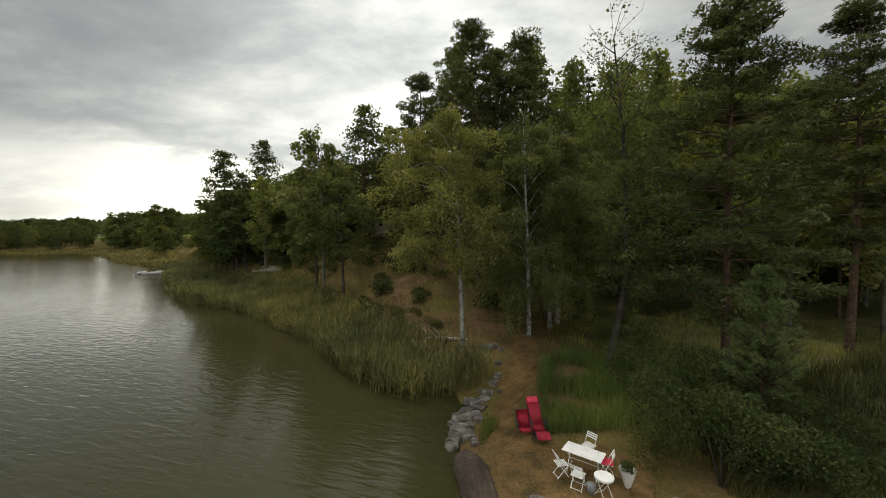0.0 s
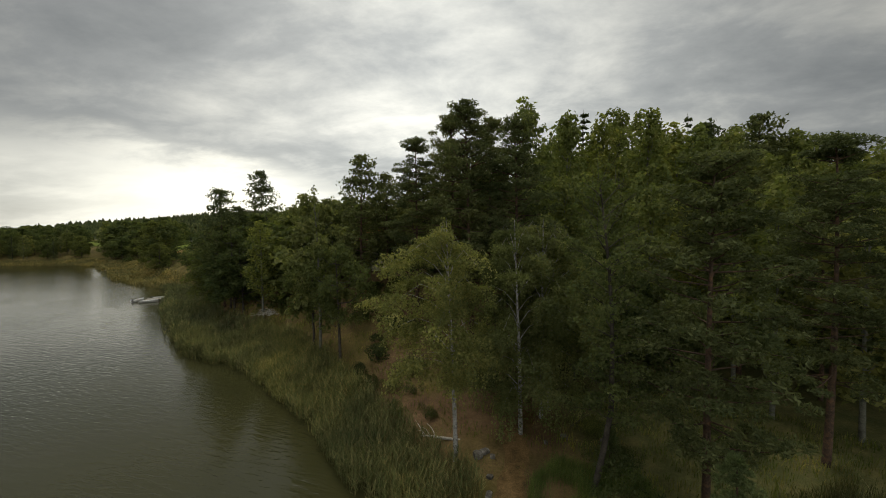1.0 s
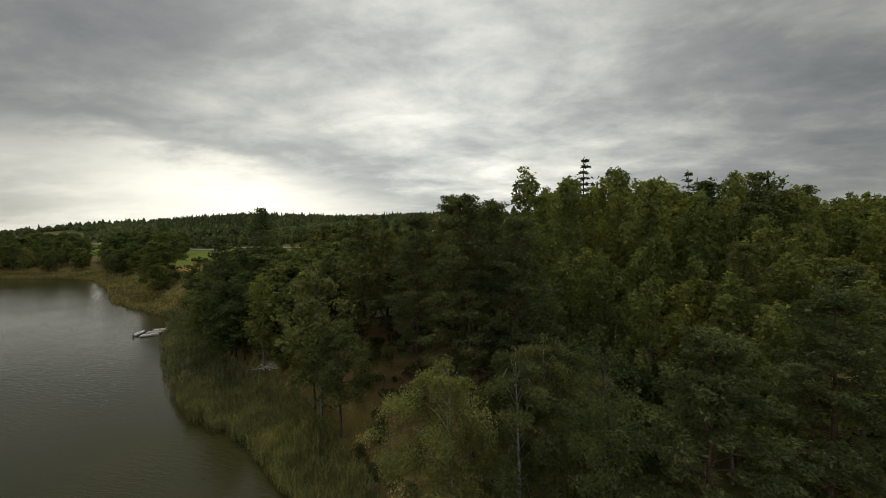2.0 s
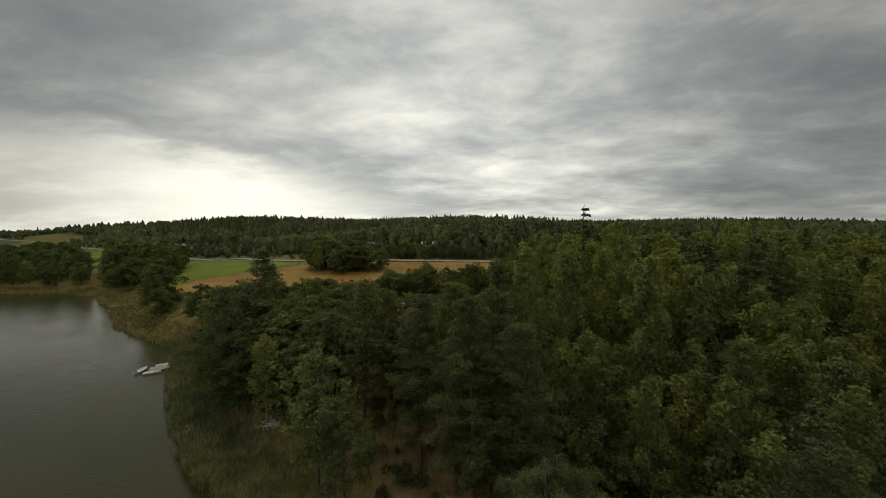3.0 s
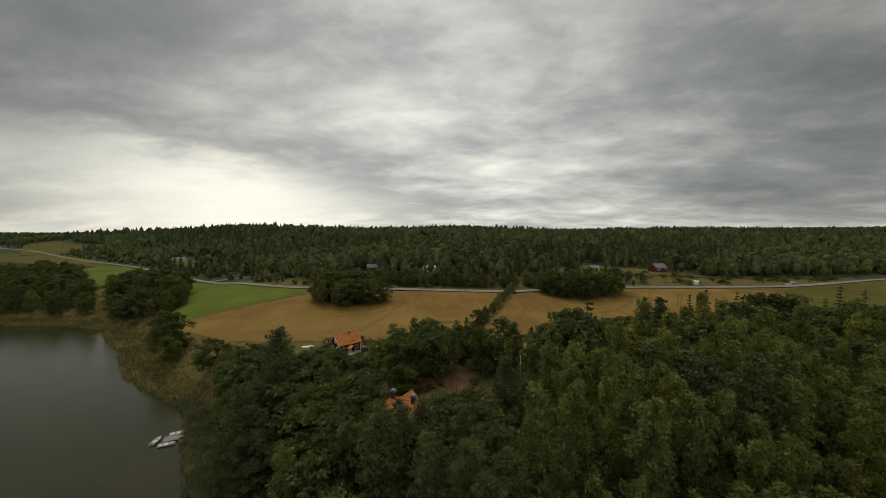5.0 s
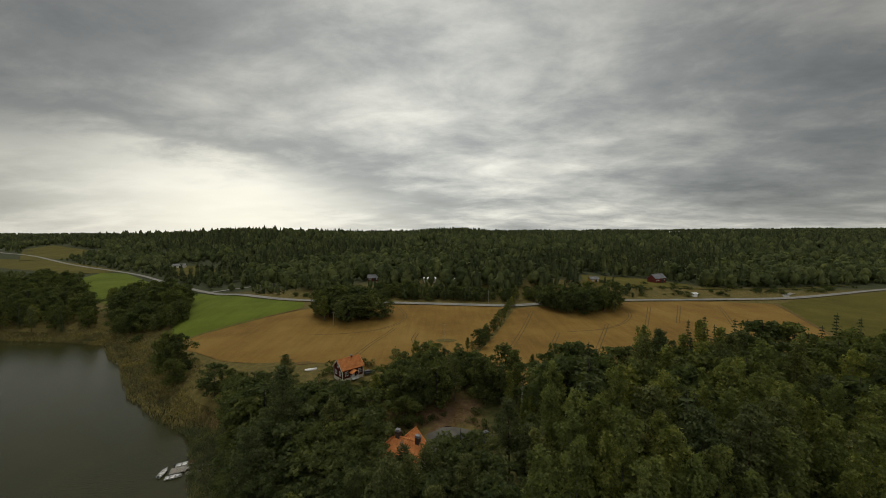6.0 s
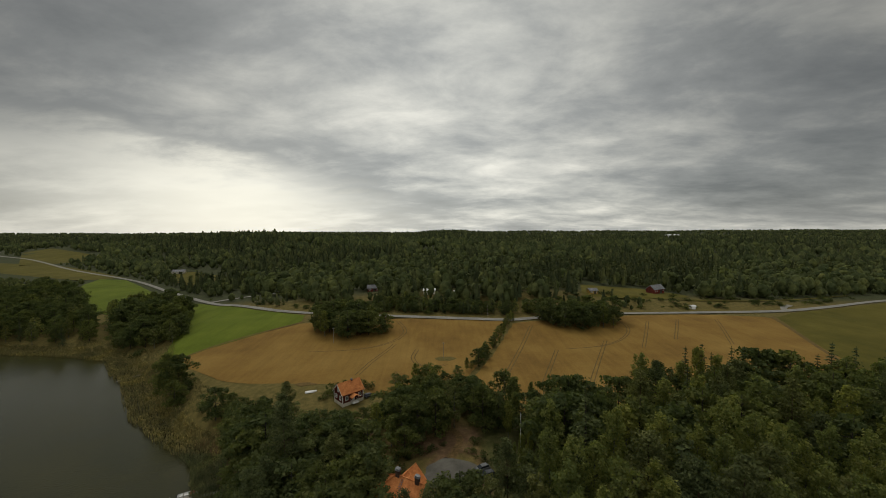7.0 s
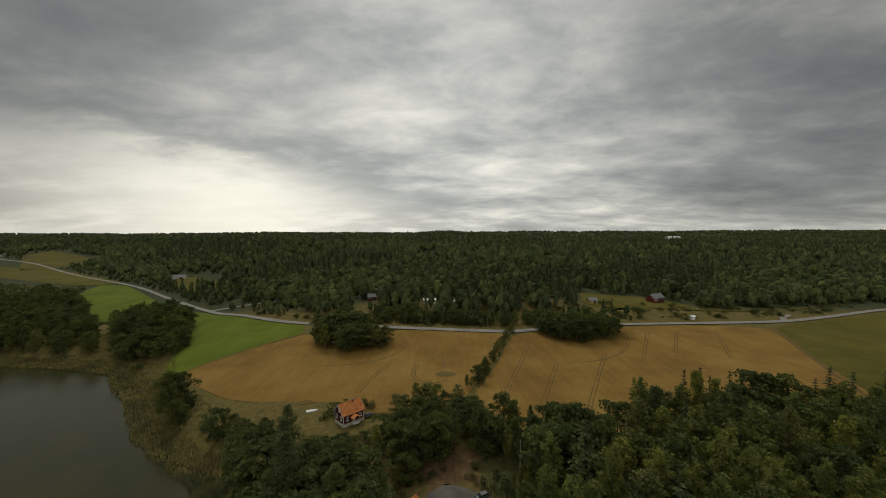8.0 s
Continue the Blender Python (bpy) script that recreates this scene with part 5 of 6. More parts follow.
def grass(name, poly, per, wide, h0, h1, label, mat=M_GRASS, avoid=True):
    xs, ys = [p[0] for p in poly], [p[1] for p in poly]
    m = int((max(xs) - min(xs)) * (max(ys) - min(ys)) * per * 1.6)
    x, y = rng.uniform(min(xs), max(xs), m), rng.uniform(min(ys), max(ys), m)
    ok = inside(x, y, poly) & (shore(x, y) > 0.3)
    if avoid:
        ok &= seg_distance(x, y, [(2.4, 8), (2.6, 12.5), (2.7, 16), (3.4, 19), (4.4, 22), (5.6, 26), (7, 30)], False) > 0.55 + 0.35 * np.sin(y * 2.1) + 0.2 * rng.random(m)
    tuft = np.sin(x * 1.7 + 1.5 * np.sin(y * 1.1)) + np.sin(y * 1.9 + x * 0.4) + rng.normal(size=m) * 0.6
    ok &= tuft > -0.4
    x, y = x[ok], y[ok]
    ob = put(name, tri_mesh(name, *blades(x, y, land(x, y), rng.uniform(h0, h1, len(x)), wide, 0.35)), mat)
    return tagged(ob, label, "grass", kind="stuff")


grass("tall_grass", [(4.2, 15.6), (6.6, 15.2), (9, 15), (13, 17), (12, 24), (8, 24), (5.6, 22), (4.6, 18.5)], 190, 0.011, 0.4, 0.95, "tall lush green grass behind the red loungers", M_LUSH)
grass("path_grass", [(0.8, 9.5), (6.6, 9.5), (7.4, 13.4), (6.4, 15.2), (5.0, 17), (5.2, 21), (6.5, 25), (3.0, 24.5), (2.4, 20), (1.4, 16.5)], 60, 0.007, 0.04, 0.2, "short dry grass tufts along the path")
grass("tall_grass", [(1.4, 15.7), (2.2, 15.7), (2.4, 18.2), (1.9, 18.4)], 160, 0.012, 0.2, 0.5, "bright green grass tuft between stones and path", M_LUSH)
grass("meadow_grass", [(9, 20), (26, 16), (30, 24), (24, 34), (12, 34), (8, 30)], 22, 0.02, 0.2, 0.6, "rough meadow grass in the clearing")
grass("tall_grass", [(8.5, 9), (30, 7), (36, 18), (24, 21), (13, 17), (9, 13)], 60, 0.012, 0.6, 1.3, "tall olive and straw coloured grass at the wood's edge", M_SEDGE)
grass("tall_grass", [(13, 9), (32, 8), (34, 17), (22, 19), (15, 15)], 16, 0.012, 1.1, 1.8, "tall straw coloured reeds beside the clearing", M_REED)
grass("slope_grass", [(-3, 28), (8, 24), (12, 40), (4, 56), (-20, 66), (-40, 68), (-30, 60), (-12, 42)], 13, 0.022, 0.15, 0.5, "thin dry grass on the wooded slope")
grass("bank_grass", [(-66, 92), (-44, 70), (-30, 62), (-16, 50), (-10, 58), (-20, 68), (-36, 78), (-50, 100)], 9, 0.035, 0.25, 0.6, "dry yellow grass on the bank")
grass("sedge_meadow", [(-300, 240), (-262, 233), (-216, 229), (-178, 210), (-150, 183), (-122, 154), (-100, 138), (-94, 148), (-124, 172), (-146, 196), (-160, 216), (-189, 222), (-214, 236), (-232, 242), (-260, 236), (-300, 246)], 3.4, 0.07, 0.4, 1.0, "olive and straw coloured low sedge behind the reeds", M_REED_DRY)
for bx, by, bh, bw in ((-3.5, 31, 1.3, 1.2), (-1.2, 29.5, 1.0, 1), (-6.5, 36, 1.6, 1.2), (-8.5, 39, 1.4, 1.2), (-4.5, 35, 1.2, 1.1), (-2.5, 34, 0.9, 1.2), (3.0, 40.5, 1.2, 1.2), (4.6, 44, 1.2, 1.2),
                       (10.8, 22.5, 2.2, 0.8), (12.5, 27, 1.6, 1.1), (13.5, 31, 1.6, 1.1), (-20, 55, 1.4, 1.2), (-26, 60, 1.4, 1.2), 
                       (20, 24, 1.6, 1), (23, 30, 2.0, 1), (17.5, 32, 1.8, 1)):
    plant("bush", "near", bx, by, bh, widen=bw, label="low leafy green bush on the slope")
for _ in range(120):      # undergrowth on the slope and bank
    bx, by = rng.uniform(-34, 9), rng.uniform(27, 66)
    if 4.0 < shore(np.array([bx]), np.array([by]))[0] < 24 and not any((bx - a) ** 2 + (by - b) ** 2 < 1.5 for a, b, r in TREES):
        plant("bush", "mid", bx, by, rng.uniform(0.6, 2.2), group="undergrowth on the slope", label="low green undergrowth bush on the wooded slope", widen=1.2)
# alder scrub beside the table
for bx, by, bh, bw in ((8.2, 15.4, 3.1, 0.9), (9.6, 16.4, 3.5, 0.9), (7.7, 13.4, 2.6, 0.75), (9.4, 13.4, 3.0, 0.9), (8.9, 11.8, 2.3, 0.9), (10.4, 11.6, 2.6, 1.0), (12.6, 12.6, 2.2, 1.0), (12.4, 16.2, 2.2, 1.0)):
    plant("bush", "near", bx, by, bh, widen=bw, label="tall dense alder bush beside the garden table")
for i in range(20):
    k = rng.random()
    px, py = -200 + 130 * k + rng.normal() * 3, 222 - 100 * k + rng.normal() * 4
    if shore(np.array([px]), np.array([py]))[0] > 4:
        plant("bush", "mid", px, py, rng.uniform(1.5, 4.5), group="scrub along the bay", label="grey-green willow bush behind the reeds", widen=1.2)
for i in range(110):
    px = rng.uniform(-215, 330) if i < 40 else rng.uniform(90, 380)
    py = float(np.interp(px, [p[0] for p in ROAD_LINE], [p[1] for p in ROAD_LINE])) + (rng.uniform(7, 14) if i < 40 else rng.uniform(8, 48))
    plant("bush", "mid", px, py, rng.uniform(1.5, 4.0), group="roadside bushes", label="green roadside bush on the verge", widen=1.3)
# bushes round the cottage
for bx, by, bh in ((-45, 141, 3.2), (-43, 143, 4.5), (-41, 143.5, 3.0), (-47, 139.5, 2.4), (-33, 146, 3.4), (-48, 137, 2.0)):
    plant("bush", "mid", bx, by, bh, widen=1.2, label="dense green garden bush beside the cottage")

for bx, by, bh in ((-14, 92, 2.2), (-16, 96, 2.8), (-12.5, 99, 1.8), (-9, 101, 2.4), (-5.5, 103, 2.0), (-2.0, 105, 1.4), (6.0, 101, 1.8), (9.5, 98, 2.4), (12, 95.5, 2.0), (11.5, 90, 2.2), (9.0, 86.5, 1.8), (14, 101, 2.6), (7.5, 106, 2.4)):
    plant("bush", "mid", bx, by, bh, widen=1.2, label="green garden bush at the edge of the yard")

# floating leaves in the quiet corner of the bay
m_ = 420
lx, ly = rng.uniform(-300, -205, m_), rng.uniform(212, 238, m_)
ok_ = shore(lx, ly) < -4
ok_ &= np.sin(lx * 0.22) + np.sin(ly * 0.9 + lx * 0.1) > -0.2
lx, ly = lx[ok_], ly[ok_]
ang = np.arange(6) * 1.0472
rad = rng.uniform(0.3, 0.8, len(lx))
lv_ = np.stack([lx[:, None] + rad[:, None] * np.cos(ang), ly[:, None] + rad[:, None] * np.sin(ang), np.full((len(lx), 6), 0.02)], -1).reshape(-1, 3)
k_ = np.arange(len(lx))[:, None] * 6
lily = put("lily_pads", tri_mesh("lily_pads", lv_, np.concatenate([k_ + [[0, j, j + 1]] for j in range(1, 5)])), M_SHRUB)
tagged(lily, "green lily pads floating in the bay", "water lilies", kind="stuff")

# ---- houses ----
def window(parent, x, y, z, w, h, nx, ny, cross=True):
    """A casement set on a wall at x, y, z; (nx, ny) points outwards."""
    m = Matrix.Translation((x, y, z)) @ Euler((0, 0, math.atan2(nx, -ny))).to_matrix().to_4x4()
    bm = bmesh.new()
    for sx, sz, wx, wz in ((0, h / 2, w, 0.12), (0, -h / 2, w, 0.12), (-w / 2, 0, 0.12, h + 0.12), (w / 2, 0, 0.12, h + 0.12)):
        box(bm, sx, -0.05, sz, wx, 0.10, wz)
    if cross:
        box(bm, 0, -0.03, 0, 0.06, 0.05, h)
        box(bm, 0, -0.03, h * 0.12, w, 0.05, 0.05)
    fr = part("window", bm, M_WHITE, parent, "white-painted casement window")
    fr.matrix_basis = m
    bm = bmesh.new()
    box(bm, 0, -0.005, 0, w, 0.02, h)
    part("pane", bm, M_GLASS, fr, "dark window glass")
    bm = bmesh.new()
    box(bm, 0, -0.09, -h / 2 - 0.09, w + 0.2, 0.18, 0.05, None, 0.01)
    part("sill", bm, M_WHITE, fr)
    return fr


def gable_body(bm, x0, x1, y0, y1, z0, z1, rise, along="x"):
    """Walls with two gables as one closed shell."""
    if along == "x":
        prof = [(y0, z0), (y1, z0), (y1, z1), ((y0 + y1) / 2, z1 + rise), (y0, z1)]
        slab(bm, [(x0, a, b) for a, b in prof], (1, 0, 0), x1 - x0)
    else:
        prof = [(x0, z0), (x1, z0), (x1, z1), ((x0 + x1) / 2, z1 + rise), (x0, z1)]
        slab(bm, [(a, y0, b) for a, b in prof], (0, 1, 0), y1 - y0)
    return bm


def gable_roof(parent, x0, x1, y0, y1, z1, rise, mat, along="x", over=0.45, thick=0.16, ridge=True, trim=None):
    """Two roof planes, a row of ridge tiles and barge boards."""
    if along == "x":
        half = (y1 - y0) / 2
        cy = (y0 + y1) / 2
        k = rise / half
        for s in (-1, 1):
            bm = bmesh.new()
            e = half + over
            n = max(6, int((x1 - x0 + 2 * over) / 0.15))
            ridge_line = [(x0 - over + (x1 - x0 + 2 * over) * i / n, 0.05 * (i % 2)) for i in range(n + 1)]
            prof = [(px, z1 + rise + thick + w_) for px, w_ in ridge_line] + [(x1 + over, z1 + rise), (x0 - over, z1 + rise)]
            slab(bm, [(px, cy, pz) for px, pz in prof], (0, s * e, -k * e), 1.0)
            part("roof", bm, mat, parent)
        if ridge:
            bm = bmesh.new()
            rod(bm, (x0 - over, cy, z1 + rise + thick), (x1 + over, cy, z1 + rise + thick), 0.14, n=8)
            part("ridge", bm, mat, parent)
        if trim:
            for x in (x0 - over, x1 + over):
                bm = bmesh.new()
                for s in (-1, 1):
                    e = half + over
                    slab(bm, [(x - 0.03, cy, z1 + rise - 0.12), (x - 0.03, cy, z1 + rise + thick + 0.02), (x - 0.03, cy + s * e, z1 + rise - k * e + thick + 0.02), (x - 0.03, cy + s * e, z1 + rise - k * e - 0.12)], (1, 0, 0), 0.06)
                part("barge_board", bm, trim, parent)
    else:
        half = (x1 - x0) / 2
        cx = (x0 + x1) / 2
        k = rise / half
        for s in (-1, 1):
            bm = bmesh.new()
            e = half + over
            n = max(6, int((y1 - y0 + 2 * over) / 0.15))
            ridge_line = [(y0 - over + (y1 - y0 + 2 * over) * i / n, 0.05 * (i % 2)) for i in range(n + 1)]
            prof = [(py, z1 + rise + thick + w_) for py, w_ in ridge_line] + [(y1 + over, z1 + rise), (y0 - over, z1 + rise)]
            slab(bm, [(cx, py, pz) for py, pz in prof], (s * e, 0, -k * e), 1.0)
            part("roof", bm, mat, parent)
        if ridge:
            bm = bmesh.new()
            rod(bm, (cx, y0 - over, z1 + rise + thick), (cx, y1 + over, z1 + rise + thick), 0.14, n=8)
            part("ridge", bm, mat, parent)
        if trim:
            for y in (y0 - over, y1 + over):
                bm = bmesh.new()
                for s in (-1, 1):
                    e = half + over
                    slab(bm, [(cx, y - 0.03, z1 + rise - 0.12), (cx, y - 0.03, z1 + rise + thick + 0.02), (cx + s * e, y - 0.03, z1 + rise - k * e + thick + 0.02), (cx + s * e, y - 0.03, z1 + rise - k * e - 0.12)], (0, 1, 0), 0.06)
                part("barge_board", bm, trim, parent)


def chimney(parent, x, y, z0, z1, s=0.9):
    bm = bmesh.new()
    box(bm, x, y, (z0 + z1) / 2, s, s * 0.8, z1 - z0)
    ch = part("chimney", bm, M_BRICK, parent, "dark brick chimney")
    bm = bmesh.new()
    box(bm, x, y, z1 + 0.06, s + 0.24, s * 0.8 + 0.24, 0.14, None, 0.02)
    for sx in (-1, 1):
        box(bm, x + sx * s * 0.32, y, z1 + 0.26, 0.1, s * 0.7, 0.28)
    box(bm, x, y, z1 + 0.44, s + 0.1, s * 0.8 + 0.1, 0.08)
    part("chimney_cap", bm, M_DARKROOF, ch)
    return ch


def manor():
    x, y = -11.2, 77.8
    h = thing("house", Matrix.Translation((x, y, ground_z(x, y))) @ Euler((0, 0, radians(-30))).to_matrix().to_4x4(),
              "large cream two-storey house with orange tiled cross roof", "house")
    wall_top, rise = 5.5, 4.1
    bm = bmesh.new()
    gable_body(bm, -2.0, 5.4, -3.9, 3.9, -0.8, wall_top, rise - 0.3)
    box(bm, -4.61, 0, (wall_top - 0.8) / 2, 5.2, 7.8, wall_top + 0.8)
    part("wall", bm, M_CREAM, h)
    bm = bmesh.new()
    gable_body(bm, -4.4, 1.4, 3.92, 6.6, -0.8, wall_top, 2.7, "y")
    part("wall", bm, M_CREAM, h, "rear wing wall")
    bm = bmesh.new()
    gable_body(bm, 0.2, 3.4, -5.4, -3.92, -0.8, wall_top - 0.2, 1.7, "y")
    part("wall", bm, M_CREAM, h, "front bay wall")
    # main roof: hipped at one end, gabled at the other
    eave, top = wall_top - 0.35, wall_top + rise
    for pts in ([(-7.7, -4.3, eave), (5.95, -4.3, eave), (5.95, 0, top), (-2.0, 0, top)],
                [(5.95, 4.3, eave), (-7.7, 4.3, eave), (-2.0, 0, top), (5.95, 0, top)],
                [(-7.7, 4.3, eave), (-7.7, -4.3, eave), (-2.0, 0, top)]):
        bm = bmesh.new()
        slab(bm, pts, (0, 0, 1), 0.18)
        part("roof", bm, M_TILE, h)
    for a, b in (((-2.0, 0, top + 0.2), (5.95, 0, top + 0.2)), ((-7.65, -4.25, eave + 0.22), (-2.0, 0, top + 0.2)), ((-7.65, 4.25, eave + 0.22), (-2.0, 0, top + 0.2))):
        bm = bmesh.new()
        rod(bm, a, b, 0.15, n=8)
        part("ridge", bm, M_TILE, h)
    for s in (-1, 1):
        bm = bmesh.new()
        slab(bm, [(5.96, 0, top - 0.12), (5.96, 0, top + 0.28), (5.96, s * 4.32, eave + 0.28), (5.96, s * 4.32, eave - 0.12)], (1, 0, 0), 0.10)
        slab(bm, [(5.66, 0, top + 0.20), (6.06, 0, top + 0.20), (6.06, s * 4.32, eave + 0.20), (5.66, s * 4.32, eave + 0.20)], (0, 0, 1), 0.05)
        part("barge_board", bm, M_RUBBER, h, "black barge board")
    gable_roof(h, -4.4, 1.4, 0.4, 6.6, wall_top + 0.05, 2.9, M_TILE, "y", trim=M_RUBBER)
    gable_roof(h, 0.2, 3.4, -5.4, -1.6, wall_top - 0.1, 1.9, M_TILE, "y", 0.35, trim=M_RUBBER)
    chimney(h, -1.7, 0.0, top - 0.8, top + 1.3, 1.0)
    chimney(h, 3.6, 0.0, top - 0.8, top + 1.3, 1.0)
    for z in (1.5, 4.1):
        for wx in (-5.3, -3.3, -1.2, 4.5):
            window(h, wx, -3.9, z, 1.0, 1.35, 0, -1)
        window(h, 1.8, -5.4, z, 1.2, 1.35, 0, -1)
        for wy in (-2.2, 0.0, 2.2):
            window(h, -7.21, wy, z, 1.0, 1.35, -1, 0)
            window(h, 5.4, wy, z, 1.0, 1.35, 1, 0)
        for wx in (-3.0, 0.0):
            window(h, wx, 6.6, z, 1.0, 1.35, 0, 1)
    bm = bmesh.new()
    box(bm, -3.2, -5.8, 0.25, 5.4, 3.7, 0.18)
    for px in (-5.6, -3.2, -0.8):
        box(bm, px, -7.5, -0.3, 0.2, 0.2, 1.0)
    terrace = part("terrace", bm, M_WOOD, h, "dark timber terrace")
    bm = bmesh.new()
    for i in range(23):
        box(bm, -5.8 + i * 0.235, -7.6, 0.8, 0.06, 0.05, 0.95)
    box(bm, -3.2, -7.6, 1.28, 5.4, 0.08, 0.07)
    part("railing", bm, M_BRICK, terrace, "dark wooden railing")
    bm = bmesh.new()
    for k in range(5):
        box(bm, -0.2 + 0.02 * k, -0.5 - k * 0.32, top + 0.26 - (0.5 + k * 0.32) * (rise + 0.35) / 4.3, 0.6, 0.06, 0.06)
    for px in (-0.45, 0.05):
        rod(bm, (px, -0.4, top - 0.1), (px, -1.9, top - 1.55), 0.04, n=5)
    part("roof_ladder", bm, M_DARKROOF, h, "dark roof ladder")


def cottage():
    x, y = -37.8, 135.8
    h = thing("cottage", Matrix.Translation((x, y, ground_z(x, y))) @ Euler((0, 0, radians(-48))).to_matrix().to_4x4(),
              "dark red wooden cottage with white trim and orange roof", "house")
    bm = bmesh.new()
    box(bm, 0, 0, 0.3, 6.7, 8.7, 1.8)
    part("plinth", bm, M_CREAM, h, "pale rendered foundation")
    bm = bmesh.new()
    gable_body(bm, -3.25, 3.25, -4.25, 4.25, 1.2, 4.7, 2.9, "y")
    for i in range(21):      # cover strips on the board walls
        box(bm, -3.1 + i * 0.31, -4.27, 2.9, 0.05, 0.04, 3.3)
        box(bm, 3.27, -4.1 + i * 0.41, 2.9, 0.04, 0.05, 3.3)
    part("wall", bm, M_FALU, h)
    for sx in (-1, 1):
        for sy in (-1, 1):
            bm = bmesh.new()
            box(bm, sx * 3.25, sy * 4.25, 2.95, 0.24, 0.24, 3.5)
            part("corner_board", bm, M_WHITE, h, "white corner board")
    gable_roof(h, -3.25, 3.25, -4.25, 4.25, 4.7, 2.9, M_TILE, "y", 0.5, trim=M_WHITE)
    chimney(h, 0.1, 1.2, 6.6, 8.0, 0.6)
    for wx in (-1.5, 1.5):
        window(h, wx, -4.27, 2.9, 1.15, 1.35, 0, -1)
    window(h, 0, -4.27, 5.6, 1.1, 1.2, 0, -1)
    for wy in (-2.6, 2.8):
        window(h, 3.29, wy, 2.9, 1.1, 1.35, 1, 0)
    bm = bmesh.new()
    box(bm, 4.3, 0.2, 0.9, 2.0, 2.6, 0.2)
    for sy in (-1.0, 1.4):
        box(bm, 5.15, sy, 1.9, 0.14, 0.14, 2.2)
        for k in range(7):
            box(bm, 3.5 + k * 0.26, sy, 1.45, 0.05, 0.05, 0.9)
        box(bm, 4.3, sy, 1.92, 1.8, 0.07, 0.07)
    porch = part("porch", bm, M_WHITE, h, "white porch with posts and rails")
    bm = bmesh.new()
    for s in (-1, 1):
        slab(bm, [(3.2, 0.2, 4.0), (5.6, 0.2, 4.0), (5.6, 0.2 + s * 1.7, 3.0), (3.2, 0.2 + s * 1.7, 3.0)], (0, 0, 1), 0.12)
    part("porch_roof", bm, M_TILE, porch, "orange tiled porch roof")
    bm = bmesh.new()
    box(bm, 3.3, 0.2, 2.05, 0.08, 1.0, 2.05, None, 0.02)
    part("door", bm, M_WHITE, h, "white panelled door")


def barn(x, y, turn, w, d, wall, rise, body, roof, label, name="barn", cat="barn", doors=True):
    h = thing(name, Matrix.Translation((x, y, ground_z(x, y))) @ Euler((0, 0, radians(turn))).to_matrix().to_4x4(), label, cat)
    bm = bmesh.new()
    gable_body(bm, -w / 2, w / 2, -d / 2, d / 2, -0.8, wall, rise)
    part("wall", bm, body, h)
    gable_roof(h, -w / 2, w / 2, -d / 2, d / 2, wall, rise, roof, trim=roof)
    if doors:
        bm = bmesh.new()
        box(bm, w * 0.15, -d / 2 - 0.06, wall * 0.42, w * 0.2, 0.1, wall * 0.84, None, 0.02)
        part("door", bm, M_DARKMETAL, h, "dark plank door")
        for k in (-0.38, -0.2, 0.36):
            window(h, w * k, -d / 2, wall * 0.6, 0.9, 0.9, 0, -1)
    return h


manor()
cottage()
barn(189, 322, 28, 15, 7.5, 4.2, 3.2, M_BARNRED, M_DARKROOF, "long red barn with grey metal roof beside the wood")
barn(-11, 299, 4, 9.5, 6, 2.8, 1.0, M_CREAM, M_PALEROOF, "low pale shed with white metal roof", "shed", "shed")
barn(13, 293, -4, 7.5, 5, 2.8, 1.0, M_BARNRED, M_PALEROOF, "small red shed with white metal roof", "shed", "shed")
barn(-378, 535, 14, 16, 7, 3.4, 2.4, M_CREAM, M_DARKROOF, "long pale farmhouse with dark roof beyond the road", "farmhouse", "house")
barn(-62, 326, 10, 9, 6, 3.2, 2.4, M_BARNRED, M_DARKROOF, "small red house among trees beyond the road", "farmhouse", "house")
barn(2, 372, -12, 8, 6, 4.5, 2.4, M_WHITE, M_DARKROOF, "white house at the edge of the far wood", "farmhouse", "house")
barn(756, 1195, 6, 40, 20, 21, 2.0, M_WHITE, M_PALEROOF, "large white industrial hall above the far woods", "hall", "building", False)
barn(124, 301, 8, 7, 5, 2.8, 1.6, M_YELLOW, M_DARKROOF, "small yellow wooden summerhouse on the grassy yard", "summerhouse", "house")
barn(191, 276, 5, 3.2, 2.4, 2.2, 0.5, M_WHITE, M_PALEROOF, "small white roadside hut", "hut", "hut", False)
barn(-49, 112, 20, 5, 4, 2.4, 1.3, M_BARNRED, M_TILE, "small red shed with orange roof in the grove", "shed", "shed")


# ---- poles, cars and the like round the houses ----
def pole(x, y, h, label, name="flagpole", cat="pole", arm=False, r=0.07):
    p = thing(name, Matrix.Translation((x, y, ground_z(x, y))), label, cat)
    bm = bmesh.new()
    rod(bm, (0, 0, -0.2), (0, 0, h), r, r * 0.55, 8)
    part("shaft", bm, M_WHITE if not arm else M_WOOD, p)
    bm = bmesh.new()
    if arm:
        box(bm, 0, 0, h - 0.5, 1.5, 0.1, 0.12)
        for k in (-0.65, 0, 0.65):
            rod(bm, (k, 0, h - 0.45), (k, 0, h - 0.2), 0.05)
        part("crossarm", bm, M_WOOD, p)
    else:
        bmesh.ops.create_uvsphere(bm, u_segments=8, v_segments=6, radius=0.12, matrix=Matrix.Translation((0, 0, h + 0.08)))
        part("finial", bm, M_DARKMETAL, p)
        bm = bmesh.new()
        box(bm, 0, 0, 0.25, 0.3, 0.3, 0.5, None, 0.03)
        part("foot", bm, M_STONE, p)


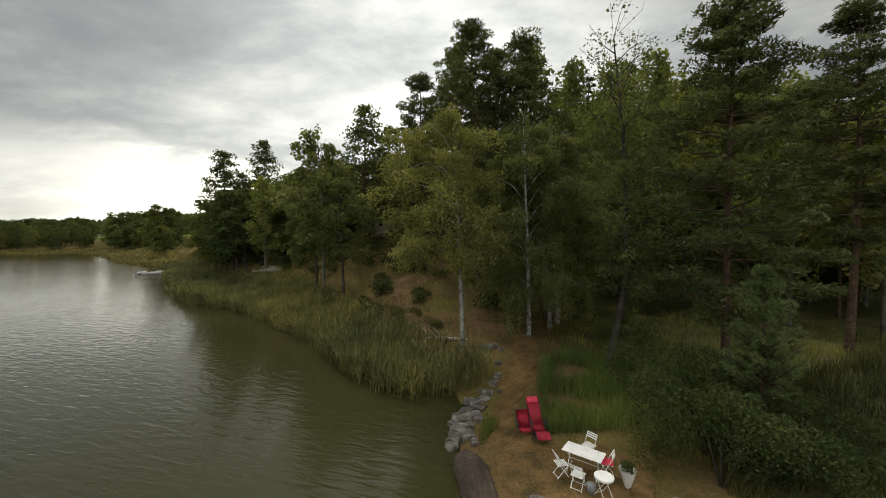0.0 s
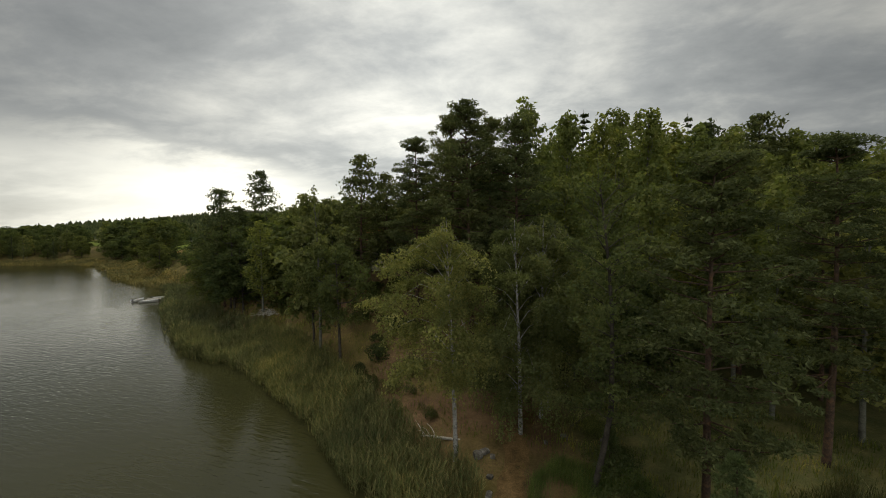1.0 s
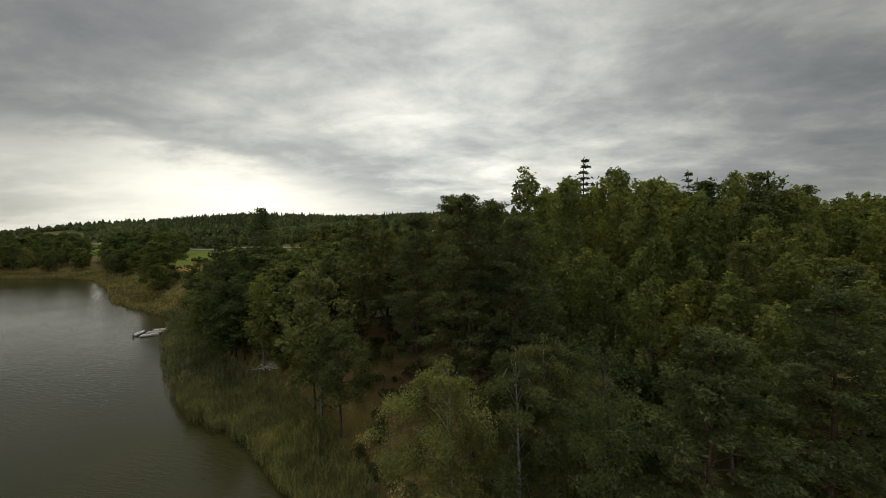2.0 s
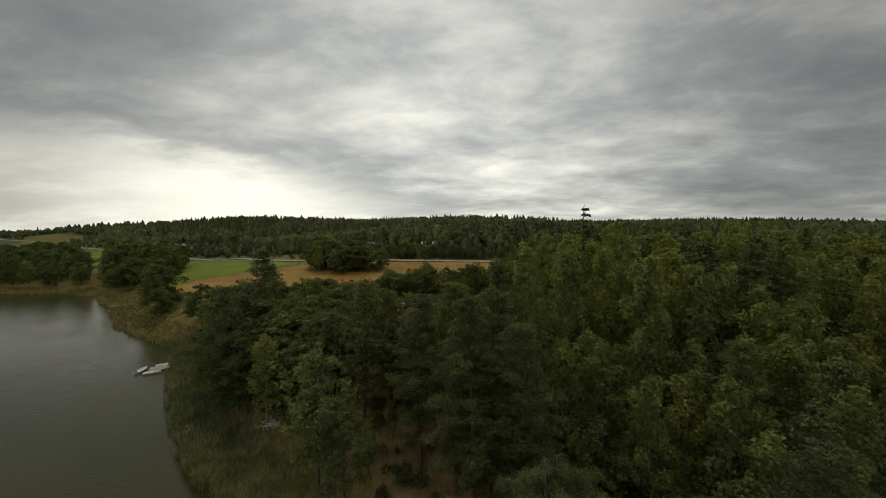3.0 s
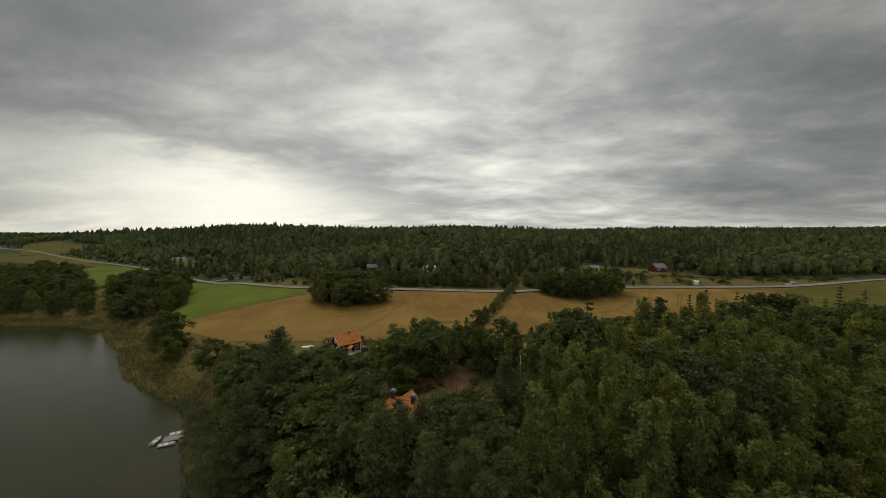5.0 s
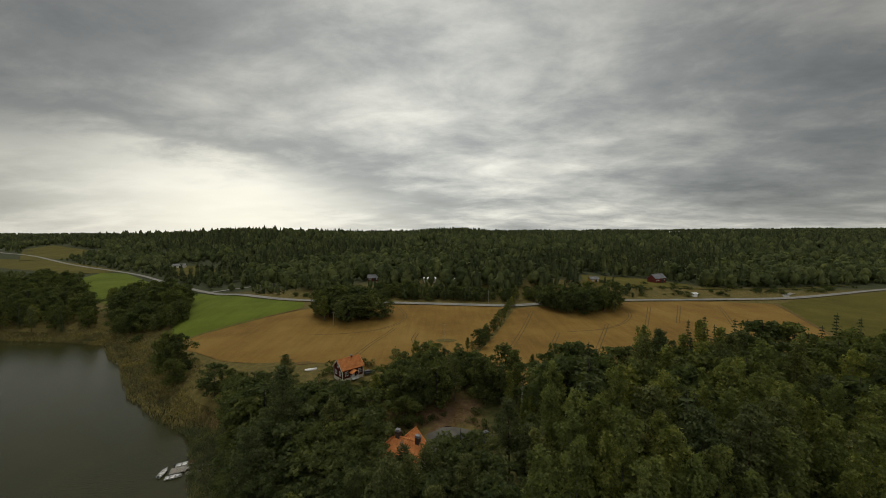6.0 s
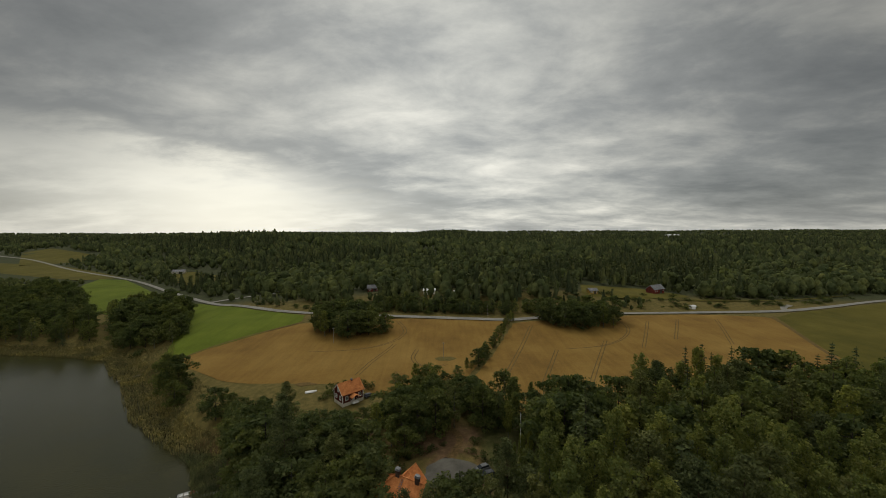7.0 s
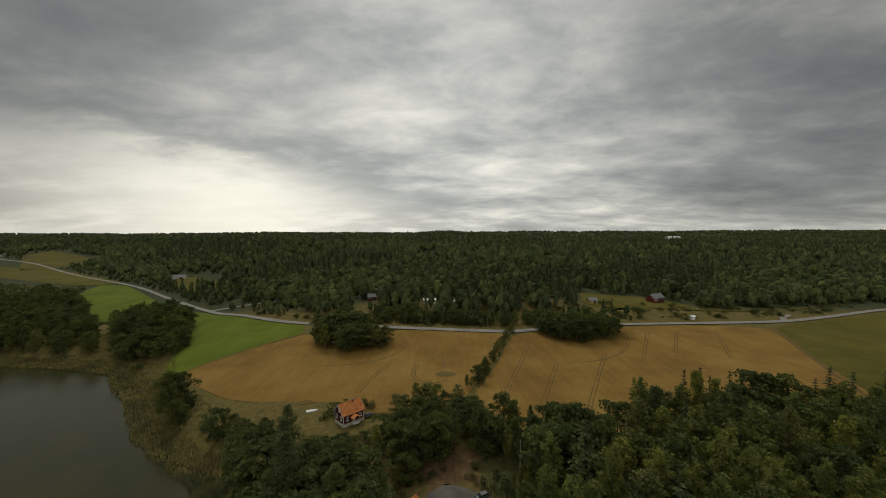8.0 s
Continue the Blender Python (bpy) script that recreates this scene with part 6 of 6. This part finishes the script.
pole(20.8, 103.0, 11.0, "tall white flagpole beside the yard", r=0.11)
pole(-63, 205, 9.0, "grey wooden utility pole in the wheat", "utility_pole", "pole", True, 0.12)
pole(-1, 180.5, 8.5, "grey wooden utility pole in the wheat", "utility_pole", "pole", True, 0.12)
pole(-150, 296, 8.5, "grey wooden utility pole beside the road", "utility_pole", "pole", True, 0.12)
pole(30, 246, 8.5, "grey wooden utility pole beside the road", "utility_pole", "pole", True, 0.12)


def car(x, y, turn, paint, label):
    c = thing("car", Matrix.Translation((x, y, ground_z(x, y) + 0.10)) @ Euler((0, 0, radians(turn))).to_matrix().to_4x4(), label, "car")
    bm = bmesh.new()
    prof = [(-2.15, 0.35), (2.1, 0.35), (2.2, 0.75), (1.3, 0.95), (-2.1, 1.0), (-2.25, 0.7)]
    slab(bm, [(a, -0.85, b) for a, b in prof], (0, 1, 0), 1.7)
    bmesh.ops.bevel(bm, geom=list(bm.edges), offset=0.08, segments=2, affect="EDGES")
    part("body", bm, paint, c, "", True)
    bm = bmesh.new()
    slab(bm, [(-2.0, -0.72, 0.95), (1.2, -0.72, 0.93), (0.5, -0.62, 1.42), (-1.6, -0.62, 1.45)], (0, 1, 0), 1.4)
    part("cabin", bm, M_GLASS, c, "dark car glass")
    bm = bmesh.new()
    box(bm, -0.55, 0, 1.45, 1.9, 1.25, 0.06, None, 0.02)
    part("roof_panel", bm, paint, c)
    for sx in (-1.35, 1.35):
        for sy in (-0.82, 0.82):
            bm = bmesh.new()
            rod(bm, (sx, sy - 0.1, 0.32), (sx, sy + 0.1, 0.32), 0.32, n=14)
            wh = part("wheel", bm, M_RUBBER, c, "black tyre")
            bm = bmesh.new()
            rod(bm, (sx, sy - 0.11, 0.32), (sx, sy + 0.11, 0.32), 0.18, n=10)
            part("rim", bm, M_CARSILVER, wh)
    for sy in (-0.6, 0.6):
        bm = bmesh.new()
        box(bm, 2.16, sy, 0.72, 0.06, 0.32, 0.14, None, 0.02)
        part("headlight", bm, M_GLASS, c)


car(8.3, 93.5, 205, M_CARSILVER, "silver car parked at the edge of the gravel yard")
car(9.3, 91.0, 200, M_CARDARK, "dark car parked at the edge of the gravel yard")
car(-30.5, 138.5, 30, M_CARDARK, "dark car parked beside the red cottage")


def boat(x, y, z, turn, ln, wd, hull, inner, label, motor=False, upside=False, cover=None):
    b = thing("boat", Matrix.Translation((x, y, z)) @ Euler((math.pi if upside else 0, 0, radians(turn))).to_matrix().to_4x4(), label, "boat")

    def shell(grow, low):
        bm = bmesh.new()
        rings = []
        for i in range(9):
            k = i / 8
            wv = wd / 2 * (1 - max(0, (k - 0.35) / 0.65) ** 2.2) * (0.85 + 0.15 * min(1, k * 4)) * grow + 0.02
            sheer = 0.42 + 0.22 * k ** 2
            px = -ln / 2 * grow + ln * k * grow
            rings.append([bm.verts.new((px, s * wv * f, zz)) for s, f, zz in ((-1, 1, sheer), (-1, 0.86, 0.12 + low), (0, 0, -0.12 + low), (1, 0.86, 0.12 + low), (1, 1, sheer))])
        for a, c in zip(rings, rings[1:]):
            for k in range(4):
                bm.faces.new((a[k], a[k + 1], c[k + 1], c[k]))
        bm.faces.new(rings[0])
        bm.faces.new(rings[-1][::-1])
        return bm
    part("hull", shell(1.0, 0.0), hull, b, "", True)
    part("inner_hull", shell(0.93, 0.08), inner, b, "", True)
    for k in (-0.22, 0.1):
        bm = bmesh.new()
        box(bm, ln * k, 0, 0.36, 0.28, wd * 0.8, 0.04, None, 0.01)
        part("thwart", bm, M_WOOD, b)
    bm = bmesh.new()
    for s in (-1, 1):
        rod(bm, (-ln / 2, s * wd * 0.43, 0.44), (ln * 0.1, s * wd * 0.5, 0.46), 0.03, n=5)
        rod(bm, (ln * 0.1, s * wd * 0.5, 0.46), (ln * 0.38, s * wd * 0.27, 0.58), 0.03, n=5)
    part("gunwale", bm, M_GREY, b)
    if cover:
        bm = bmesh.new()
        slab(bm, [(ln * 0.12, -wd * 0.46, 0.47), (ln * 0.12, wd * 0.46, 0.47), (ln * 0.36, wd * 0.28, 0.60), (ln * 0.47, 0, 0.66), (ln * 0.36, -wd * 0.28, 0.60)], (0, 0, 1), 0.05)
        part("bow_cover", bm, cover, b, "red bow cover")
    if motor:
        bm = bmesh.new()
        box(bm, -ln / 2 - 0.18, 0, 0.62, 0.3, 0.26, 0.4, None, 0.06)
        rod(bm, (-ln / 2 - 0.2, 0, -0.4), (-ln / 2 - 0.2, 0, 0.45), 0.06)
        part("outboard_motor", bm, M_DARKMETAL, b, "black outboard motor")


# ---- the jetty with its boats ----
def jetty(pts, wd, label):
    (x0, y0), (x1, y1) = pts
    ln, a = math.hypot(x1 - x0, y1 - y0), math.atan2(y1 - y0, x1 - x0)
    j = thing("jetty", Matrix.Translation((x0, y0, 0.42)) @ Euler((0, 0, a)).to_matrix().to_4x4(), label, "jetty")
    n = int(ln / 0.17)
    for i in range(n):
        bm = bmesh.new()
        box(bm, (i + 0.5) * ln / n, rng.normal() * 0.015, 0, ln / n - 0.025, wd + rng.normal() * 0.02, 0.035)
        part("plank", bm, M_WOOD, j)
    for s in (-1, 1):
        bm = bmesh.new()
        box(bm, ln / 2, s * (wd / 2 - 0.12), -0.09, ln, 0.08, 0.14)
        part("beam", bm, M_WOOD, j)
    for k in range(4):
        for s in (-1, 1):
            bm = bmesh.new()
            rod(bm, (ln * (0.06 + 0.29 * k), s * wd * 0.46, -1.6), (ln * (0.06 + 0.29 * k), s * wd * 0.46, 0.25), 0.07, n=7)
            part("post", bm, M_WOOD, j)


jetty(((-66.5, 101.0), (-74.0, 98.2)), 1.2, "narrow weathered plank jetty on posts")
jetty(((-165.0, 181.0), (-159.0, 192.0)), 0.9, "narrow plank footbridge through the reeds")
jetty(((-74.0, 98.2), (-77.6, 96.6)), 2.8, "weathered plank jetty platform with moored boats")
boat(-75.6, 100.3, 0.02, 24, 5.0, 1.7, M_WHITE, M_WHITE, "white motorboat with red bow cover moored at jetty", True, False, M_RED)
boat(-79.3, 96.4, 0.02, 96, 4.0, 1.6, M_WHITE, M_WHITE, "white open motorboat moored at jetty end", True)
boat(-75.2, 94.6, 0.02, 22, 4.0, 1.6, M_WHITE, M_WHITE, "small white rowing boat beside jetty")
boat(-71.0, 96.4, 0.02, 12, 3.8, 1.2, M_DEADWOOD, M_WOOD, "pale wooden rowing boat beside jetty")
boat(-55.0, 144.0, ground_z(-55, 144) + 0.55, 20, 4.6, 1.7, M_WHITE, M_GREY, "white boat lying keel-up on the grass", False, True)


# ---- stones along the shore ----
def stone(x, y, z, r, label, mat=M_STONE, flat=0.6, name="stone", cut=3):
    s = thing_mesh = bmesh.new()
    bmesh.ops.create_icosphere(s, subdivisions=cut, radius=1.0)
    ox = rng.uniform(0, 50)
    sq = (r * rng.uniform(0.8, 1.25), r * rng.uniform(0.8, 1.25), r * flat * rng.uniform(0.8, 1.2))
    for v in s.verts:
        p = v.co.normalized()
        k = 1 + 0.38 * noise.noise(p * 1.2 + Vector((ox, 0, 0))) + 0.12 * noise.noise(p * 3.1 + Vector((0, ox, 0)))
        # worn flat faces
        q = p * k
        lim = 0.66 if cut == 3 else 0.96
        q = Vector([max(-lim, min(lim, c)) for c in q])
        v.co = Vector((q.x * sq[0], q.y * sq[1], q.z * sq[2]))
    ob = part(name, thing_mesh, mat, None, label, cut == 4)
    ob.matrix_basis = Matrix.Translation((x, y, z)) @ Euler((0, 0, rng.uniform(0, 6.28))).to_matrix().to_4x4()
    return tagged(ob, label, "stone", "shore stones" if name == "stone" else "")


SHORE_STONES = [(0.35, 16.4, 0.45), (0.9, 16.6, 0.42), (0.55, 17.2, 0.5), (1.1, 17.4, 0.4), (0.7, 18.0, 0.6), (1.35, 18.3, 0.45), (1.0, 18.9, 0.55), (1.7, 19.0, 0.35), (1.5, 19.6, 0.5),
                (2.0, 19.9, 0.4), (2.3, 20.3, 0.35), (2.0, 20.7, 0.3), (2.7, 20.9, 0.35), (3.0, 21.4, 0.3), (1.2, 15.9, 0.3), (0.2, 15.9, 0.35), (1.6, 17.9, 0.28), (2.0, 19.2, 0.22),
                (0.3, 17.8, 0.3), (0.5, 18.7, 0.3), (1.2, 20.2, 0.4), (2.9, 20.1, 0.22), (3.2, 22.6, 0.28), (2.6, 24.3, 0.5), (3.1, 24.6, 0.4), (3.6, 24.2, 0.25)]
for sx, sy, sr in SHORE_STONES:
    stone(sx, sy, max(0.02, ground_z(sx, sy)) + sr * 0.18, sr, "pale grey angular stone at the water's edge")
rock = stone(1.15, 13.4, 0.10, 1.0, "broad smooth brown rock sloping into the water", M_SLAB, 0.32, "shore_rock", 4)
rock.matrix_basis = Matrix.Translation((1.05, 13.3, 0.12)) @ Euler((0, radians(-6), radians(8))).to_matrix().to_4x4() @ Matrix.Diagonal((0.72, 2.2, 1.5, 1))
stone(3.0, 11.9, ground_z(3, 11.9) + 0.03, 0.4, "flat grey stone set in the worn ground", M_STONE, 0.3)
for sx, sy, sr in ((-29, 62, 0.5), (-27.5, 62.6, 0.35), (-31, 64, 0.6), (-30, 61, 0.3), (9.2, 26.5, 0.3), (12, 26, 0.35), (5.5, 31.5, 0.3), (7.6, 25.6, 0.22)):
    stone(sx, sy, ground_z(sx, sy) + 0.1, sr, "grey fieldstone lying on the slope")


# ---- garden furniture by the water ----
def folding_chair(x, y, turn, label, cushion=False):
    c = thing("folding_chair", Matrix.Translation((x, y, ground_z(x, y) + 0.035)) @ Euler((0, 0, radians(turn))).to_matrix().to_4x4(), label, "chair", "folding chairs round the table")
    for i in range(6):
        bm = bmesh.new()
        box(bm, -0.17 + i * 0.068, 0, 0.45, 0.05, 0.40, 0.018, None, 0.004)
        part("seat_slat", bm, M_WHITE, c)
    for s in (-0.2, 0.2):
        bm = bmesh.new()
        rod(bm, (0.20, s, 0.0), (-0.24, s, 0.86), 0.013, n=6)
        part("back_leg", bm, M_WHITE, c)
        bm = bmesh.new()
        rod(bm, (-0.22, s * 0.88, 0.0), (0.19, s * 0.88, 0.45), 0.013, n=6)
        part("front_leg", bm, M_WHITE, c)
    for k in range(3):
        bm = bmesh.new()
        box(bm, -0.165 - k * 0.033, 0, 0.70 + k * 0.065, 0.014, 0.40, 0.045, Euler((0, radians(-27), 0)).to_matrix().to_4x4(), 0.004)
        part("back_slat", bm, M_WHITE, c)
    bm = bmesh.new()
    rod(bm, (0.18, -0.2, 0.04), (0.18, 0.2, 0.04), 0.011)
    rod(bm, (-0.20, -0.18, 0.03), (-0.20, 0.18, 0.03), 0.011)
    part("stretcher", bm, M_WHITE, c)
    if cushion:
        bm = bmesh.new()
        box(bm, 0.0, 0, 0.49, 0.40, 0.42, 0.06, None, 0.025)
        part("cushion", bm, M_RED, c, "red seat cushion", True)
    return c


def folding_table():
    x, y, z = 4.85, 12.95, ground_z(4.85, 12.95) + 0.035
    c = thing("garden_table", Matrix.Translation((x, y, z)) @ Euler((0, 0, radians(-38))).to_matrix().to_4x4(), "white rectangular folding garden table on worn ground", "table")
    for i in range(9):
        bm = bmesh.new()
        box(bm, 0, -0.35 + 0.7 * (i + 0.5) / 9, 0.73, 1.35, 0.7 / 9 - 0.006, 0.022, None, 0.004)
        part("table_slat", bm, M_WHITE, c)
    for s in (-0.5, 0.5):
        for a in (-1, 1):
            bm = bmesh.new()
            rod(bm, (s - 0.02 * a, a * 0.33, 0.0), (s + 0.02 * a, -a * 0.28, 0.72), 0.016, n=6)
            part("leg", bm, M_WHITE, c)
        bm = bmesh.new()
        rod(bm, (s, -0.3, 0.06), (s, 0.3, 0.06), 0.012)
        part("stretcher", bm, M_WHITE, c)
    bm = bmesh.new()
    rod(bm, (-0.5, 0, 0.36), (0.5, 0, 0.36), 0.012)
    part("stretcher", bm, M_WHITE, c)


def round_table():
    x, y, z = 5.05, 11.72, ground_z(5.05, 11.72) + 0.035
    c = thing("bistro_table", Matrix.Translation((x, y, z)) @ Euler((0, 0, radians(20))).to_matrix().to_4x4(), "small round white metal bistro table", "table")
    bm = bmesh.new()
    bmesh.ops.create_cone(bm, cap_ends=True, segments=32, radius1=0.30, radius2=0.30, depth=0.022, matrix=Matrix.Translation((0, 0, 0.71)))
    part("tabletop", bm, M_WHITE, c)
    bm = bmesh.new()
    bmesh.ops.create_cone(bm, cap_ends=False, segments=32, radius1=0.305, radius2=0.305, depth=0.045, matrix=Matrix.Translation((0, 0, 0.695)))
    part("rim", bm, M_WHITE, c)
    for s in (-0.17, 0.17):
        for a in (-1, 1):
            bm = bmesh.new()
            rod(bm, (s, a * 0.25, 0.0), (s * 0.9, -a * 0.22, 0.70), 0.011, n=6)
            part("leg", bm, M_WHITE, c)
    bm = bmesh.new()
    for a in (-0.22, 0.22):
        rod(bm, (-0.17, a, 0.06), (0.17, a, 0.06), 0.010)
    part("stretcher", bm, M_WHITE, c)


def lounger(x, y, turn, label, folded=False):
    c = thing("sun_lounger", Matrix.Translation((x, y, ground_z(x, y) + 0.03)) @ Euler((0, 0, radians(turn))).to_matrix().to_4x4(), label, "sun lounger", "red sun loungers")
    # side profile from foot to head
    line = [(0.0, 0.28), (0.22, 0.42), (0.65, 0.30), (1.0, 0.24), (1.22, 0.32), (1.55, 0.62), (1.95, 0.98), (2.12, 1.12)]
    if folded:
        line = [(0.55, 0.22), (0.75, 0.24), (0.85, 0.30), (1.0, 0.62), (1.12, 0.95)]
    wd = 0.56
    pieces = ((0, 3, "leg_sling"), (2, 5, "seat_sling"), (4, 8, "back_sling")) if not folded else ((0, 3, "seat_sling"), (2, 5, "back_sling"))
    for a, b, nm in pieces:
        bm = bmesh.new()
        pts = line[a:b]
        rows = []
        for px, pz in pts:
            rows.append([bm.verts.new((px, s, pz - 0.03 * (1 - (2 * s / wd) ** 2))) for s in np.linspace(-wd / 2, wd / 2, 6)])
        for r, q in zip(rows, rows[1:]):
            for k in range(5):
                bm.faces.new((r[k], r[k + 1], q[k + 1], q[k]))
        ret = bmesh.ops.solidify(bm, geom=list(bm.faces), thickness=0.012)
        part(nm, bm, M_RED, c, "red canvas sling", True)
    if not folded:
        bm = bmesh.new()
        box(bm, 1.98, 0, 1.03, 0.30, 0.50, 0.08, Euler((0, radians(-41), 0)).to_matrix().to_4x4(), 0.03)
        part("head_pillow", bm, M_RED, c, "red head cushion", True)
    for s in (-1, 1):
        bm = bmesh.new()
        for (ax, az), (bx, bz) in zip(line, line[1:]):
            rod(bm, (ax, s * (wd / 2 + 0.012), az), (bx, s * (wd / 2 + 0.012), bz), 0.014, n=6)
        part("side_rail", bm, M_DARKMETAL, c)
        for q0, q1 in (((0.35, 0.0), (1.15, 0.5)), ((1.35, 0.0), (0.6, 0.52))):
            bm = bmesh.new()
            rod(bm, (q0[0], s * (wd / 2 + 0.04), q0[1]), (q1[0], s * (wd / 2 + 0.04), q1[1]), 0.014, n=6)
            part("leg", bm, M_DARKMETAL, c)
        bm = bmesh.new()
        box(bm, 0.88, s * (wd / 2 + 0.05), 0.53, 0.48, 0.05, 0.025, Euler((0, radians(-6), 0)).to_matrix().to_4x4(), 0.01)
        part("armrest", bm, M_DARKMETAL, c)


folding_table()
round_table()
folding_chair(4.05, 12.95, 10, "white slatted folding chair facing the table")
folding_chair(4.42, 12.3, 52, "white slatted folding chair drawn up to the table")
folding_chair(5.35, 13.75, 215, "white slatted folding chair behind the table")
folding_chair(5.55, 12.65, 160, "white slatted folding chair with red cushion", True)
lounger(3.95, 14.75, 91, "reclined red canvas sun lounger on dark frame")
lounger(3.50, 15.02, 99, "red canvas sun lounger turned half away", True)

# white sack of plants beside the round table, and a grey box by the bushes
bag = thing("planter_sack", Matrix.Translation((5.95, 12.0, ground_z(5.95, 12.0) + 0.03)), "white fabric sack holding a green plant", "planter")
bm = bmesh.new()
rows = []
for k, (rr, zz) in enumerate(((0.05, 0), (0.09, 0.05), (0.15, 0.25), (0.23, 0.5), (0.28, 0.62))):
    rows.append([bm.verts.new((rr * math.cos(i * 0.524) * (1 + 0.08 * math.sin(i * 2.3 + k)), rr * math.sin(i * 0.524) * (1 + 0.06 * math.cos(i * 1.7)), zz + 0.03 * math.sin(i * 1.9) * (k == 4))) for i in range(12)])
bm.faces.new(rows[0][::-1])
for r, q in zip(rows, rows[1:]):
    for i in range(12):
        bm.faces.new((r[i], r[(i + 1) % 12], q[(i + 1) % 12], q[i]))
part("sack", bm, M_WHITE, bag, "", True)
v, t = clump((0, 0, 0.72), (0.24, 0.24, 0.2), 110, 0.07, 0.5, 0.4, 0.1)
put("leaves", tri_mesh("leaves", v, t), M_SHRUB, bag, "green potted leaves")
crate = thing("grey_box", Matrix.Translation((6.75, 10.75, ground_z(6.75, 10.75) + 0.02)) @ Euler((0, 0, 0.3)).to_matrix().to_4x4(), "dark grey storage box on the ground", "box")
bm = bmesh.new()
box(bm, 0, 0, 0.17, 0.7, 0.5, 0.34, None, 0.01)
part("body", bm, M_BRICK, crate)
bm = bmesh.new()
box(bm, 0, 0, 0.36, 0.76, 0.56, 0.04, None, 0.01)
part("lid", bm, M_DARKROOF, crate)
pail = thing("bucket", Matrix.Translation((4.75, 12.0, ground_z(4.75, 12.0) + 0.035)), "grey plastic bucket under the tables", "bucket")
bm = bmesh.new()
bmesh.ops.create_cone(bm, cap_ends=True, segments=16, radius1=0.12, radius2=0.16, depth=0.28, matrix=Matrix.Translation((0, 0, 0.14)))
part("body", bm, M_GREY, pail, "", True)

# bleached driftwood in front of the birch
dw = thing("driftwood", Matrix.Translation((-0.1, 26.2, ground_z(-0.1, 26.2))), "bleached fallen branch lying at the reeds' edge", "branch")
v, t = join([limb([(-1.3, 0.6, 0.15), (-0.4, 0.2, 0.25), (0.5, 0.0, 0.22), (1.6, -0.2, 0.2)], [0.05, 0.09, 0.11, 0.08], 6)] +
            [limb([(bx, 0.3, 0.2), (bx - 0.3, 0.5 + 0.2 * k, 0.5), (bx - 0.7, 0.6 + 0.3 * k, 0.55 + 0.1 * k)], [0.05, 0.03, 0.012], 4) for k, bx in enumerate((-0.9, -0.6, -0.2, -1.1))])
put("branch", tri_mesh("branch", v, t), M_DEADWOOD, dw)
# heap of grey brushwood on the far bank
heap = thing("brushwood_heap", Matrix.Translation((-28.5, 61.5, ground_z(-28.5, 61.5))), "heap of grey dead brushwood on the bank", "brushwood")
v, t = join([limb([(rng.normal() * 1.3, rng.normal() * 0.8, 0.1), (rng.normal() * 1.3, rng.normal() * 0.8, rng.uniform(0.3, 1.1))], [0.035, 0.015], 4) for _ in range(60)])
put("twigs", tri_mesh("twigs", v, t), M_DEADWOOD, heap)
